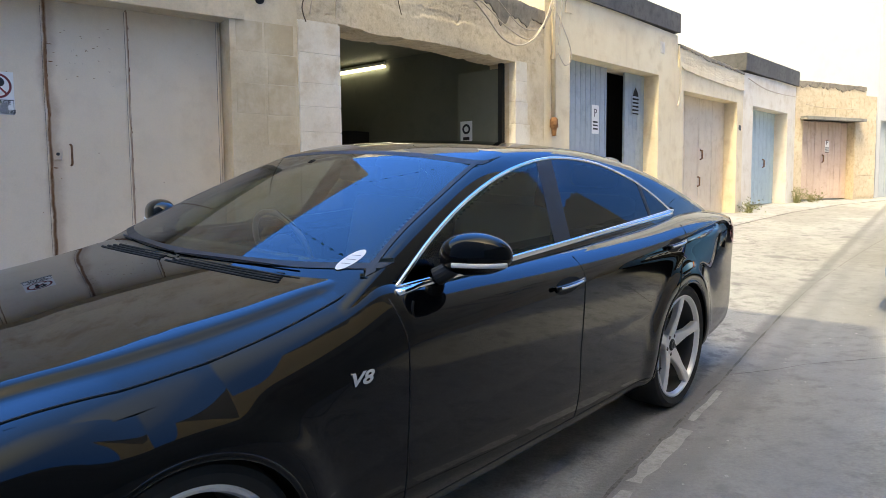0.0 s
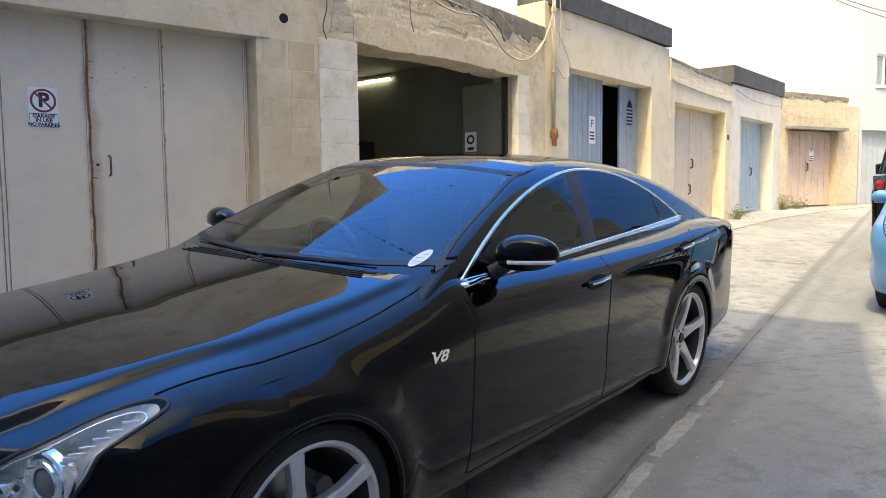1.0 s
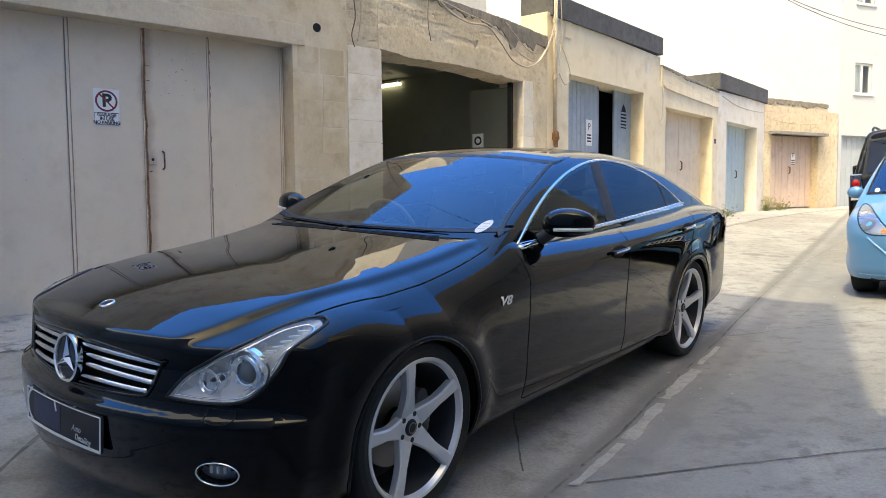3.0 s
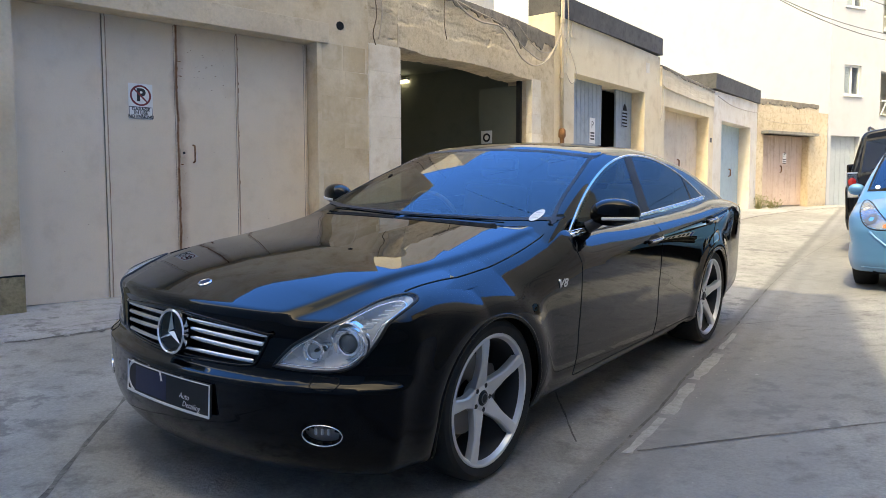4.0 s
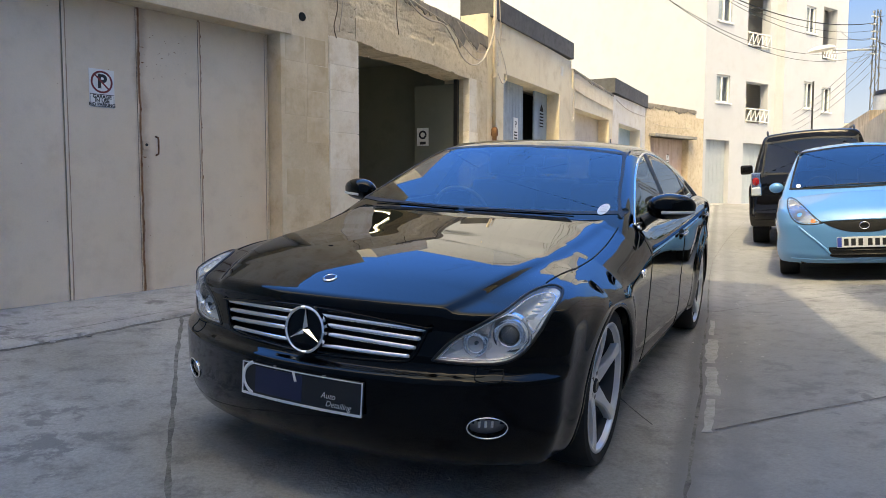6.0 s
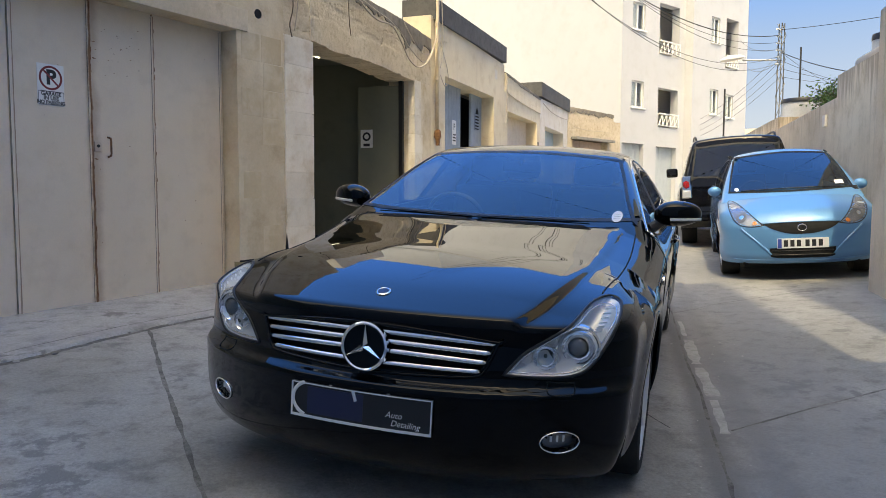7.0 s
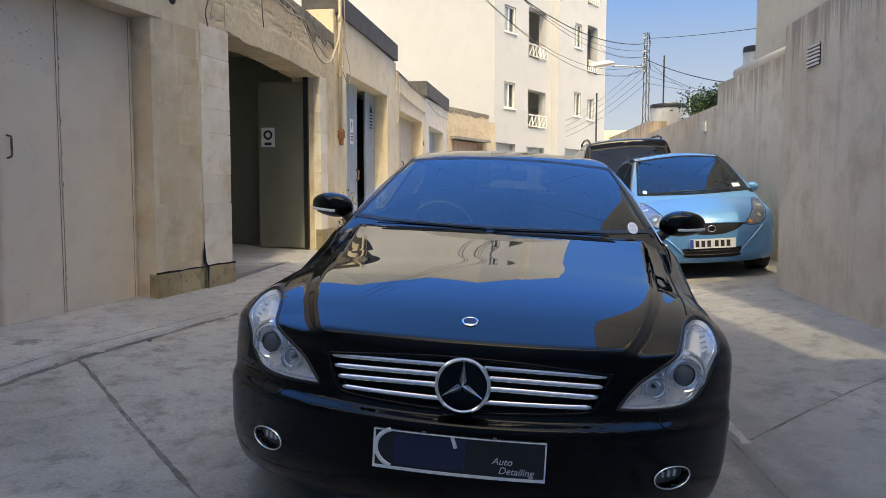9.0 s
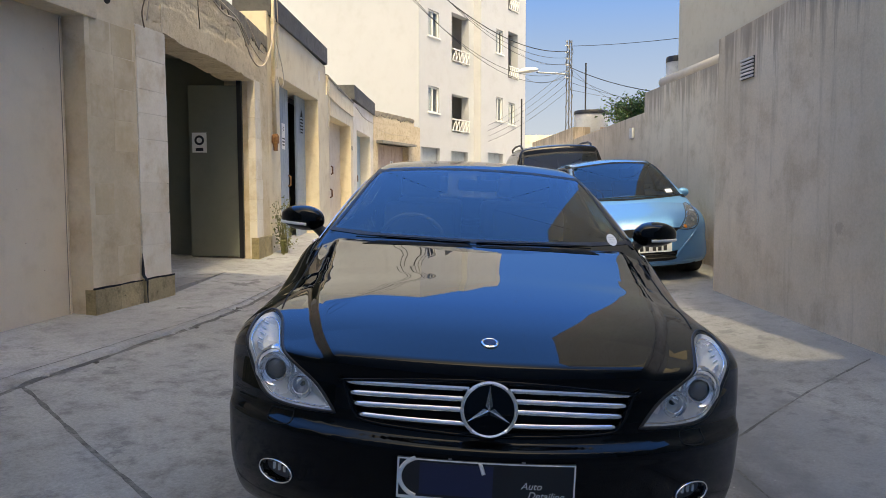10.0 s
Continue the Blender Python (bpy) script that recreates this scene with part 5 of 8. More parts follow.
        line = smooth_path([(a, side * b, 0) for a, b in he], 10)
        Pz, Nz = project(B, [(p.x, p.y) for p in line], "z", 0.5, 0.0)
        tube("shut_line", Pz, 0.0032, GAP, car, up=[tuple(v) for v in Nz])
        # wheel arch lips
        for axl in (0.0, REAR_AXLE):
            pts = [(axl + 0.348 * math.cos(a), HUB_Z + 0.348 * math.sin(a)) for a in np.linspace(-0.45, math.pi + 0.45, 70)]
            S, NS = project(B, pts, ax, 0.3, -0.006)
            tube("arch_lip", S, 0.011, BLACK_PAINT, car, "", False, 8, 0.012, [tuple(v) for v in NS])
    return car, B, G, lamp, grille, fog


car, CB, CG, lamp_line, grille_line, fog_line = coupe()


def wheel_well(parent, profile, n):
    """The dark housing over a wheel, open below."""
    ob = turned("wheel_well", profile, BLACK_MATT, parent, "", n)
    bm = bmesh.new()
    bm.from_mesh(ob.data)
    bmesh.ops.delete(bm, geom=[v for v in bm.verts if v.co.z < -0.10], context="VERTS")
    bm.to_mesh(ob.data)
    bm.free()


def alloy_wheel(parent, m, turn=0.0, R=0.332, rim=0.270, width=0.235, spokes=5, deep=0.045):
    """Outer face towards +y of m."""
    w = new("wheel")
    w.parent, w.matrix_local = parent, m
    w["label"] = "silver five-spoke alloy wheel"
    turned("tyre", [(rim - 0.004, -0.004), (rim + 0.012, 0.004), (R - 0.030, 0.010), (R - 0.012, 0.002), (R - 0.002, -0.02), (R, -0.05), (R, -width + 0.05), (R - 0.01, -width + 0.01), (rim, -width + 0.01)], RUBBER, w, "black low-profile tyre", 72)
    turned("rim", [(rim - 0.004, -0.012), (rim + 0.002, 0.0), (rim - 0.004, 0.004), (rim - 0.013, 0.0), (rim - 0.018, -0.012), (rim - 0.022, -0.02)], ALLOY, w, "", 72)
    turned("rim_barrel", [(rim - 0.022, -0.02), (rim - 0.03, -0.05), (rim - 0.032, -width + 0.03), (rim, -width + 0.02)], BARREL, w, "", 72)
    for i in range(spokes):
        a = radians(turn + 360 / spokes * i)
        b = part("spoke", spoke_mesh(a, 0.045, rim - 0.008, deep), ALLOY, w)
    turned("hub", [(0.0, -deep + 0.004), (0.052, -deep + 0.002), (0.064, -deep - 0.008), (0.066, -deep - 0.05), (0.0, -deep - 0.05)], ALLOY, w, "", 40)
    turned("hub_cap", [(0.0, -deep + 0.012), (0.026, -deep + 0.011), (0.032, -deep + 0.005), (0.032, -deep)], BLACK_TRIM, w, "black hub cap", 32)
    turned("cap_ring", [(0.018, -deep + 0.0115), (0.018, -deep + 0.0135), (0.021, -deep + 0.0135), (0.021, -deep + 0.0105)], ALLOY_DARK, w, "", 28)
    for i in range(5):
        a = radians(turn + 36 + 72 * i)
        bm = bmesh.new()
        rod(bm, (0.052 * math.cos(a), -deep - 0.01, 0.052 * math.sin(a)), (0.052 * math.cos(a), -deep + 0.0025, 0.052 * math.sin(a)), 0.0105, n=10)
        part("bolt", bm, BLACK_TRIM, w, "dark wheel bolt")
    turned("brake_disc", [(0.06, -0.125), (0.168, -0.125), (0.168, -0.15), (0.06, -0.15)], STEEL, w, "", 48)
    bm = bmesh.new()
    for i in range(7):
        a = radians(150 + 10 * i)
        rod(bm, (0.150 * math.cos(a), -0.145, 0.150 * math.sin(a)), (0.150 * math.cos(a), -0.095, 0.150 * math.sin(a)), 0.032, n=10)
    part("brake_caliper", bm, ALLOY_DARK, w)
    wheel_well(w, [(0.05, -0.21), (0.355, -0.21), (0.40, -0.16), (0.40, -0.02)], 40)
    return w


def coupe_details():
    B, G = CB, CG
    for side in (1, -1):
        for ax in (0.0, REAR_AXLE):
            m = pose(ax, side * 0.905, HUB_Z) @ (Matrix() if side > 0 else pose(0, 0, 0, 0, 0, 180))
            alloy_wheel(car, m, 8.0 if ax == 0.0 else 21.0)
    # underside
    bm = bmesh.new()
    box(bm, -3.85, 0.62, -0.62, 0.62, 0.17, 0.24)
    part("underbody", bm, BLACK_MATT, car)

    # headlamps
    ys = np.array([p[0] for p in lamp_line])
    for side in (1, -1):
        poly = [(side * a, b) for a, b in lamp_line]
        lamp = patch("headlamp", B, poly, "x", 0.0, 0.002, LENS, car, "clear headlamp with twin projectors", 10, centre=(side * 0.68, 0.65))
        patch("lamp_bezel", B, inset(poly, -0.022), "x", 0.0, 0.0003, BLACK_PAINT, lamp, "", hole=poly)
        rimP, rimN = project(B, poly, "x", 0.0, 0.001)
        tube("seal", rimP, 0.0055, BLACK_TRIM, lamp, "", True, 8, 0.004, [tuple(v) for v in rimN])
        small = [(side * 0.672 + (a - side * 0.672) * 0.86, 0.645 + (b - 0.645) * 0.86) for a, b in poly]
        back, _ = project(B, small, "x", 0.0, 0.0)
        back[:, 0] -= 0.010 + 0.28 * np.clip(back[:, 2] - 0.56, 0, 1)
        n = len(poly)
        inner, _ = project(B, inset(poly, 0.004), "x", 0.0, -0.003)
        v = [*inner, *back, back.mean(0)]
        f = [(j, (j + 1) % n, n + (j + 1) % n, n + j) for j in range(n)] + [(n + j, n + (j + 1) % n, 2 * n) for j in range(n)]
        raw("lamp_bowl", v, f, LAMP_SILVER, lamp, "silver lamp housing", smooth=True)
        for (ly, lz, r, dark) in ((0.702, 0.655, 0.056, True), (0.603, 0.624, 0.042, False)):
            c, _ = project(B, [(side * ly, lz)], "x", 0.0, 0.0)
            x0 = c[0][0] - (0.030 if dark else 0.024)
            pl = pose(x0, side * ly, lz, 0, 0, side * 12)
            turned("projector", [(r * 0.62, -0.02), (r * 0.66, 0.006), (r * 0.74, 0.008), (r * 0.80, 0.0), (r * 0.9, 0.004), (r, 0.012), (r * 1.06, 0.004), (r * 1.08, -0.04)], CHROME, lamp, "bright lamp ring", 40, "x", pl)
            prof = [(r * 0.62 * math.sin(g), -0.006 + r * 0.42 * math.cos(g)) for g in np.linspace(0, math.pi / 2, 9)]
            if dark:
                turned("lamp_lens", prof, LAMP_CORE, lamp, "", 32, "x", pl)
                turned("lens_glass", [(r * 0.63 * math.sin(g), -0.002 + r * 0.46 * math.cos(g)) for g in np.linspace(0, math.pi / 2, 9)], LENS, lamp, "", 32, "x", pl)
            else:
                turned("reflector_dish", [(r * 0.95, 0.002), (r * 0.82, -0.010), (r * 0.62, -0.020), (r * 0.36, -0.027), (r * 0.14, -0.030)], CHROME, lamp, "bright reflector dish", 12, "x", pl)
                turned("bulb", [(0.0, 0.002), (r * 0.10, 0.0), (r * 0.16, -0.010), (r * 0.16, -0.028)], LAMP_CORE, lamp, "", 14, "x", pl)
        edge, en = project(B, inset(poly, 0.011), "x", 0.0, -0.010)
        tube("lens_edge", edge, 0.0035, CHROME, lamp, "", True, 6, 0.003, [tuple(v) for v in en])
        c, _ = project(B, [(side * 0.702, 0.655)], "x", 0.0, 0.0)
        turned("lamp_surround", [(0.066, 0.004), (0.070, 0.010), (0.076, 0.006), (0.080, -0.012)], CHROME, lamp, "", 48, "x", pose(c[0][0] - 0.034, side * 0.702, 0.655, 0, 0, side * 12))
        for k in range(7):
            q, nq = project(B, [(side * (0.770 + 0.002 * k), 0.715 + 0.011 * k)], "x", 0.0, -0.012)
            bm = bmesh.new()
            box(bm, -0.003, 0.003, -0.018, 0.018, -0.003, 0.003, pose(*q[0], 0, 0, side * 55), 0.001)
            part("indicator_rib", bm, WHITE_PLASTIC, lamp)
        # washer flap and fog lamp
        wf = outline([(side * 0.62, 0.545), (side * 0.62, 0.545), (side * 0.70, 0.540), (side * 0.70, 0.540), (side * 0.705, 0.508), (side * 0.63, 0.512)], 40)
        wp, wnm = project(B, wf, "x", 0.0, 0.0005)
        tube("washer_flap", wp, 0.0022, GAP, car, "", True, 6, 0.0016, [tuple(v) for v in wnm])
        fp = [(side * a, b) for a, b in fog_line]
        fg = patch("fog_lamp", B, fp, "x", 0.0, -0.004, LENS, car, "oval fog lamp with chrome ring", 6)
        q, nq = project(B, fp, "x", 0.0, 0.002)
        tube("fog_ring", q, 0.0028, CHROME, fg, "", True, 8, 0.005, [tuple(v) for v in nq])
        bk = patch("fog_bowl", B, fp, "x", 0.0, -0.030, ALLOY_DARK, fg, "", 5)
        for k in range(3):
            q, nq = project(B, [(side * (0.65 + 0.02 * k), 0.352)], "x", 0.0, -0.014)
            bm = bmesh.new()
            box(bm, -0.004, 0.004, -0.004, 0.004, -0.011, 0.011, pose(*q[0]), 0.002)
            part("fog_reflector", bm, ALLOY, fg)
    # grille
    gr = new("grille")
    gr.parent = car
    gr["label"] = "wide black grille with four chrome bars"
    patch("grille_back", B, grille_line, "x", 0.0, -0.055, BLACK_MATT, gr, "", 6)
    q, nq = project(B, grille_line, "x", 0.0, 0.0)
    tube("grille_edge", q, 0.006, BLACK_PAINT, gr, "", True, 8, 0.006, [tuple(v) for v in nq])
    for zz, half in ((0.667, 0.447), (0.635, 0.434), (0.603, 0.42), (0.571, 0.40)):
        pts = [(-half + 2 * half * i / 48, zz + 0.022 * (1 - (abs(-half + 2 * half * i / 48) / half) ** 2) * (0.7 if zz > 0.6 else 0.2)) for i in range(49)]
        q, nq = project(B, pts, "x", 0.0, -0.006)
        tube("chrome_bar", q, 0.0100, CHROME, gr, "chrome grille bar", False, 12, 0.010, [tuple(v) for v in nq])
    star = new("emblem")
    star.parent = gr
    star.matrix_local = pose(0.842, 0, 0.628, 0, -6, 0)
    star["label"] = "round chrome emblem with three arms"
    # ring, disc and arms as one small relief
    bm = bmesh.new()
    v, f = lathe([(0.074, -0.012), (0.076, 0.006), (0.081, 0.010), (0.087, 0.006), (0.088, -0.012)], 56, "x")
    vs = [bm.verts.new(p) for p in v]
    for k in f:
        bm.faces.new([vs[i] for i in k])
    for k in range(3):
        a = radians(90 + 120 * k)
        tip = Vector((0.006, 0.076 * math.cos(a), 0.076 * math.sin(a)))
        s = Vector((0, -math.sin(a), math.cos(a))) * 0.011
        c0, c1 = Vector((0.016, 0, 0)), Vector((0.0, 0.012 * math.cos(a), 0.012 * math.sin(a)))
        A, T, L, R_ = bm.verts.new(c0), bm.verts.new(tip), bm.verts.new(c1 + s), bm.verts.new(c1 - s)
        bm.faces.new((A, R_, T))
        bm.faces.new((A, T, L))
    bmesh.ops.recalc_face_normals(bm, faces=bm.faces)
    me = bpy.data.meshes.new("emblem_ring")
    bm.to_mesh(me)
    bm.free()
    em = link("emblem_relief", me, CHROME, star)
    turned("emblem_disc", [(0.0, 0.0), (0.075, 0.0), (0.078, -0.02)], BLACK_PAINT, star, "", 40, "x")
    # hood badge
    q, nq = project(B, [(0.690, 0.0)], "z", 0.5, 0.001)
    nrm = Vector(nq[0])
    rot = Matrix.Translation(q[0]) @ nrm.to_track_quat("Z", "X").to_matrix().to_4x4()
    badge = turned("hood_badge", [(0.0, 0.0045), (0.022, 0.004), (0.0235, 0.005), (0.0275, 0.003), (0.0285, 0.0)], CHROME, car, "small round chrome hood badge", 36, "z", rot)
    turned("badge_field", [(0.0, 0.0052), (0.0205, 0.0048), (0.0212, 0.004)], NAVY, badge, "", 32, "z")
    # front show plate
    pl = new("front_plate")
    pl.parent = car
    pl.matrix_local = Matrix(((0, 0, 1, 0.887), (1, 0, 0, 0), (0, 1, 0, 0.418), (0, 0, 0, 1))) @ pose(0, 0, 0, -3)
    pl["label"] = "black show plate with white border"
    bm = bmesh.new()
    long_box(bm, -0.268, 0.268, -0.062, 0.062, -0.010, 0.0, 16)
    part("plate_board", bm, BLACK_TRIM, pl)
    for d in ((-0.268, 0.268, -0.0625, -0.0535, 0.0, 0.0025), (-0.268, 0.268, 0.0575, 0.061, 0.0, 0.0025), (-0.268, -0.262, -0.06, 0.06, 0.0, 0.0025), (0.2635, 0.268, -0.06, 0.06, 0.0, 0.0025)):
        bm = bmesh.new()
        long_box(bm, *d, 16)
        part("border_strip", bm, SIGN_WHITE, pl)
    bm = bmesh.new()
    long_box(bm, -0.20, 0.02, -0.045, 0.05, 0.0, 0.0012, 10)
    part("logo_field", bm, NAVY, pl, "dark navy printed field")
    tube("logo_arc", [(-0.185 + 0.075 * (math.cos(a)), 0.005 + 0.062 * math.sin(a), 0.0015) for a in np.linspace(radians(112), radians(250), 24)], 0.007, SIGN_WHITE, pl, "", False, 6, 0.0008, Vector((0, 0, 1)))
    tube("logo_stroke", [(-0.02 + 0.012 * k / 6, 0.058 - 0.034 * (k / 6), 0.0015) for k in range(7)], 0.006, SIGN_WHITE, pl, "", False, 6, 0.0008, Vector((0, 0, 1)))
    lettering("plate_text", "Auto", 0.030, ALLOY, pose(0.135, -0.004, 0.0012), pl, 0.0004, shear=0.3)
    lettering("plate_text", "Detailing", 0.030, ALLOY, pose(0.178, -0.032, 0.0012), pl, 0.0004, shear=0.3)
    for k in (-1, 1):
        bm = bmesh.new()
        rod(bm, (0.11 * k, 0.060, -0.004), (0.11 * k, 0.066, -0.004), 0.006)
        part("clip", bm, ALLOY_DARK, pl)
    for ob in pl.children:
        for v in ob.data.vertices:
            p = ob.matrix_local @ v.co
            v.co.z -= 0.22 * p.x ** 2
    # fender badge
    q, nq = project(B, [(-0.525, 0.742)], "y", 0.0, 0.001)
    lettering("fender_badge", "V8", 0.052, CHROME, Matrix(((-1, 0, 0, -0.525), (0, 0, 1, q[0][1]), (0, 1, 0, 0.742), (0, 0, 0, 1))) @ pose(0, 0, 0, 0, 0, -2) @ Matrix.Diagonal((1.5, 1, 1, 1)), car, 0.003, shear=0.25, bold=0.0016, label="chrome V8 badge")
    # cowl slot in front of the windscreen, wipers
    for ya, yb in ((-0.57, -0.04), (0.0, 0.57)):
        vent = new("cowl_vent")
        vent.parent = car
        vent["label"] = "black slotted air intake before the windscreen"
        for k in range(5):
            line = [(-0.485 - 0.018 * k - 0.045 * (y / 0.57) ** 2, y) for y in np.linspace(ya + 0.02 * k, yb - 0.012 * k, 40)]
            q, nq = project(B, line, "z", 0.5, 0.001)
            tube("slot", q, 0.0055, GAP, vent, "", False, 8, 0.0025, [tuple(v) for v in nq])
    for y0, y1 in ((-0.62, -0.05), (-0.02, 0.55)):
        pts = [(y0 + (y1 - y0) * i / 20, 0.990 + 0.004 * math.sin(math.pi * i / 20)) for i in range(21)]
        q, nq = project(G, pts, "x", -1.7, 0.007)
        tube("wiper_blade", q, 0.003, BLACK_TRIM, car, "", False, 6, 0.003, [tuple(v) for v in nq])
    # inspection disc behind the glass
    dp = [(0.672 + 0.026 * math.cos(a), 1.020 + 0.025 * math.sin(a)) for a in np.linspace(0, 2 * math.pi, 36, endpoint=False)]
    st = patch("windscreen_sticker", G, dp, "x", -1.7, 0.003, SIGN_WHITE, car, "round white paper disc on the windscreen", 4)
    for k in (0.010, 0.0, -0.010):
        bars = [(0.672 - 0.016 + 0.032 * i / 8, 1.020 + k) for i in range(9)]
        q, nq = project(G, bars, "x", -1.7, 0.0036)
        tube("printed_line", q, 0.0014, ALLOY_DARK, st, "", False, 6, 0.0004, [tuple(v) for v in nq])
    # door handles
    for side in (1, -1):
        ax = "y" if side > 0 else "-y"
        for hx, hz, tilt in ((-1.625, 0.842, 0.05), (-2.66, 0.892, 0.06)):
            rec = [(hx + 0.095 * math.cos(a), hz + 0.030 * math.sin(a) - tilt * 0.095 * math.cos(a)) for a in np.linspace(0, 2 * math.pi, 36, endpoint=False)]
            # flat black patch paints the shade of the hollow behind the handle
            patch("handle_recess", B, rec, ax, 0.0, 0.001, GAP, car, "", 3)
            pts = [(hx - 0.105 + 0.21 * i / 20, hz + 0.004 - tilt * (-0.105 + 0.21 * i / 20)) for i in range(21)]
            q, nq = project(B, pts, ax, 0.0, 0.0)
            q = q + nq * np.array([0.012 + 0.014 * math.sin(math.pi * i / 20) for i in range(21)])[:, None]
            hd = tube("door_handle", q, 0.0115, BLACK_PAINT, car, "black door handle with chrome inlay", False, 10, 0.010, [tuple(v) for v in nq])
            tube("chrome_inlay", q[2:-2] + nq[2:-2] * 0.009, 0.005, CHROME, hd, "", False, 8, 0.003, [tuple(v) for v in nq[2:-2]])
        # door mirrors
        bm = bmesh.new()
        bmesh.ops.create_uvsphere(bm, u_segments=40, v_segments=24, radius=1.0)
        for v in bm.verts:
            x, y, z = v.co
            x = -0.45 if x < -0.45 else x
            t = (y + 1) / 2
            hgt = 0.080 - 0.012 * t
            v.co = (0.085 * x * (1 - 0.25 * t) - 0.035 * t, 0.122 * y, hgt * (abs(z) ** 0.85) * (1 if z > 0 else -1) * (1 if z > 0 else 0.85) + 0.012 * t)
        for f in bm.faces:
            f.smooth = True
        mir = part("door_mirror", bm, BLACK_PAINT, car, "glossy black door mirror")
        mir.matrix_local = pose(-0.985, side * 0.962, 1.028) @ Matrix.Diagonal((1, side, 1, 1))
        mir.data.set_sharp_from_angle(angle=radians(50))
        pts = [(0.085 * math.sqrt(max(0, 1 - (y / 0.122) ** 2)) * (1 - 0.25 * (y / 0.244 + 0.5)) - 0.035 * (y / 0.244 + 0.5) + 0.001, y, -0.022 + 0.01 * (y / 0.244 + 0.5)) for y in np.linspace(-0.035, 0.119, 22)]
        tube("indicator_strip", pts, 0.0075, WHITE_PLASTIC, mir, "clear indicator strip", False, 8, 0.003, [tuple(Vector((p[0] + 0.03, p[1], 0)).normalized()) for p in pts])
        bm = bmesh.new()
        bmesh.ops.create_circle(bm, cap_ends=True, segments=36, radius=1)
        for v in bm.verts:
            v.co = (-0.045 - 0.018, 0.098 * v.co.x, 0.052 * v.co.y + 0.004)
        part("mirror_glass", bm, MIRROR, mir)
        bm = bmesh.new()
        rod(bm, (-0.01, -0.075, -0.035), (0.015, -0.135, -0.075), 0.026, 0.032, 14)
        part("mirror_foot", bm, BLACK_TRIM, mir)
    # cabin: dashboard, wheel, seats, inside mirror
    bm = bmesh.new()
    box(bm, -1.12, -0.75, -0.70, 0.70, 0.60, 0.93, Matrix(), 0.06)
    part("dashboard", bm, DASH, car)
    bm = bmesh.new()
    box(bm, -3.0, -0.7, -0.72, 0.72, 0.24, 0.34)
    part("cabin_floor", bm, DASH, car)
    v, f = sweep([(0, 0.185 * math.cos(a), 0.185 * math.sin(a)) for a in np.linspace(0, 2 * math.pi, 40, endpoint=False)], 0.014, closed=True, up=Vector((1, 0, 0)))
    sw = raw("steering_wheel", v, f, SEAT, car, "pale leather steering wheel", smooth=True)
    sw.matrix_local = pose(-1.27, -0.37, 0.90, 0, 22, 0)
    bm = bmesh.new()
    box(bm, -0.02, 0.02, -0.18, 0.18, -0.02, 0.02, Matrix(), 0.008)
    box(bm, -0.02, 0.02, -0.02, 0.02, -0.18, 0.0, Matrix(), 0.008)
    bmesh.ops.create_uvsphere(bm, u_segments=16, v_segments=10, radius=0.065)
    part("wheel_boss", bm, DASH, sw)

    def seat(x, y, w):
        s = new("car_seat")
        s.parent, s.matrix_local = car, pose(x, y, 0.34)
        s["label"] = "pale leather seat"
        for nm, dims, m in (("seat_cushion", (-0.25, 0.28, -w, w, 0.08, 0.24), Matrix()), ("seat_back", (-0.07, 0.07, -w * 0.95, w * 0.95, 0.0, 0.60), pose(-0.24, 0, 0.18, 0, -14, 0)),
                            ("headrest", (-0.05, 0.05, -min(w, 0.15) * 0.9, min(w, 0.15) * 0.9, 0.0, 0.17), pose(-0.40, 0, 0.80, 0, -8, 0))):
            bm = bmesh.new()
            box(bm, *dims, m, 0.05 if nm != "headrest" else 0.04)
            part(nm, bm, SEAT, s, smooth=True)
    seat(-1.62, 0.37, 0.25)
    seat(-1.62, -0.37, 0.25)
    seat(-2.52, 0.33, 0.27)
    seat(-2.52, -0.33, 0.27)
    bm = bmesh.new()
    box(bm, -0.02, 0.02, -0.12, 0.12, -0.035, 0.035, pose(-1.42, 0, 1.25, 0, -10, 0), 0.018)
    rod(bm, (-1.41, 0, 1.26), (-1.39, 0, 1.31), 0.012)
    part("inside_mirror", bm, DASH, car)
    # tail lamps
    for side in (1, -1):
        tl = outline([(-3.62, 0.86), (-3.72, 0.93), (-3.88, 0.935), (-3.93, 0.86), (-3.85, 0.79), (-3.70, 0.80)], 40)
        patch("tail_lamp", B, tl, "y" if side > 0 else "-y", 0.0, 0.002, RED_LENS, car, "dark red tail lamp", 5)


coupe_details()


# ---------- the light blue hatchback facing down the lane ----------
def placed(s, l, degrees, flip):
    """A frame on the sloping lane: x along the vehicle, y to its left."""
    x, y = at(s, l)
    d = Vector((math.cos(radians(degrees)), math.sin(radians(degrees)), 0)) * flip
    side = Vector((-d.y, d.x, 0))
    e = 0.7
    gx = (ground(x + d.x * e, y + d.y * e) - ground(x - d.x * e, y - d.y * e)) / (2 * e)
    gy = (ground(x + side.x * e, y + side.y * e) - ground(x - side.x * e, y - side.y * e)) / (2 * e)
    f = Vector((d.x, d.y, gx)).normalized()
    s_ = Vector((side.x, side.y, gy))
    s_ = (s_ - f * s_.dot(f)).normalized()
    u = f.cross(s_)
    z = (ground(x, y) + ground(x + side.x * e, y + side.y * e) + ground(x - side.x * e, y - side.y * e)) / 3
    return Matrix.Translation((x, y, z)) @ Matrix((f, s_, u)).transposed().to_4x4()


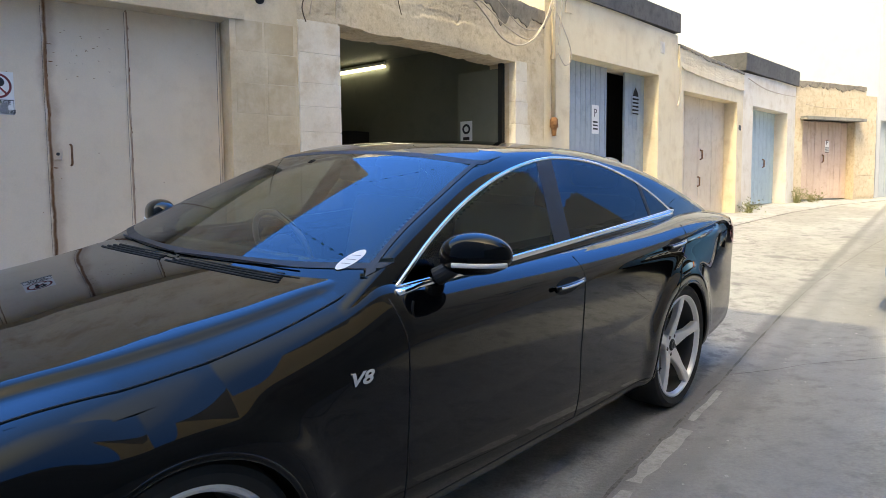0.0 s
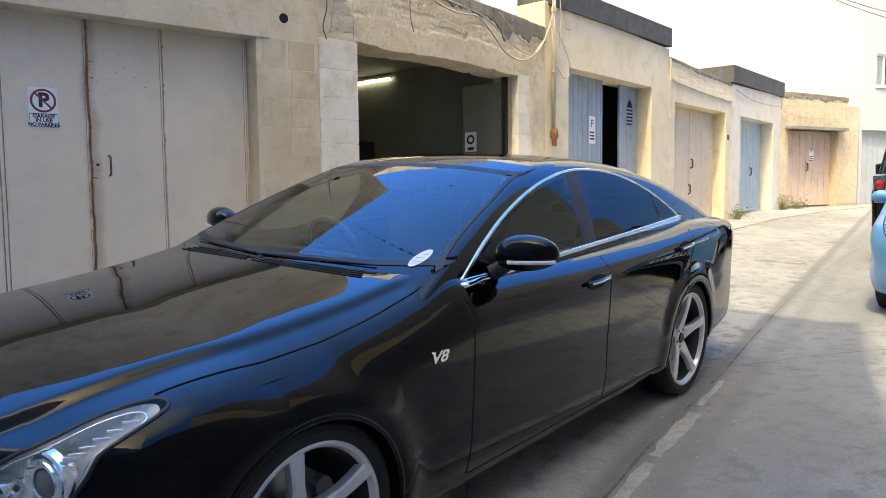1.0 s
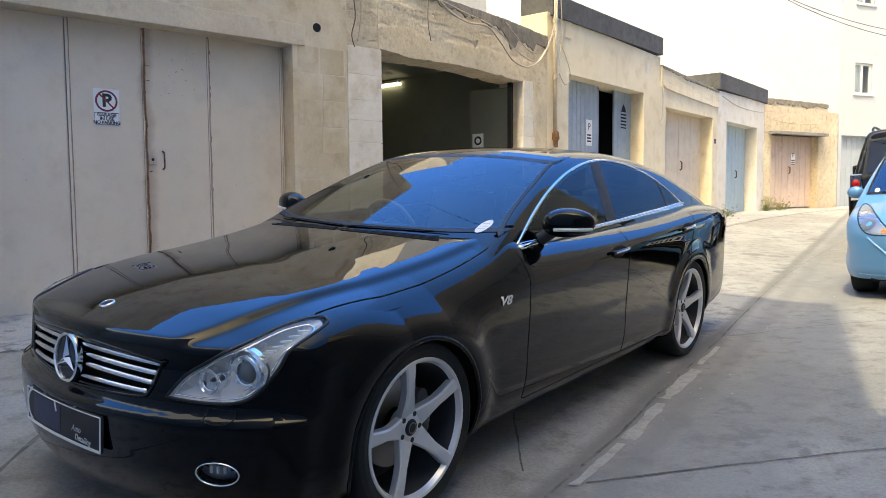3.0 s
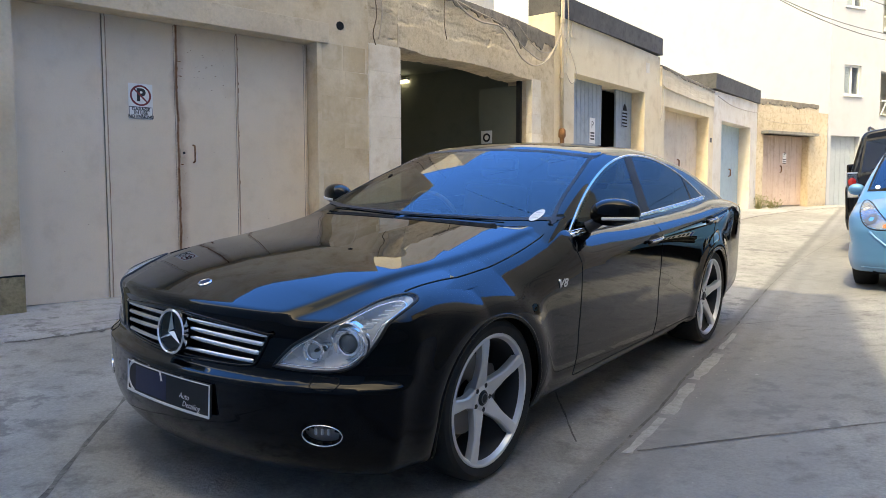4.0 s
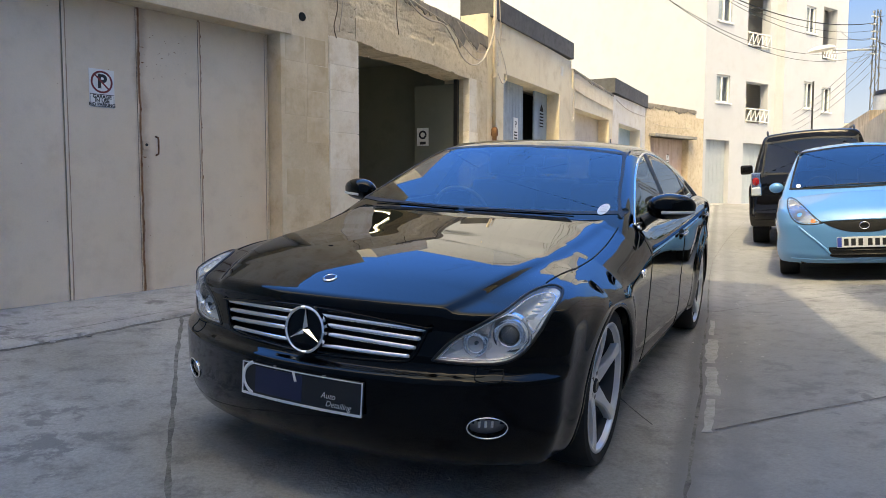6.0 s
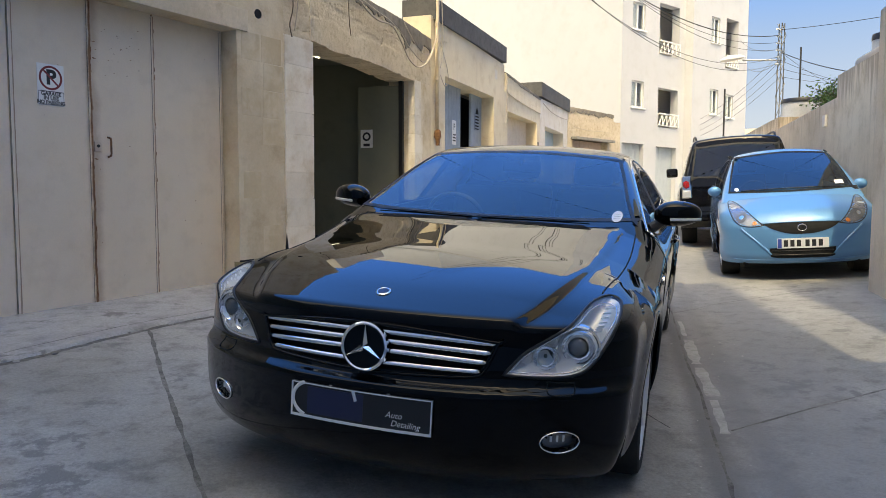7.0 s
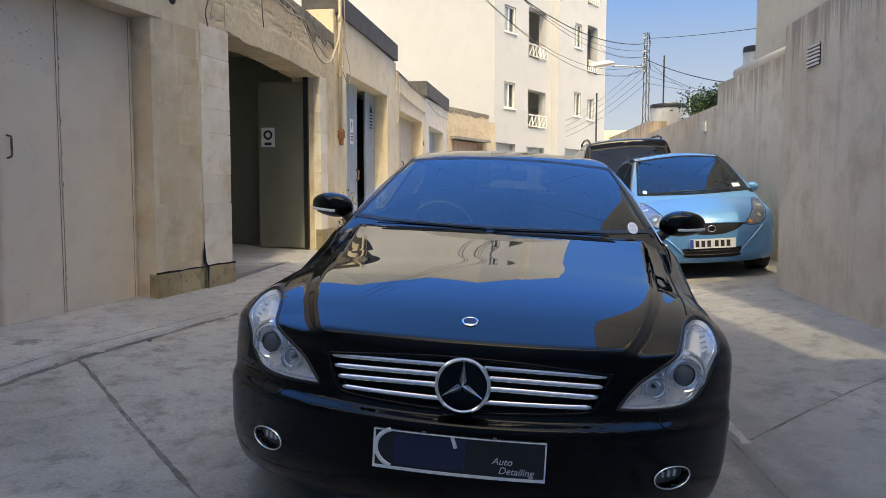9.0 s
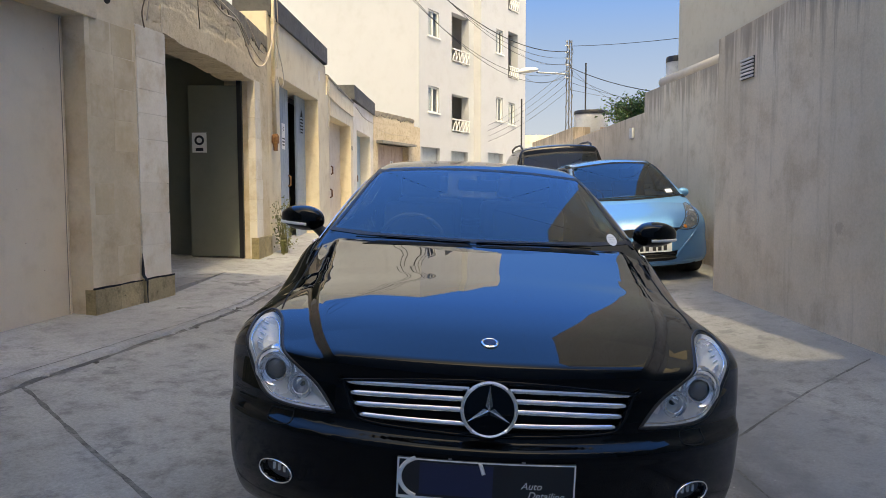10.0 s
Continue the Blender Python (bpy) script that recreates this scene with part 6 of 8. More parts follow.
HATCH = placed(7.12, 0.22, 51.0, -1) @ Matrix.Scale(0.965, 4)
h_top = spl((0.80, 0.60), (0.74, 0.68), (0.66, 0.755), (0.5, 0.83), (0.25, 0.91), (0.0, 0.97), (-0.3, 1.02), (-0.8, 0.99), (-2.0, 0.99), (-2.9, 1.02), (-3.2, 0.98))
h_wide = spl((0.85, 0.80), (0.4, 0.835), (0.0, 0.846), (-1.2, 0.847), (-2.4, 0.84), (-3.1, 0.77))
h_nose = spl((0.1, 0.66), (0.2, 0.74), (0.26, 0.785), (0.36, 0.795), (0.46, 0.79), (0.55, 0.78), (0.62, 0.765), (0.68, 0.735), (0.8, 0.66), (1.0, 0.5))
h_roof = spl((0.3, 1.42), (-0.5, 1.46), (-1.0, 1.50), (-1.5, 1.522), (-2.0, 1.515), (-2.6, 1.47), (-3.0, 1.36), (-3.3, 1.2))


def hatch_body(p):
    x, y, z = p[:, 0], np.abs(p[:, 1]), p[:, 2]
    top = z - (h_top(x) - 0.085 * (y / 0.75) ** 2)
    tuck = np.clip(0.40 - z, 0, 1)
    w = h_wide(x) - 0.9 * tuck ** 2 - 0.18 * np.clip(z - 0.72, 0, 1) - 0.02 * np.exp(-((z - 0.48) / 0.09) ** 2)
    for ax in (0.0, -2.5):
        w = w + 0.014 * np.exp(-((np.hypot(x - ax, z - 0.30) - 0.335) / 0.05) ** 2)
    front = x - (h_nose(z) - 0.16 * (y / 0.66) ** 2 - 0.03 * (y / 0.66) ** 6)
    f = smax(smax(top, y - w, 0.14), front, 0.13)
    f = smax(f, -3.10 + 0.1 * (y / 0.7) ** 2 - x, 0.12)
    return smax(f, 0.19 - z, 0.05)


def hatch_cabin(p):
    x, y, z = p[:, 0], np.abs(p[:, 1]), p[:, 2]
    roof = z - (h_roof(x) - 0.06 * (y / 0.6) ** 2)
    q = np.clip(z - 0.95, -0.3, 1)
    side = y - (0.775 - 0.30 * q - 0.22 * q ** 2)
    xw = 0.02 - 0.20 * (y / 0.7) ** 2
    screen = (z - 1.0) - 0.53 * (xw - x) + 0.06 * (xw - x) ** 2
    f = smax(smax(roof, side, 0.10), screen * 0.88, 0.06)
    f = smax(f, (-3.05 + 0.35 * np.clip(z - 1.0, -0.2, 1) - x), 0.08)
    return smax(f, 0.6 - z, 0.02)


def plate_bars(parent, m, w=0.52, h=0.112):
    d = new("number_plate")
    d.parent, d.matrix_local = parent, m
    d["label"] = "white number plate with blue band"
    bm = bmesh.new()
    box(bm, -w / 2, w / 2, -h / 2, h / 2, -0.008, 0, Matrix(), 0.002)
    part("plate_board", bm, SIGN_WHITE, d)
    bm = bmesh.new()
    box(bm, -w / 2 + 0.004, -w / 2 + 0.045, -h / 2 + 0.004, h / 2 - 0.004, 0, 0.0015)
    part("country_band", bm, BLUE_BAND, d)
    for k in range(6):
        x = -w / 2 + 0.088 + 0.066 * k + (0.02 if k > 2 else 0)
        bm = bmesh.new()
        box(bm, x - 0.021, x + 0.021, -0.037, 0.037, 0, 0.0015)
        part("print_bar", bm, SIGN_BLACK, d)
    return d


def simple_wheel(parent, m, R, rim, n=5, width=0.2):
    w = new("wheel")
    w.parent, w.matrix_local = parent, m
    turned("tyre", [(rim, 0.0), (rim + 0.01, 0.006), (R - 0.03, 0.008), (R - 0.008, 0.0), (R, -0.03), (R, -width + 0.03), (R - 0.01, -width), (rim, -width)], RUBBER, w, "black tyre", 44)
    turned("rim", [(rim, 0.0), (rim - 0.012, 0.002), (rim - 0.02, -0.03), (rim - 0.02, -width + 0.02)], ALLOY, w, "", 44)
    for i in range(n):
        part("spoke", spoke_mesh(radians(90 + 360 / n * i), 0.03, rim - 0.006, 0.03), ALLOY, w)
    wheel_well(w, [(0.04, -0.16), (R + 0.02, -0.16), (R + 0.045, -0.02)], 32)


FRONT_FACE = Matrix(((0, 0, 1, 0), (1, 0, 0, 0), (0, 1, 0, 0), (0, 0, 0, 1)))


def hatchback():
    c = thing("hatchback", "light blue metallic hatchback parked against the boundary wall", "car", HATCH)
    B, G = hatch_body, hatch_cabin
    P, faces = shell(B, -2.5, 0.25, 0.45, 150, 60, 240)
    N = slope(B, P)
    C = P[faces].mean(1)
    x, y, z = C[:, 0], np.abs(C[:, 1]), C[:, 2]
    arch = np.zeros(len(C), bool)
    for ax in (0.0, -2.5):
        arch |= (np.hypot(x - ax, z - 0.30) < 0.325) & (y > 0.5) & (z < 0.68)
    lamp = outline([(0.385, 0.632), (0.385, 0.632), (0.50, 0.618), (0.61, 0.632), (0.68, 0.69), (0.718, 0.79), (0.722, 0.87), (0.695, 0.90), (0.63, 0.875), (0.55, 0.80), (0.46, 0.70)], 60)
    grille = outline([(-0.40, 0.650), (-0.40, 0.650), (-0.2, 0.66), (0, 0.662), (0.2, 0.66), (0.40, 0.650), (0.40, 0.650), (0.30, 0.585), (0.15, 0.54), (0, 0.53), (-0.15, 0.54), (-0.30, 0.59)], 80)
    intake = outline([(-0.33, 0.375), (-0.33, 0.375), (0, 0.385), (0.33, 0.375), (0.33, 0.375), (0.31, 0.275), (0, 0.265), (-0.31, 0.275)], 60)
    fr = x > 0.1
    hole = fr & inside_poly(y, z, inset(lamp, 0.012))
    cabin = (x < -0.35) & (x > -2.9) & (y < 0.6) & (z > 0.85)
    keep = ~arch & ~hole & ~cabin
    pick("body", P, N, faces, keep, BLUE_PAINT, c)
    P2, f2 = shell(G, -2.3, -0.9, 0.98, 90, 70, 240)
    N2 = slope(G, P2)
    C2 = P2[f2].mean(1)
    x, y, z = C2[:, 0], np.abs(C2[:, 1]), C2[:, 2]
    screen = outline([(-0.70, 0.985), (-0.70, 0.985), (-0.66, 1.15), (-0.575, 1.435), (-0.575, 1.435), (0, 1.475), (0.575, 1.435), (0.575, 1.435), (0.66, 1.15), (0.70, 0.985), (0.70, 0.985), (0, 0.975)], 120)
    sideg = outline([(-0.35, 0.985), (-0.35, 0.985), (-0.6, 1.12), (-0.95, 1.30), (-1.3, 1.415), (-1.8, 1.43), (-2.4, 1.39), (-2.8, 1.25), (-2.8, 1.25), (-2.75, 1.05), (-1.6, 0.99)], 100)
    cut = (x > -1.3) & inside_poly(C2[:, 1], z, inset(screen, 0.02)) & (N2[f2].mean(1)[:, 0] > 0.2)
    cut |= inside_poly(x, z, inset(sideg, 0.02)) & (np.abs(N2[f2].mean(1)[:, 1]) > 0.6)
    cut |= z < 0.88
    pick("roof", P2, N2, f2, ~cut, BLUE_PAINT, c, "light blue roof and pillars")
    w = patch("windscreen", G, screen, "x", -1.4, 0.002, CAR_GLASS, c, "tinted windscreen", 10)
    patch("border", G, screen, "x", -1.4, 0.003, GAP, w, hole=inset(screen, 0.02))
    for side in (1, -1):
        ax = "y" if side > 0 else "-y"
        g = patch("side_window", G, sideg, ax, 0.0, 0.002, DARK_GLASS, c, "dark side window", 8)
        patch("border", G, sideg, ax, 0.0, 0.003, BLACK_TRIM, g, hole=inset(sideg, 0.025))
        seam("pillar_strip", G, [(-1.45, 1.0 + 0.4 * i / 10) for i in range(11)], ax, 0.0, 0.03, BLACK_TRIM, c, h=0.004)
        seam("shut_line", B, [(-0.50, 0.95 - 0.6 * i / 12) for i in range(13)], ax, 0.0, 0.003, GAP, c)
        seam("shut_line", B, [(-1.50, 0.95 - 0.6 * i / 12) for i in range(13)], ax, 0.0, 0.003, GAP, c)
        poly = [(side * a, b) for a, b in lamp]
        lm = patch("headlamp", B, poly, "x", 0.0, 0.002, LENS, c, "clear swept-back headlamp", 8, centre=(side * 0.60, 0.72))
        patch("lamp_bowl", B, inset(poly, 0.004), "x", 0.0, -0.002, LAMP_GREY, lm, "silver lamp housing", 8, centre=(side * 0.60, 0.72))
        rim, rn = project(B, poly, "x", 0.0, 0.002)
        tube("seal", rim, 0.006, BLACK_TRIM, lm, "", True, 6, 0.004, [tuple(v) for v in rn])
        for ly, lz, r, mt in ((0.605, 0.725, 0.064, LAMP_CORE), (0.672, 0.825, 0.032, LAMP_SILVER), (0.475, 0.657, 0.026, AMBER)):
            q, nq = project(B, [(side * ly, lz)], "x", 0.0, -0.001)
            face = Matrix.Translation(q[0]) @ Vector(nq[0]).to_track_quat("Z", "X").to_matrix().to_4x4()
            turned("reflector", [(0.0, 0.0012), (r * 0.45, 0.0012), (r * 0.5, 0.002), (r * 0.9, 0.0022), (r, 0.0004)], mt, lm, "", 24, "z", face)
            turned("bulb_glass", [(0.0, 0.0024), (r * 0.3, 0.0023), (r * 0.42, 0.0014)], CHROME if mt is not AMBER else AMBER, lm, "", 20, "z", face)
        for ax_ in (0.0, -2.5):
            simple_wheel(c, pose(ax_, side * 0.815, 0.30) @ (Matrix() if side > 0 else pose(0, 0, 0, 0, 0, 180)), 0.30, 0.20, 7)
        # raised lines that sweep down beside the intake
        pts = [(side * (0.62 - 0.20 * t - 0.10 * math.sin(t * math.pi / 2)), 0.60 - 0.30 * t ** 0.9) for t in np.linspace(0, 1, 20)]
        seam("bumper_line", B, pts, "x", 0.0, 0.014, BLUE_PAINT, c, "bright bumper edge", h=0.010)
        bm = bmesh.new()
        bmesh.ops.create_uvsphere(bm, u_segments=20, v_segments=12, radius=1)
        for v in bm.verts:
            v.co = (0.055 * max(v.co.x, -0.4), 0.085 * v.co.y, 0.065 * v.co.z)
        mr = part("door_mirror", bm, BLUE_PAINT, c, "light blue door mirror", True)
        mr.matrix_local = pose(-0.55, side * 0.845, 1.01)
        bm = bmesh.new()
        rod(bm, (0, -side * 0.05, -0.03), (0.02, -side * 0.15, -0.05), 0.02)
        part("mirror_foot", bm, BLACK_TRIM, mr)
    gr = patch("grille", B, grille, "x", 0.0, 0.004, GAP, c, "black upper grille", 6)
    patch("intake", B, intake, "x", 0.0, 0.003, GAP, c, "black lower intake", 6)
    for zz in (0.30, 0.345):
        seam("intake_bar", B, [(-0.31 + 0.62 * i / 20, zz) for i in range(21)], "x", 0.0, 0.006, BLACK_TRIM, c, lift=0.004)
    seam("bumper_lip", B, [(-0.70 + 1.4 * i / 40, 0.232 + 0.012 * (i / 20 - 1) ** 2) for i in range(41)], "x", 0.0, 0.012, BLUE_PAINT, c, h=0.008)
    seam("grille_trim", B, [(-0.40 + 0.80 * i / 30, 0.662 - 0.012 * (i / 15 - 1) ** 2) for i in range(31)], "x", 0.0, 0.007, BLUE_PAINT, gr, h=0.006, lift=0.004)
    q, _ = project(B, [(0.0, 0.60)], "x", 0.0, 0.0)
    bm = bmesh.new()
    ring = [Matrix.Translation((q[0][0] + 0.008, 0, 0.60)) @ FRONT_FACE @ Vector((0.045 * math.cos(a), 0.036 * math.sin(a), 0.004)) for a in np.linspace(0, 2 * math.pi, 24, endpoint=False)]
    tube("emblem", ring, 0.006, CHROME, gr, "small chrome emblem ring", True, 6)
    q, _ = project(B, [(0.0, 0.43)], "x", 0.0, 0.0)
    plate_bars(c, Matrix.Translation((q[0][0] + 0.012, 0, 0.430)) @ FRONT_FACE)
    bm = bmesh.new()
    box(bm, -0.75, -0.2, -0.62, 0.62, 0.6, 0.93, Matrix(), 0.05)
    part("dashboard", bm, DASH, c)
    v, f = sweep([(0, 0.17 * math.cos(a), 0.17 * math.sin(a)) for a in np.linspace(0, 2 * math.pi, 32, endpoint=False)], 0.013, closed=True, up=Vector((1, 0, 0)))
    sw = raw("steering_wheel", v, f, DASH, c, smooth=True)
    sw.matrix_local = pose(-0.85, -0.35, 0.96, 0, 25, 0)
    for yy in (-0.36, 0.36):
        for nm, d, m in (("seat_back", (-0.06, 0.06, -0.24, 0.24, 0, 0.55), pose(-1.5, yy, 0.65, 0, -12, 0)), ("headrest", (-0.04, 0.04, -0.12, 0.12, 0, 0.15), pose(-1.62, yy, 1.22, 0, -8, 0))):
            bm = bmesh.new()
            box(bm, *d, m, 0.035)
            part(nm, bm, DASH, c)
    q, nq = project(G, [(-0.55 + 1.1 * i / 20, 1.0 + 0.012 * math.sin(i / 20 * 3.1)) for i in range(21)], "x", -1.4, 0.01)
    tube("wiper_blade", q, 0.006, BLACK_TRIM, c, "", False, 6, 0.006, [tuple(v) for v in nq])
    for yy, zz, r in ((-0.60, 1.025, 0.026),):
        dp = [(yy + r * math.cos(a), zz + r * 0.8 * math.sin(a)) for a in np.linspace(0, 2 * math.pi, 20, endpoint=False)]
        patch("windscreen_sticker", G, dp, "x", -1.4, 0.003, SIGN_WHITE, c, "white paper disc", 3)
    card = [(0.50 + 0.10 * a, 1.035 + 0.045 * b) for a, b in [(i / 6, 0) for i in range(7)] + [(1, 1)] + [(1 - i / 6, 1) for i in range(1, 7)]]
    patch("windscreen_card", G, card, "x", -1.4, 0.003, SIGN_WHITE, c, "white paper card", 3)
    bm = bmesh.new()
    box(bm, -3.0, 0.6, -0.6, 0.6, 0.18, 0.26)
    part("underbody", bm, BLACK_MATT, c)


hatchback()

# ---------- the dark off-roader beyond it, seen from behind: x forward from the rear axle ----------
SUV = placed(11.05, 0.68, 51.5, 1) @ Matrix.Scale(0.945, 4)
s_top = spl((3.4, 0.9), (2.6, 1.08), (1.6, 1.14), (0, 1.12), (-1.0, 1.10))
s_roof = spl((2.2, 1.55), (1.2, 1.80), (0.5, 1.87), (-0.4, 1.875), (-0.85, 1.84), (-1.2, 1.78))


def suv_body(p):
    x, y, z = p[:, 0], np.abs(p[:, 1]), p[:, 2]
    w = 0.935 - 0.12 * np.clip(z - 0.95, 0, 1) - 0.5 * np.clip(0.55 - z, 0, 1) ** 2
    for ax in (0.0, 2.79):
        w = w + 0.02 * np.exp(-((np.hypot(x - ax, z - 0.38) - 0.43) / 0.06) ** 2)
    f = smax(z - s_top(x) + 0.03 * (y / 0.8) ** 2, y - w, 0.12)
    f = smax(f, -0.98 + 0.06 * (y / 0.8) ** 2 + 0.05 * np.clip(z - 0.75, 0, 1) - 0.05 * np.exp(-((z - 0.52) / 0.1) ** 2) - x, 0.10)
    f = smax(f, x - 3.55 + 0.15 * (y / 0.8) ** 2, 0.15)
    return smax(f, 0.34 - z, 0.05)


def suv_cabin(p):
    x, y, z = p[:, 0], np.abs(p[:, 1]), p[:, 2]
    f = smax(z - s_roof(x) + 0.05 * (y / 0.7) ** 2, y - (0.90 - 0.22 * np.clip(z - 1.0, 0, 1) - 0.06 * np.clip(z - 1.0, 0, 1) ** 2), 0.12)
    f = smax(f, -0.97 + 0.28 * np.clip(z - 1.05, 0, 1) + 0.05 * (y / 0.8) ** 2 - x, 0.08)
    f = smax(f, (z - 1.1) - 0.75 * (2.1 - x), 0.06)
    return smax(f, 0.7 - z, 0.02)


def off_roader():
    c = thing("off_roader", "dark off-road vehicle parked facing up the lane", "car", SUV)
    B, G = suv_body, suv_cabin
    P, faces = shell(B, -0.4, 2.9, 0.75, 100, 40, 160)
    N = slope(B, P)
    C = P[faces].mean(1)
    x, y, z = C[:, 0], np.abs(C[:, 1]), C[:, 2]
    arch = np.zeros(len(C), bool)
    for ax in (0.0, 2.79):
        arch |= (np.hypot(x - ax, z - 0.38) < 0.42) & (y > 0.5)
    pick("body", P, N, faces, ~arch, SUV_PAINT, c)
    P2, f2 = shell(G, -0.3, 1.2, 1.2, 60, 40, 160)
    N2 = slope(G, P2)
    pick("roof", P2, N2, f2, P2[f2].mean(1)[:, 2] > 1.0, SUV_PAINT, c)
    rear = outline([(-0.74, 1.18), (-0.74, 1.18), (-0.66, 1.70), (-0.66, 1.70), (0, 1.74), (0.66, 1.70), (0.66, 1.70), (0.74, 1.18), (0.74, 1.18), (0, 1.16)], 80)
    patch("rear_window", G, rear, "-x", 0.5, 0.003, REAR_PANE, c, "rear window", 6)
    patch("border", G, rear, "-x", 0.5, 0.004, BLACK_TRIM, c, hole=inset(rear, 0.03))
    patch("rear_window_back", G, inset(rear, 0.02), "-x", 0.5, 0.001, BLACK_MATT, c, "", 5)
    for side in (1, -1):
        ax = "y" if side > 0 else "-y"
        sg = outline([(-0.72, 1.22), (-0.72, 1.22), (-0.62, 1.66), (0.4, 1.70), (1.2, 1.62), (1.75, 1.25), (1.75, 1.25)], 70)
        patch("side_window", G, sg, ax, 0.0, 0.003, DARK_GLASS, c, "dark side window", 6)
        tube("roof_rail", [(-0.55, side * 0.62, 1.80), (-0.45, side * 0.63, 1.865), (-0.2, side * 0.635, 1.895), (0.4, side * 0.64, 1.895), (1.1, side * 0.63, 1.85), (1.25, side * 0.62, 1.76)], 0.018, BLACK_TRIM, c)
        q, _ = project(B, [(side * 0.80, 1.0)], "-x", 0.5, 0.0)
        bm = bmesh.new()
        box(bm, q[0][0] - 0.045, q[0][0] + 0.12, side * 0.82 - 0.065, side * 0.82 + 0.065, 1.00, 1.16, Matrix(), 0.06)
        tl = part("tail_lamp", bm, RED_LENS, c, "red tail lamp with clear lower part")
        bm = bmesh.new()
        box(bm, q[0][0] - 0.045, q[0][0] + 0.12, side * 0.82 - 0.075, side * 0.82 + 0.065, 0.86, 0.99, Matrix(), 0.03)
        part("clear_lens", bm, ALLOY, tl)
        bm = bmesh.new()
        box(bm, q[0][0] - 0.030, q[0][0] + 0.12, side * 0.82 - 0.085, side * 0.82 + 0.075, 0.845, 1.225, Matrix(), 0.02)
        part("lamp_surround", bm, CHROME, tl, "chrome lamp surround")
        for ax_ in (0.0, 2.79):
            simple_wheel(c, pose(ax_, side * 0.90, 0.38) @ (Matrix() if side > 0 else pose(0, 0, 0, 0, 0, 180)), 0.38, 0.23, 6, 0.25)
        bm = bmesh.new()
        box(bm, -0.06, 0.06, -0.11, 0.11, -0.09, 0.09, pose(1.55, side * 1.05, 1.28), 0.04)
        part("door_mirror", bm, SUV_PAINT, c)
    bm = bmesh.new()
    box(bm, -1.03, -0.95, -0.42, 0.42, 0.93, 1.05, Matrix(), 0.02)
    part("tailgate_trim", bm, BLACK_TRIM, c)
    plate_bars(c, pose(-1.02, 0, 0.72, 90, 0, 270))
    bm = bmesh.new()
    box(bm, -1.08, -0.85, -0.85, 0.85, 0.46, 0.62, Matrix(), 0.05)
    part("rear_bumper", bm, SUV_PAINT, c)


off_roader()


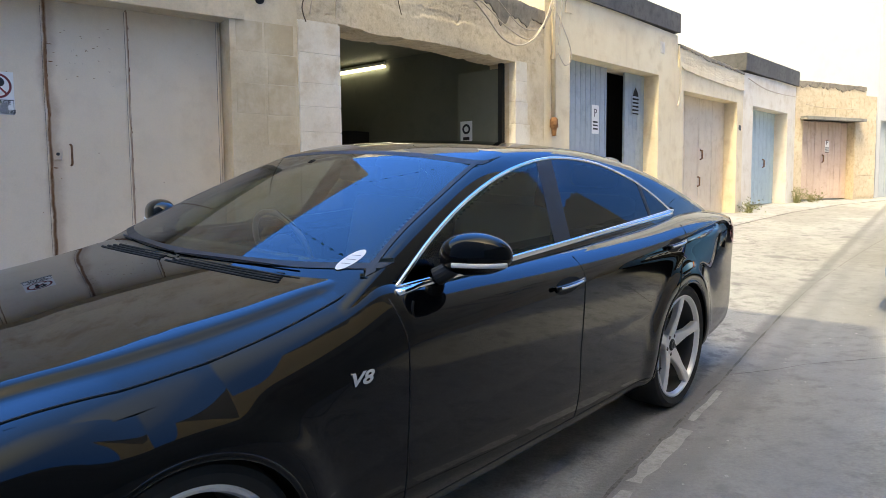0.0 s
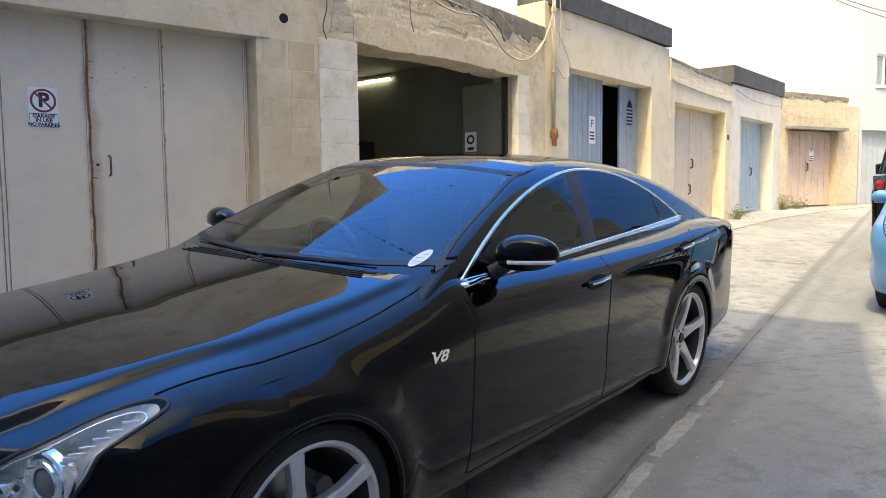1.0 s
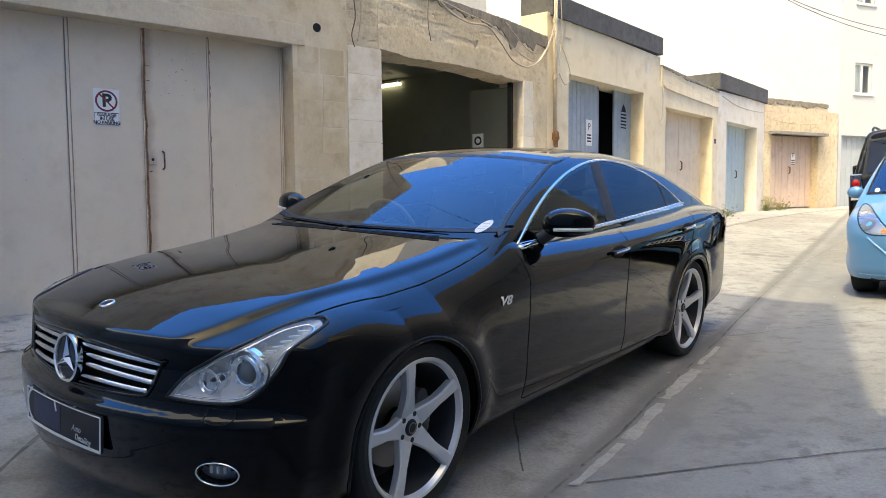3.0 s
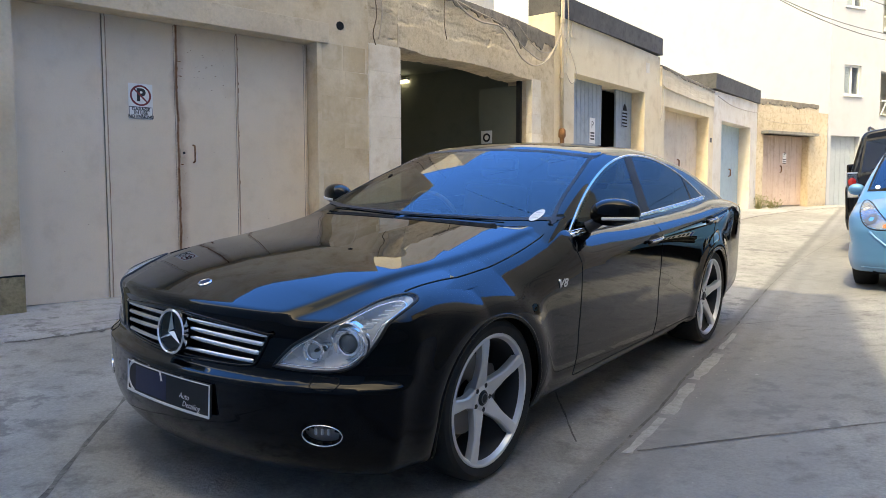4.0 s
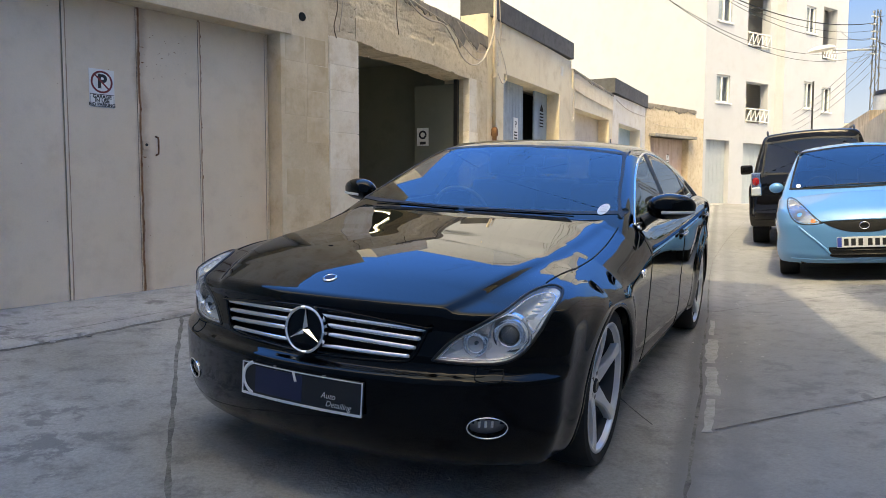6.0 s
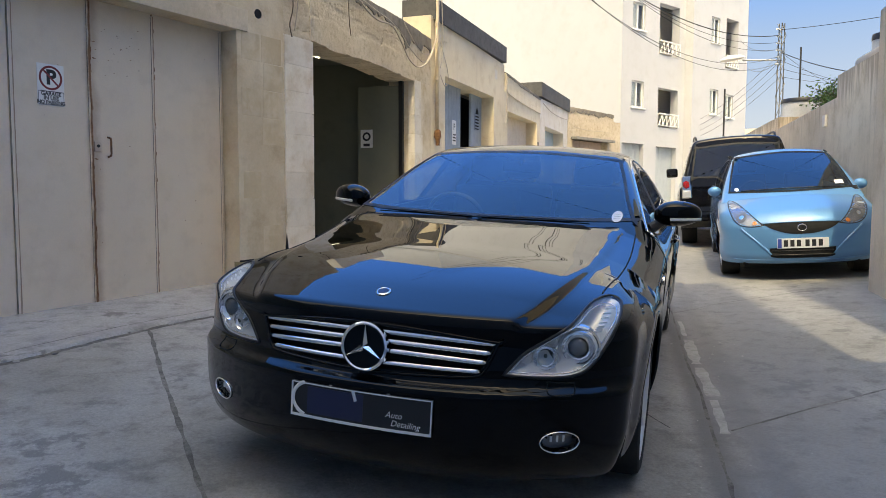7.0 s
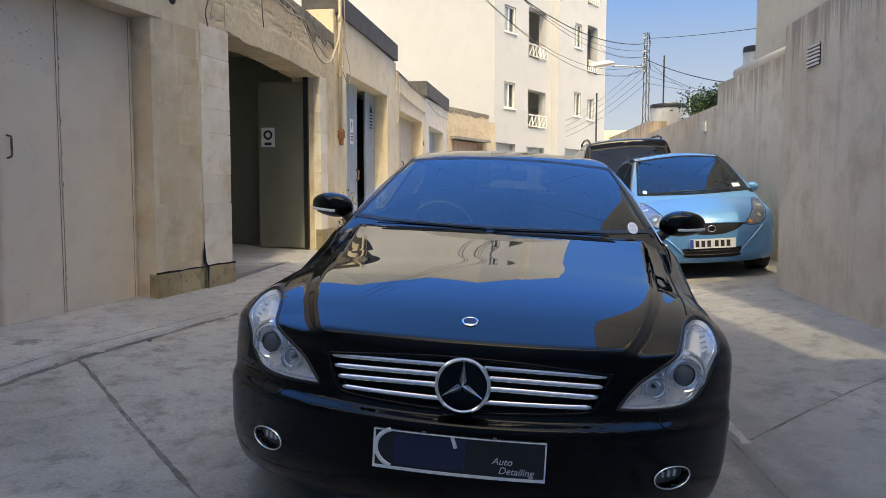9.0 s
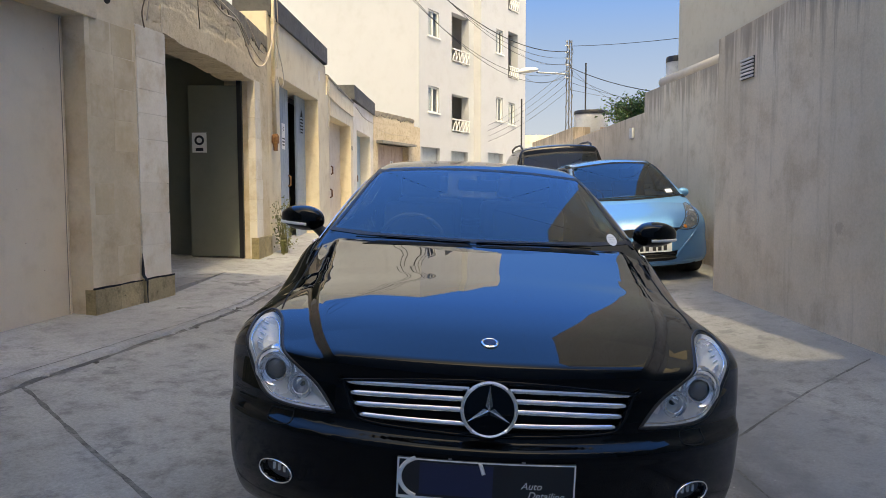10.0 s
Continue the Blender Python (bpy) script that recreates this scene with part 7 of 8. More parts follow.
# ---------- the white block of flats ----------
def flats():
    wall("wall_flats_front", "white painted front of a block of flats", WW, -0.99, 2.75, 0.2, [(-0.99, 14.0), (2.75, 14.0)], WHITE_WALL,
         [(-0.42, 0.28, 4.08, 4.94), (1.12, 2.35, 3.52, 4.84), (-0.42, 0.28, 6.58, 7.44), (1.12, 2.35, 5.95, 7.65), (-0.42, 0.28, 9.1, 9.96), (1.12, 2.35, 8.5, 10.2), (-0.87, 0.32, 0.9, 2.90), (1.05, 2.3, 0.9, 2.86)], 0.3)
    m2 = WW @ Matrix.Translation((0, -0.30, 0))
    wall("wall_flats_front_2", "cream painted projecting front of a block of flats", m2, 2.75, 6.63, 0.2, [(2.75, 14.0), (6.63, 14.0)], WHITE_WALL,
         [(3.95, 4.55, 4.15, 5.05), (5.05, 5.65, 4.1, 4.95), (3.95, 4.55, 6.7, 7.6), (5.0, 5.9, 5.9, 7.7), (3.95, 4.55, 9.2, 10.1), (5.0, 5.9, 8.5, 10.2), (3.3, 4.6, 0.95, 2.9)], 0.3)
    wall("wall_flats_side", "blank white side wall of a block of flats", WW @ Matrix.Translation((-0.99, 0.3, 0)) @ pose(0, 0, 0, 0, 0, 90) @ Matrix.Diagonal((1, -1, 1, 1)), 0, 28, 0, [(0, 14), (28, 14)], WHITE_WALL, (), 0.3)
    wall("wall_flats_end", "white end wall of a block of flats", WW @ Matrix.Translation((6.33, 0.0, 0)) @ pose(0, 0, 0, 0, 0, 90) @ Matrix.Diagonal((1, -1, 1, 1)), 0, 20, 0, [(0, 14), (20, 14)], WHITE_WALL, (), 0.3)
    slab("flats_upper", "set-back upper storeys of the white block of flats", WW, (-0.99, 6.6, 9.0, 28.3, 13.81, 19.5), WHITE_WALL, "building", "")
    slab("roof_flats", "flat roof of a block of flats", WW, (-0.99, 6.63, 0.0, 28, 13.6, 13.8), CONCRETE, "roof")
    slab("wall_flats_inner", "pale back wall of the balconies and rooms", WW, (-0.7, 6.3, 0.95, 1.05, 0.2, 13.5), FLATS_WALL, "wall")
    for k, zf in enumerate((3.3, 5.75, 8.3, 10.8)):
        slab("floor_flats_%d" % (k + 1), "storey floor of a block of flats", WW, (-0.7, 6.3, 0.31, 1.7, zf, zf + 0.18), WHITE_WALL, "floor")
    n = 0
    for m, s0, s1, z0, z1 in ((WW, -0.42, 0.28, 4.08, 4.94), (WW, -0.42, 0.28, 6.58, 7.44), (WW, -0.42, 0.28, 9.1, 9.96), (m2, 3.95, 4.55, 4.15, 5.05), (m2, 5.05, 5.65, 4.1, 4.95), (m2, 3.95, 4.55, 6.7, 7.6), (m2, 3.95, 4.55, 9.2, 10.1)):
        n += 1
        w = thing("window_%d" % n, "white-framed two-pane window", "window", m, "windows of the flats", "structure")
        bm = bmesh.new()
        for d in ((s0, s0 + 0.05, z0, z1), (s1 - 0.05, s1, z0, z1), ((s0 + s1) / 2 - 0.03, (s0 + s1) / 2 + 0.03, z0, z1), (s0, s1, z0, z0 + 0.05), (s0, s1, z1 - 0.05, z1)):
            box(bm, d[0], d[1], 0.06, 0.12, d[2], d[3])
        part("window_frame", bm, WHITE_PLASTIC, w)
        for a, b in ((s0 + 0.05, (s0 + s1) / 2 - 0.03), ((s0 + s1) / 2 + 0.03, s1 - 0.05)):
            bm = bmesh.new()
            box(bm, a, b, 0.085, 0.095, z0 + 0.05, z1 - 0.05)
            part("pane", bm, PANE, w)
        bm = bmesh.new()
        box(bm, s0 - 0.05, s1 + 0.05, -0.05, 0.06, z0 - 0.05, z0, Matrix(), 0.006)
        part("window_sill", bm, WHITE_PLASTIC, w)
        bm = bmesh.new()
        box(bm, s0 + 0.05, (s0 + s1) / 2 + 0.05 * (n % 3 - 1), 0.10, 0.11, z0 + 0.05, z1 - 0.05)
        part("curtain", bm, CURTAIN, w)
    for m, s0, s1, z0, z1 in ((WW, 1.12, 2.35, 3.52, 4.84), (WW, 1.12, 2.35, 5.95, 7.65), (WW, 1.12, 2.35, 8.5, 10.2), (m2, 5.0, 5.9, 5.9, 7.7), (m2, 5.0, 5.9, 8.5, 10.2)):
        r = thing("balcony_railing", "white metal balcony railing with diagonal bars", "railing", m, "balcony railings")
        bm = bmesh.new()
        rod(bm, (s0, -0.04, z0 + 0.45), (s1, -0.04, z0 + 0.45), 0.025)
        part("handrail", bm, WHITE_PLASTIC, r)
        bm = bmesh.new()
        rod(bm, (s0, -0.04, z0 + 0.06), (s1, -0.04, z0 + 0.06), 0.02)
        part("bottom_rail", bm, WHITE_PLASTIC, r)
        q = 5
        for i in range(q):
            a, b = s0 + (s1 - s0) * i / q, s0 + (s1 - s0) * (i + 1) / q
            bm = bmesh.new()
            rod(bm, (a, -0.04, z0 + 0.06), (b, -0.04, z0 + 0.45), 0.015)
            part("bar", bm, WHITE_PLASTIC, r)
            bm = bmesh.new()
            rod(bm, (b, -0.04, z0 + 0.06), (b, -0.04, z0 + 0.45), 0.015)
            part("bar", bm, WHITE_PLASTIC, r)
        bm = bmesh.new()
        box(bm, s0 + 0.15, s0 + 0.75, 0.6, 0.9, z0 + 0.55, z0 + 0.95, Matrix(), 0.02)
        cu = thing("air_unit", "grey air-conditioning unit on a balcony", "air unit", m)
        part("casing", bm, GALVANISED, cu)
    for m, s0, s1, z1 in ((WW, -0.87, 0.32, 2.90), (WW, 1.05, 2.30, 2.86), (m2, 3.3, 4.6, 2.9)):
        leaf_door("garage_door", "grey garage door of the flats", m, [s0, (s0 + s1) / 2, s1], 0.9, z1, 0.16, GREY_DOOR, 0.2)


flats()

# ---------- boundary wall copings, house, roof things on the far side of the lane ----------
WQF = WQ @ Matrix.Diagonal((1, -1, 1, 1))
bm = bmesh.new()
rod(bm, WQ @ Vector((0.1, -0.30, 3.10)), WQ @ Vector((4.45, -0.30, 3.14)), 0.09, n=14)
tagged(part("wall_coping", bm, HOUSE_WALL, smooth=True), "rounded rendered coping on the boundary wall", "coping", kind="structure")
bm = bmesh.new()
box(bm, 0.55, 0.80, -0.012, 0.03, 2.42, 2.62, WR, 0.004)
lv = tagged(part("wall_louvre", bm, BLACK_TRIM), "pale louvred vent in the boundary wall", "vent")
for k in range(6):
    bm = bmesh.new()
    box(bm, 0.548, 0.802, -0.024, -0.010, 2.424 + 0.034 * k, 2.443 + 0.034 * k, WR)
    part("slat", bm, PALE_WALL, lv)
bm = bmesh.new()
box(bm, 5.0, 5.16, 0.0, 0.04, 2.28, 2.46, WQ, 0.004)
tagged(part("wall_vent", bm, PALE_WALL), "small pale vent in the boundary wall", "vent")


def tank(m, r, h, name="water_tank"):
    d = thing(name, "pale cylindrical roof water tank with a dark lid", "tank", m)
    turned("barrel", [(0, 0), (r, 0), (r, h * 0.2), (r * 1.02, h * 0.22), (r, h * 0.24), (r, h * 0.86), (r * 0.97, h * 0.9), (r * 0.6, h), (0, h)], GALVANISED, d, "", 32, "z")
    turned("lid", [(0, h * 1.02), (r * 0.98, h * 0.98), (r * 1.03, h * 0.93), (r * 1.03, h * 0.88)], BLACK_TRIM, d, "dark lid", 32, "z")


tank(WQ @ Matrix.Translation((5.35, -0.9, 2.75)), 0.22, 1.0)
tank(WQ @ Matrix.Translation((10.6, -0.75, 2.45)), 0.42, 0.95)
slab("far_parapet_1", "low stone parapet at the end of the lane", WQ, (10.2, 15.5, -1.5, -0.2, 1.2, 2.95), RENDER_WALL, "wall")
slab("far_house", "cream house at the end of the lane", pose(*at(31, -0.6), 0, 0, 0, 50), (0, 6, -6, 3.2, 0.5, 4.0), PALE_WALL, "house", "")
slab("far_house_roofline", "ochre stone house at the end of the lane", pose(*at(30, 1.2), 0, 0, 0, 50), (0, 6, -0.6, 3.2, 0.5, 4.3), LIMESTONE, "house", "")
slab("far_block", "pale roof block behind the boundary wall", WQ, (7.5, 9.5, -4.2, -2.4, 2.0, 3.9), PALE_WALL, "house", "")

# ---------- lattice pole, street lamp, wires ----------
POLE = Vector((11.95, 13.27, 0))


def pole():
    d = thing("utility_pole", "grey lattice steel utility pole with insulators", "pole", Matrix.Translation((POLE.x, POLE.y, 0.7)))
    top = 4.75
    for dx, dy in ((-0.07, -0.07), (0.07, -0.07), (0.07, 0.07), (-0.07, 0.07)):
        bm = bmesh.new()
        rod(bm, (dx, dy, 0), (dx * 0.6, dy * 0.6, top), 0.014, n=6)
        part("upright", bm, POLE_STEEL, d)
    for k in range(16):
        z0, z1 = top * k / 16, top * (k + 1) / 16
        bm = bmesh.new()
        q = -1 if k % 2 else 1
        rod(bm, (-0.07 * q, -0.07, z0), (0.07 * q, -0.07, z1), 0.009, n=5)
        rod(bm, (-0.07, 0.07 * q, z0), (-0.07, -0.07 * q, z1), 0.009, n=5)
        part("lacing", bm, POLE_STEEL, d)
    for k in range(6):
        bm = bmesh.new()
        rod(bm, (-0.16, 0, top - 0.15 - 0.17 * k), (0.02, 0, top - 0.15 - 0.17 * k), 0.02, n=8)
        part("insulator", bm, WHITE_PLASTIC, d)
    for px, h in ((0.35, 1.15), (-1.0, 0.2)):
        bm = bmesh.new()
        rod(bm, (px, -px * 0.8, 0.8), (px, -px * 0.8, 3.0 + h), 0.022, n=6)
        part("thin_mast", bm, DARK_CABLE, d)
    return d


pole()
P_TOP = POLE + Vector((0, 0, 5.35))
lampd = thing("street_lamp", "grey street lamp head on a long arm", "street lamp", Matrix.Translation((POLE.x, POLE.y, 4.55)))
arm = Vector((-0.78, -0.02, 0.0))
tube("arm", smooth_path([(0, 0, 0), (-0.35, 0.22, 0.02), (-0.75, 0.5, 0.04)], 5), 0.022, GALVANISED, lampd)
bm = bmesh.new()
bmesh.ops.create_uvsphere(bm, u_segments=20, v_segments=12, radius=1)
for v in bm.verts:
    v.co = (0.30 * v.co.x, 0.13 * v.co.y, 0.10 * v.co.z if v.co.z > 0 else 0.05 * v.co.z)
hd = part("lamp_head", bm, WHITE_PLASTIC, lampd, "white lamp head", True)
hd.matrix_local = pose(-0.95, 0.62, 0.07, 0, 8, 146)


def wire(a, b, sag, r=0.012, mat=DARK_CABLE, label="dark overhead cable strung across the lane"):
    a, b = Vector(a), Vector(b)
    pts = [a.lerp(b, i / 24) - Vector((0, 0, sag * 4 * (i / 24) * (1 - i / 24))) for i in range(25)]
    tagged(tube("overhead_cable", pts, r * 0.5, mat, n=6), label, "cable", "overhead cables")


for i in range(5):
    wire(P_TOP + Vector((-0.1, 0, -0.2 - 0.17 * i)), WB @ Vector((3.6 - 0.5 * i, -0.1, 6.6 + 0.35 * (i % 3) - 0.12 * i)), 0.9 + 0.12 * i, 0.010 if i else 0.02)
wire(P_TOP + Vector((0, 0, -0.75)), WW @ Vector((6.5, -0.35, 6.1)), 0.25, 0.012)
wire(P_TOP + Vector((0, 0, -0.5)), WW @ Vector((6.0, -0.35, 7.0)), 0.2, 0.010)
wire(P_TOP + Vector((0, 0, -0.05)), WQ @ Vector((6.2, -3.5, 4.6)), 0.1, 0.014)
wire(P_TOP + Vector((0, 0, -0.6)), WQ @ Vector((7.5, -1.5, 3.4)), 0.1, 0.02)
for i in range(4):
    wire(P_TOP + Vector((0, 0, -0.6 - 0.2 * i)), Vector((POLE.x + 6, POLE.y + 1.5 - 2 * i, 4.2 - 0.1 * i)), 0.35, 0.009)
    wire(P_TOP + Vector((0, 0, -0.6 - 0.2 * i)), Vector((POLE.x + 4.5, POLE.y + 9, 3.9 - 0.2 * i)), 0.25, 0.009)
far = thing("utility_pole", "far grey utility pole with insulators", "pole", Matrix.Translation((POLE.x + 4.5, POLE.y + 9, 0.9)))
bm = bmesh.new()
rod(bm, (0, 0, 0), (0, 0, 3.6), 0.06, n=6)
part("upright", bm, POLE_STEEL, far)
for k in range(4):
    bm = bmesh.new()
    rod(bm, (-0.35, 0, 3.4 - 0.3 * k), (0.2, 0, 3.4 - 0.3 * k), 0.03, n=6)
    part("insulator", bm, WHITE_PLASTIC, far)


# ---------- pipe and loose cables on the garage row ----------
def row_cable(pts, r=0.008, mat=CABLE, label="pale cable hanging on the stone front", m=WB):
    tagged(tube("wall_cable", smooth_path([m @ Vector(p) for p in pts], 8), r, mat, n=6), label, "cable", "wall cables")


pipe = thing("drain_pipe", "cream painted pipe on the wall with a rusty foot", "pipe", WB)
bm = bmesh.new()
rod(bm, (3.56, -0.05, 2.16), (3.56, -0.05, 4.3), 0.030, n=14)
part("pipe_run", bm, PLASTER, pipe, smooth=True)
for z in (2.95, 3.75):
    bm = bmesh.new()
    rod(bm, (3.56, -0.05, z - 0.03), (3.56, -0.05, z + 0.03), 0.042, n=14)
    part("pipe_clip", bm, PLASTER, pipe)
turned("pipe_foot", [(0.03, 0.18), (0.05, 0.15), (0.055, 0.06), (0.035, 0.03), (0.03, -0.06), (0.0, -0.06)], RUST, pipe, "rusty pipe foot", 18, "z", pose(3.56, -0.06, 2.0))
row_cable([(3.5, -0.09, 4.3), (3.46, -0.1, 3.6), (3.5, -0.09, 3.0), (3.47, -0.08, 2.9)])
row_cable([(3.62, -0.09, 4.3), (3.66, -0.1, 3.6), (3.6, -0.09, 3.1)])
row_cable([(0.85, -0.06, 3.56), (1.1, -0.09, 3.40), (1.45, -0.09, 3.34), (1.85, -0.09, 3.36), (2.1, -0.1, 3.22), (2.4, -0.1, 3.02), (2.75, -0.1, 2.98), (3.1, -0.1, 3.14), (3.35, -0.1, 3.45), (3.5, -0.09, 3.75)], 0.011)
row_cable([(0.6, -0.06, 3.56), (1.3, -0.08, 3.46), (2.0, -0.08, 3.38), (2.5, -0.09, 3.16), (3.0, -0.09, 3.10), (3.45, -0.09, 3.52)], 0.007)
row_cable([(2.3, -0.06, 3.5), (2.7, -0.08, 3.25), (3.0, -0.08, 3.2), (3.3, -0.08, 3.30), (3.52, -0.08, 3.6)], 0.006)
row_cable([(0.75, -0.05, 3.5), (0.72, -0.07, 3.2), (0.78, -0.06, 3.02)], 0.005, BARK, "thin brown cable on the stone front")
row_cable([(3.6, -0.08, 3.5), (3.85, -0.1, 3.15), (3.9, -0.1, 2.95), (3.75, -0.1, 2.86), (3.62, -0.08, 3.0)], 0.007)
row_cable([(-0.38, -0.05, 3.42), (-0.36, -0.08, 3.1), (-0.40, -0.07, 2.9), (-0.36, -0.06, 2.78)], 0.006, BARK, "thin brown cable on the stone front", WA)
row_cable([(-0.30, -0.05, 3.46), (-0.28, -0.07, 3.15), (-0.32, -0.06, 2.85)], 0.006, CABLE, "pale cable hanging on the stone front", WA)
row_cable([(7.36, -0.05, 3.6), (7.34, -0.08, 3.2), (7.36, -0.07, 2.75), (7.3, -0.06, 2.6)], 0.012)
row_cable([(10.62, -0.06, 3.40), (11.5, -0.08, 3.28), (12.6, -0.08, 3.26), (13.8, -0.07, 3.30)], 0.010)
row_cable([(0.3, -0.05, 3.16), (1.0, -0.07, 3.10), (2.2, -0.07, 3.12)], 0.008, CABLE, "pale cable along the stone wall", WE)


# ---------- plants ----------
def leaf_clump(name, label, m, n, spread, height, size, material_, stems, seed, drape=0.0):
    random.seed(seed)
    d = thing(name, label, "plant", m)
    bm = bmesh.new()
    tips = []
    for k in range(stems):
        a, r = random.uniform(0, 6.28), random.uniform(0.1, 1.0)
        tip = Vector((math.cos(a) * spread[0] * r, math.sin(a) * spread[1] * r, height * random.uniform(0.45, 1.0)))
        mid = tip * 0.5 + Vector((random.uniform(-0.1, 0.1), random.uniform(-0.1, 0.1), height * 0.15)) * spread[0]
        base = Vector((tip.x * 0.25, tip.y * 0.25, 0))
        rod(bm, base, mid, size * 0.16, size * 0.12, 5)
        rod(bm, mid, tip, size * 0.12, size * 0.05, 5)
        tips.append((base, mid, tip))
    part("stem", bm, BARK if material_ is LEAF else DRY_LEAF, d)
    v, f = [], []
    for k in range(n):
        base, mid, tip = random.choice(tips)
        t = random.uniform(0.15, 1.0)
        p = base.lerp(mid, t * 2) if t < 0.5 else mid.lerp(tip, t * 2 - 1)
        p = p + Vector((random.gauss(0, 1), random.gauss(0, 1), random.gauss(0, 1))) * size * 1.3
        u = Vector((random.gauss(0, 1), random.gauss(0, 1), random.gauss(0.2, 0.7))).normalized()
        w = u.cross(Vector((random.gauss(0, 1), random.gauss(0, 1), random.gauss(0, 1)))).normalized()
        L, W = size * random.uniform(0.6, 1.3), size * random.uniform(0.18, 0.34)
        i = len(v)
        v += [p, p + u * L * 0.5 + w * W, p + u * L, p + u * L * 0.5 - w * W]
        f.append((i, i + 1, i + 2, i + 3))
    raw("leaves", v, f, material_, d)
    return d


def at_wall(m, s, out):
    p = m @ Vector((s, -out, 0))
    return Matrix.Translation((p.x, p.y, ground(p.x, p.y)))


leaf_clump("weed", "tall dry green weed at the foot of the wall", at_wall(WB, 3.55, 0.16), 420, (0.20, 0.14), 0.85, 0.045, DRY_LEAF, 16, 1)
leaf_clump("weed", "low weeds at the foot of the wall", at_wall(WB, 10.45, 0.15), 260, (0.28, 0.14), 0.30, 0.045, DRY_LEAF, 12, 2)
leaf_clump("weed", "low weeds at the foot of the wall", at_wall(WB, 13.8, 0.12), 260, (0.30, 0.14), 0.38, 0.045, DRY_LEAF, 12, 3)
leaf_clump("weed", "low weeds at the foot of the stone wall", at_wall(WE, 0.55, 0.15), 260, (0.40, 0.14), 0.26, 0.045, DRY_LEAF, 12, 4)
leaf_clump("shrub", "dense green shrub above the boundary wall", WQ @ Matrix.Translation((8.0, -1.0, 2.55)), 5200, (1.7, 0.6), 0.80, 0.075, LEAF, 90, 5)


# ---------- joints, kerb line and stains of the lane ----------
def strip(name, label, pts, w, material_, lift=0.003, jitter=0.006, seed=1, category="joint", step=0.05, kind="structure"):
    random.seed(seed)
    line = []
    P = [Vector((*p, 0)) for p in pts]
    for a, b in zip(P, P[1:]):
        n = max(1, int((b - a).length / step))
        line += [a.lerp(b, i / n) for i in range(n)]
    line.append(P[-1])
    v, f = [], []
    for i, p in enumerate(line):
        a, b = line[max(i - 1, 0)], line[min(i + 1, len(line) - 1)]
        t = (b - a).normalized()
        nrm = Vector((-t.y, t.x, 0))
        off = jitter * (noise.noise((p.x * 5 + seed, p.y * 5, 0)) * 1.6 + noise.noise((p.x * 19, p.y * 19 + seed, 0)))
        ww = w * (0.75 + 0.6 * noise.noise((p.x * 7, p.y * 7, seed)))
        for q in (-1, 1):
            c = p + nrm * (off + q * ww / 2)
            x, y = at(c.x, c.y)
            v.append((x, y, ground(x, y) + 0.006 * noise.noise((x * 0.9, y * 0.9, 0)) + lift))
    f = [(2 * i, 2 * i + 1, 2 * i + 3, 2 * i + 2) for i in range(len(line) - 1)]
    return tagged(raw(name, v, f, material_), label, category, kind=kind)


strip("joint_drain", "dirt-filled joint along the drain of the lane", [(-3, 0.90), (0.8, 1.15), (1.44, 1.21), (2.1, 1.26), (2.7, 1.34), (3.4, 1.40), (4.4, 1.49), (5.0, 1.56), (6.3, 1.70)], 0.020, CRACK, jitter=0.003, seed=2)
strip("joint_drain_far", "fine joint along the drain of the lane", [(6.3, 1.70), (8, 1.85), (11, 1.95), (16, 2.0)], 0.008, CRACK, jitter=0.003, seed=3)
strip("joint_cross_1", "sawn joint across the lane", [(1.45, 1.12), (1.87, 0.71), (2.24, 0.32), (2.82, -0.36)], 0.019, CRACK, jitter=0.002, seed=4)
strip("joint_cross_2", "sawn joint across the lane", [(4.45, 1.48), (4.92, 1.17), (5.22, 0.83), (5.5, 0.50), (5.75, 0.20)], 0.012, CRACK, jitter=0.002, seed=5)
strip("joint_left", "open joint along the lane", [(-2.5, 0.62), (-0.30, 2.78), (0.05, 3.15), (0.60, 3.70), (1.10, 4.21), (1.71, 4.80), (1.86, 4.96)], 0.030, CRACK, jitter=0.002, seed=6)
strip("joint_short", "short crack in the concrete", [(1.42, 1.40), (1.7, 1.6), (2.0, 1.82)], 0.012, CRACK, seed=7)
KERB = [(-2.0, 5.62), (0.36, 5.26), (0.62, 5.13), (0.93, 5.05), (1.40, 5.02), (1.70, 4.98), (2.0, 4.93), (2.44, 4.81), (2.93, 4.70), (3.48, 4.56), (4.48, 4.40), (6.5, 4.33), (9.5, 4.20), (14, 4.23), (16.2, 4.18), (18.7, 3.92), (20.9, 3.45), (23, 2.9)]
strip("kerb_joint", "broken joint along the garage apron", KERB, 0.065, CRACK, jitter=0.012, seed=8)
strip("kerb_joint_edge", "fine second joint beside the broken one", [(a, b + 0.20 - 0.03 * a) for a, b in KERB[1:12]], 0.012, CRACK, 0.025, jitter=0.006, seed=12)
random.seed(31)
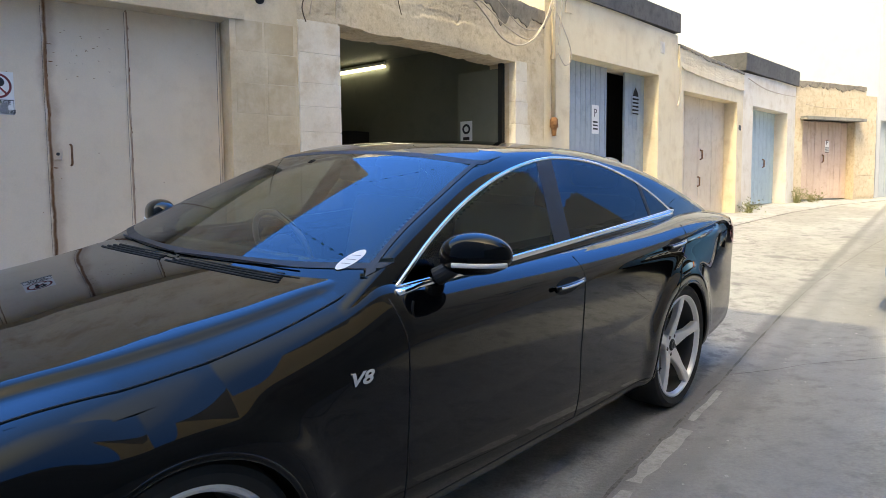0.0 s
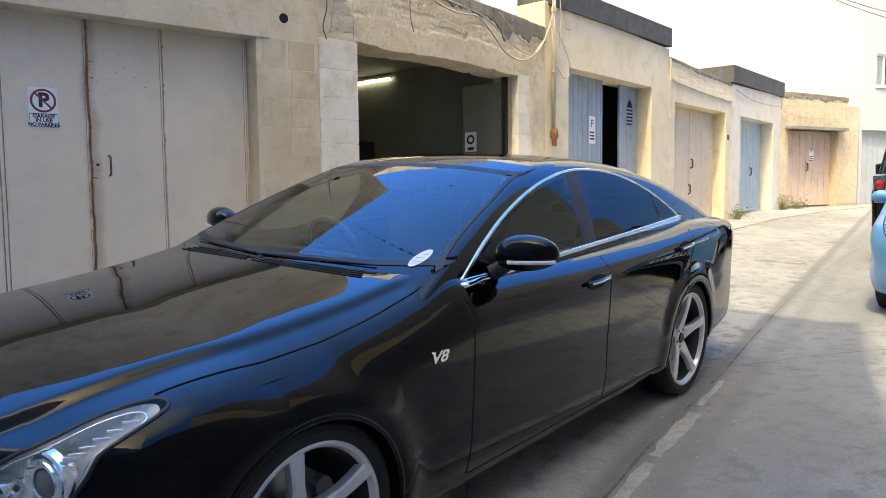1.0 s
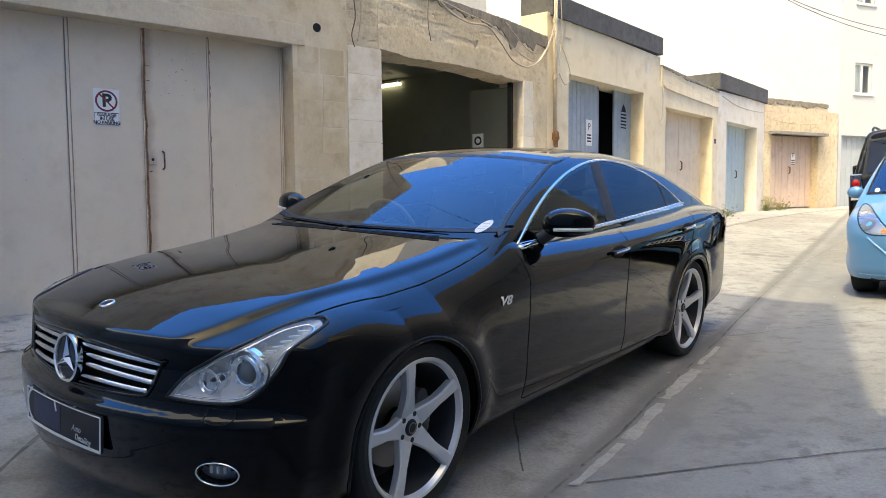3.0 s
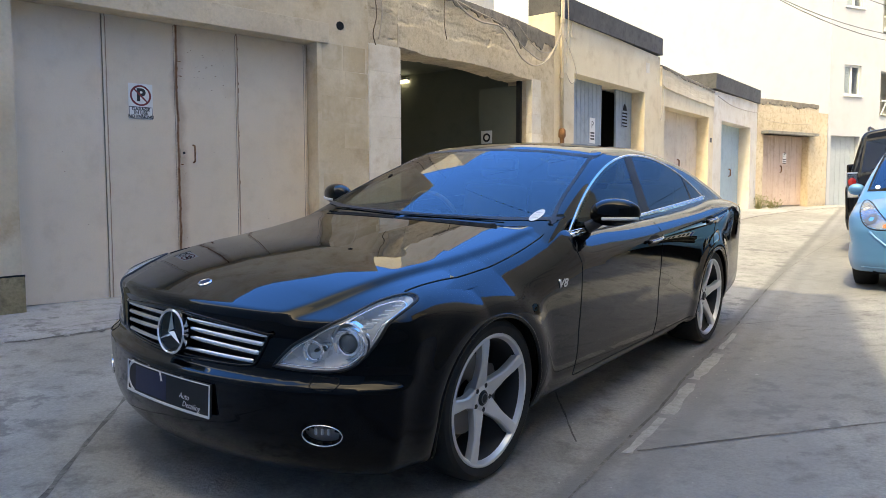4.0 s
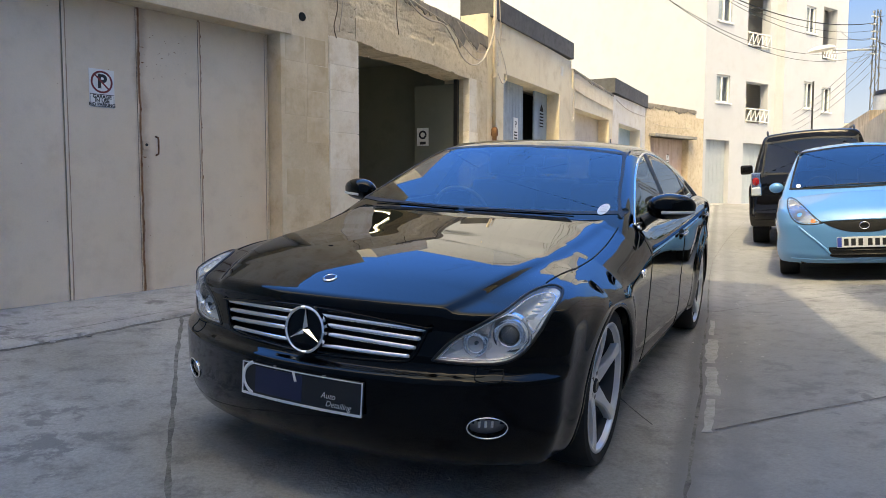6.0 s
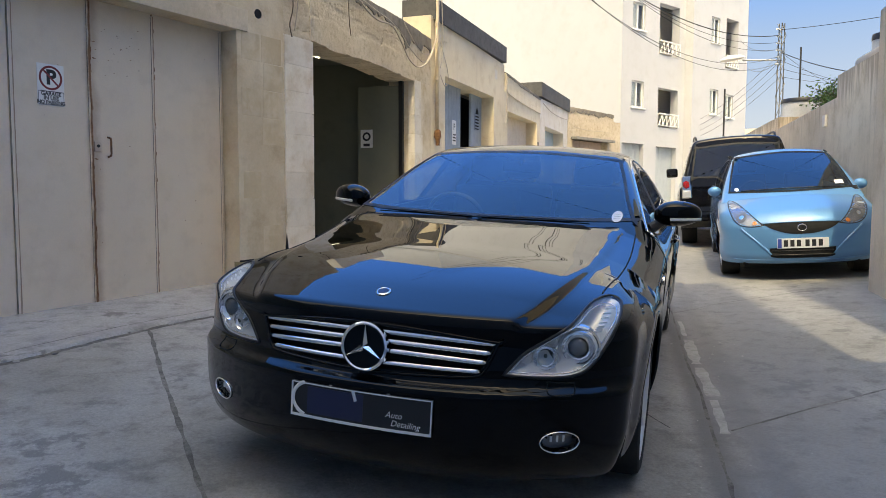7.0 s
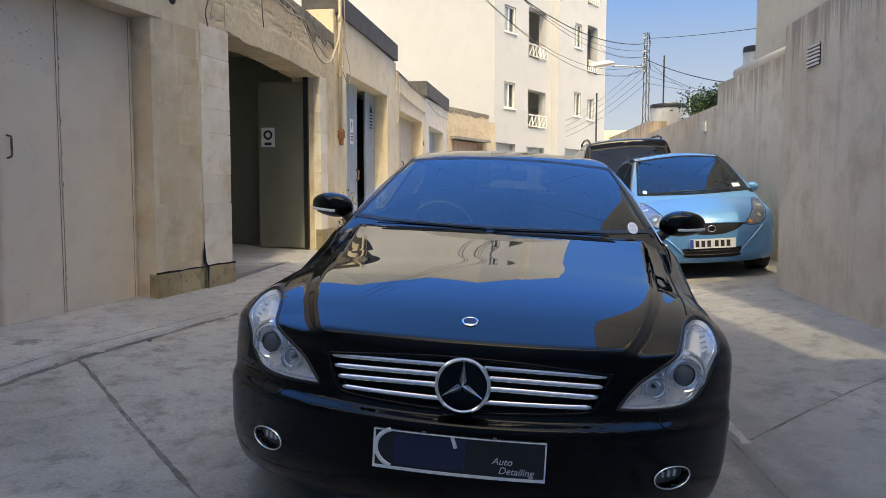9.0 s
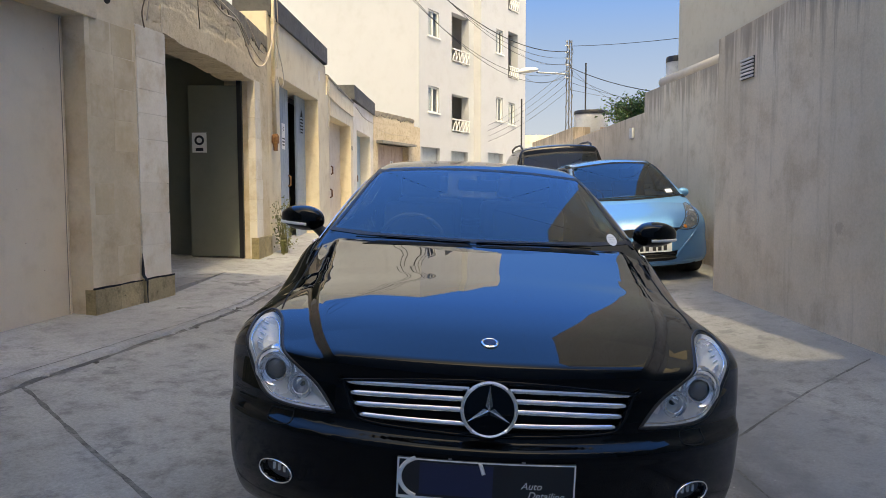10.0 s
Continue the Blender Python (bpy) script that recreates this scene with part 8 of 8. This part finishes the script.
for k in range(34):
    s0 = random.uniform(-0.6, 5.0)
    l0 = float(np.interp(s0, [a for a, b in KERB], [b for a, b in KERB])) + random.gauss(0, 0.035)
    x, y = at(s0, l0)
    bm = bmesh.new()
    r = random.uniform(0.008, 0.028)
    bmesh.ops.create_icosphere(bm, subdivisions=1, radius=r)
    for v in bm.verts:
        v.co = Vector((v.co.x * random.uniform(0.7, 1.4), v.co.y * random.uniform(0.7, 1.4), v.co.z * random.uniform(0.3, 0.6)))
    tagged(part("stone_chip", bm, PATCH if k % 3 else CRACK), "loose chip of concrete in the broken joint", "stone", "chips along the broken joint").matrix_world = pose(x, y, ground(x, y) + 0.004)
for k, (a, b, w) in enumerate((((1.40, 1.15), (1.95, 1.19), 0.055), ((2.02, 1.19), (2.63, 1.27), 0.085), ((2.72, 1.285), (3.42, 1.345), 0.095), ((3.55, 1.37), (4.1, 1.42), 0.04))):
    strip("mortar_patch_%d" % (k + 1), "worn pale mortar beside the drain joint", [a, b], w, PATCH, 0.004, 0.004, 20 + k, "patch", 0.04)
random.seed(9)
v, f = [], []
for k in range(260):
    s, l = random.uniform(-1.5, 7), random.choice((random.gauss(1.2, 0.12), random.gauss(5.05, 0.15), random.uniform(-0.2, 5.5)))
    x, y = at(s, l)
    r = random.uniform(0.003, 0.012)
    z = ground(x, y)
    i = len(v)
    a = random.uniform(0, 6)
    v += [(x + r * math.cos(a + q * 2.09), y + r * math.sin(a + q * 2.09), z + 0.002) for q in range(3)] + [(x, y, z + r * 0.9)]
    f += [(i, i + 1, i + 3), (i + 1, i + 2, i + 3), (i + 2, i, i + 3)]
tagged(raw("gravel", v, f, PATCH), "scattered grit and small stones on the lane", "gravel", kind="stuff")


# pale apron before the garages, a shallow step above the lane
def apron():
    edge = spl((-6, 6.0), *[(a, b + 0.03) for a, b in KERB])
    v, f = [], []
    n = 190
    for i in range(n + 1):
        s = -6 + 29 * i / n
        e = float(edge(s)) + 0.012 * noise.noise((s * 4, 0, 0))
        for l, dz in ((e, -0.01), (e + 0.012, 0.014), (e + 0.05, 0.02), (e + 0.8, 0.02), (e + 1.6, 0.02), (e + 3.2, 0.02)):
            x, y = at(s, l)
            v.append((x, y, ground(x, y) + dz + 0.006 * noise.noise((x * 0.9, y * 0.9, 0))))
    f = [(i * 6 + j + 1, i * 6 + j, (i + 1) * 6 + j, (i + 1) * 6 + j + 1) for i in range(n) for j in range(5)]
    tagged(raw("pavement_apron", v, f, APRON, smooth=True), "pale worn concrete apron before the garages", "pavement", kind="structure")


apron()


# ---------- clear sky far beyond the end of the lane ----------
def sky_backdrop():
    m, n, l, b = material("clear_blue_sky")
    n.remove(b)
    em, geo, sep, ramp = n.new("ShaderNodeEmission"), n.new("ShaderNodeNewGeometry"), n.new("ShaderNodeSeparateXYZ"), n.new("ShaderNodeValToRGB")
    mr = n.new("ShaderNodeMapRange")
    mr.inputs["From Max"].default_value = 800.0
    l.new(geo.outputs["Position"], sep.inputs[0])
    l.new(sep.outputs["Z"], mr.inputs["Value"])
    l.new(mr.outputs["Result"], ramp.inputs[0])
    e = ramp.color_ramp.elements
    e[0].color = (0.17, 0.20, 0.27, 1)
    e[1].color = (0.40, 0.46, 0.58, 1)
    for p, c in ((0.10, (0.135, 0.175, 0.28)), (0.20, (0.085, 0.14, 0.29)), (0.27, (0.045, 0.115, 0.33)), (0.34, (0.030, 0.112, 0.42)), (0.55, (0.026, 0.135, 0.62)), (0.8, (0.034, 0.155, 0.64)), (0.93, (0.075, 0.20, 0.64))):
        e.new(p).color = (*c, 1)
    l.new(ramp.outputs[0], em.inputs["Color"])
    l.new(em.outputs[0], n["Material Output"].inputs[0])
    v, f = [], []
    k, rows = 60, 16
    for i in range(k + 1):
        a = radians(155 - 205 * i / k)
        for j in range(rows + 1):
            h = radians(-5 + 92 * j / rows)
            v.append((800 * math.cos(a) * math.cos(h), 800 * math.sin(a) * math.cos(h), 800 * math.sin(h)))
    w = rows + 1
    f = [(i * w + j, (i + 1) * w + j, (i + 1) * w + j + 1, i * w + j + 1) for i in range(k) for j in range(rows)]
    tagged(raw("backdrop", v, f, m, smooth=True), "clear blue sky beyond the lane", "sky", kind="structure")


sky_backdrop()
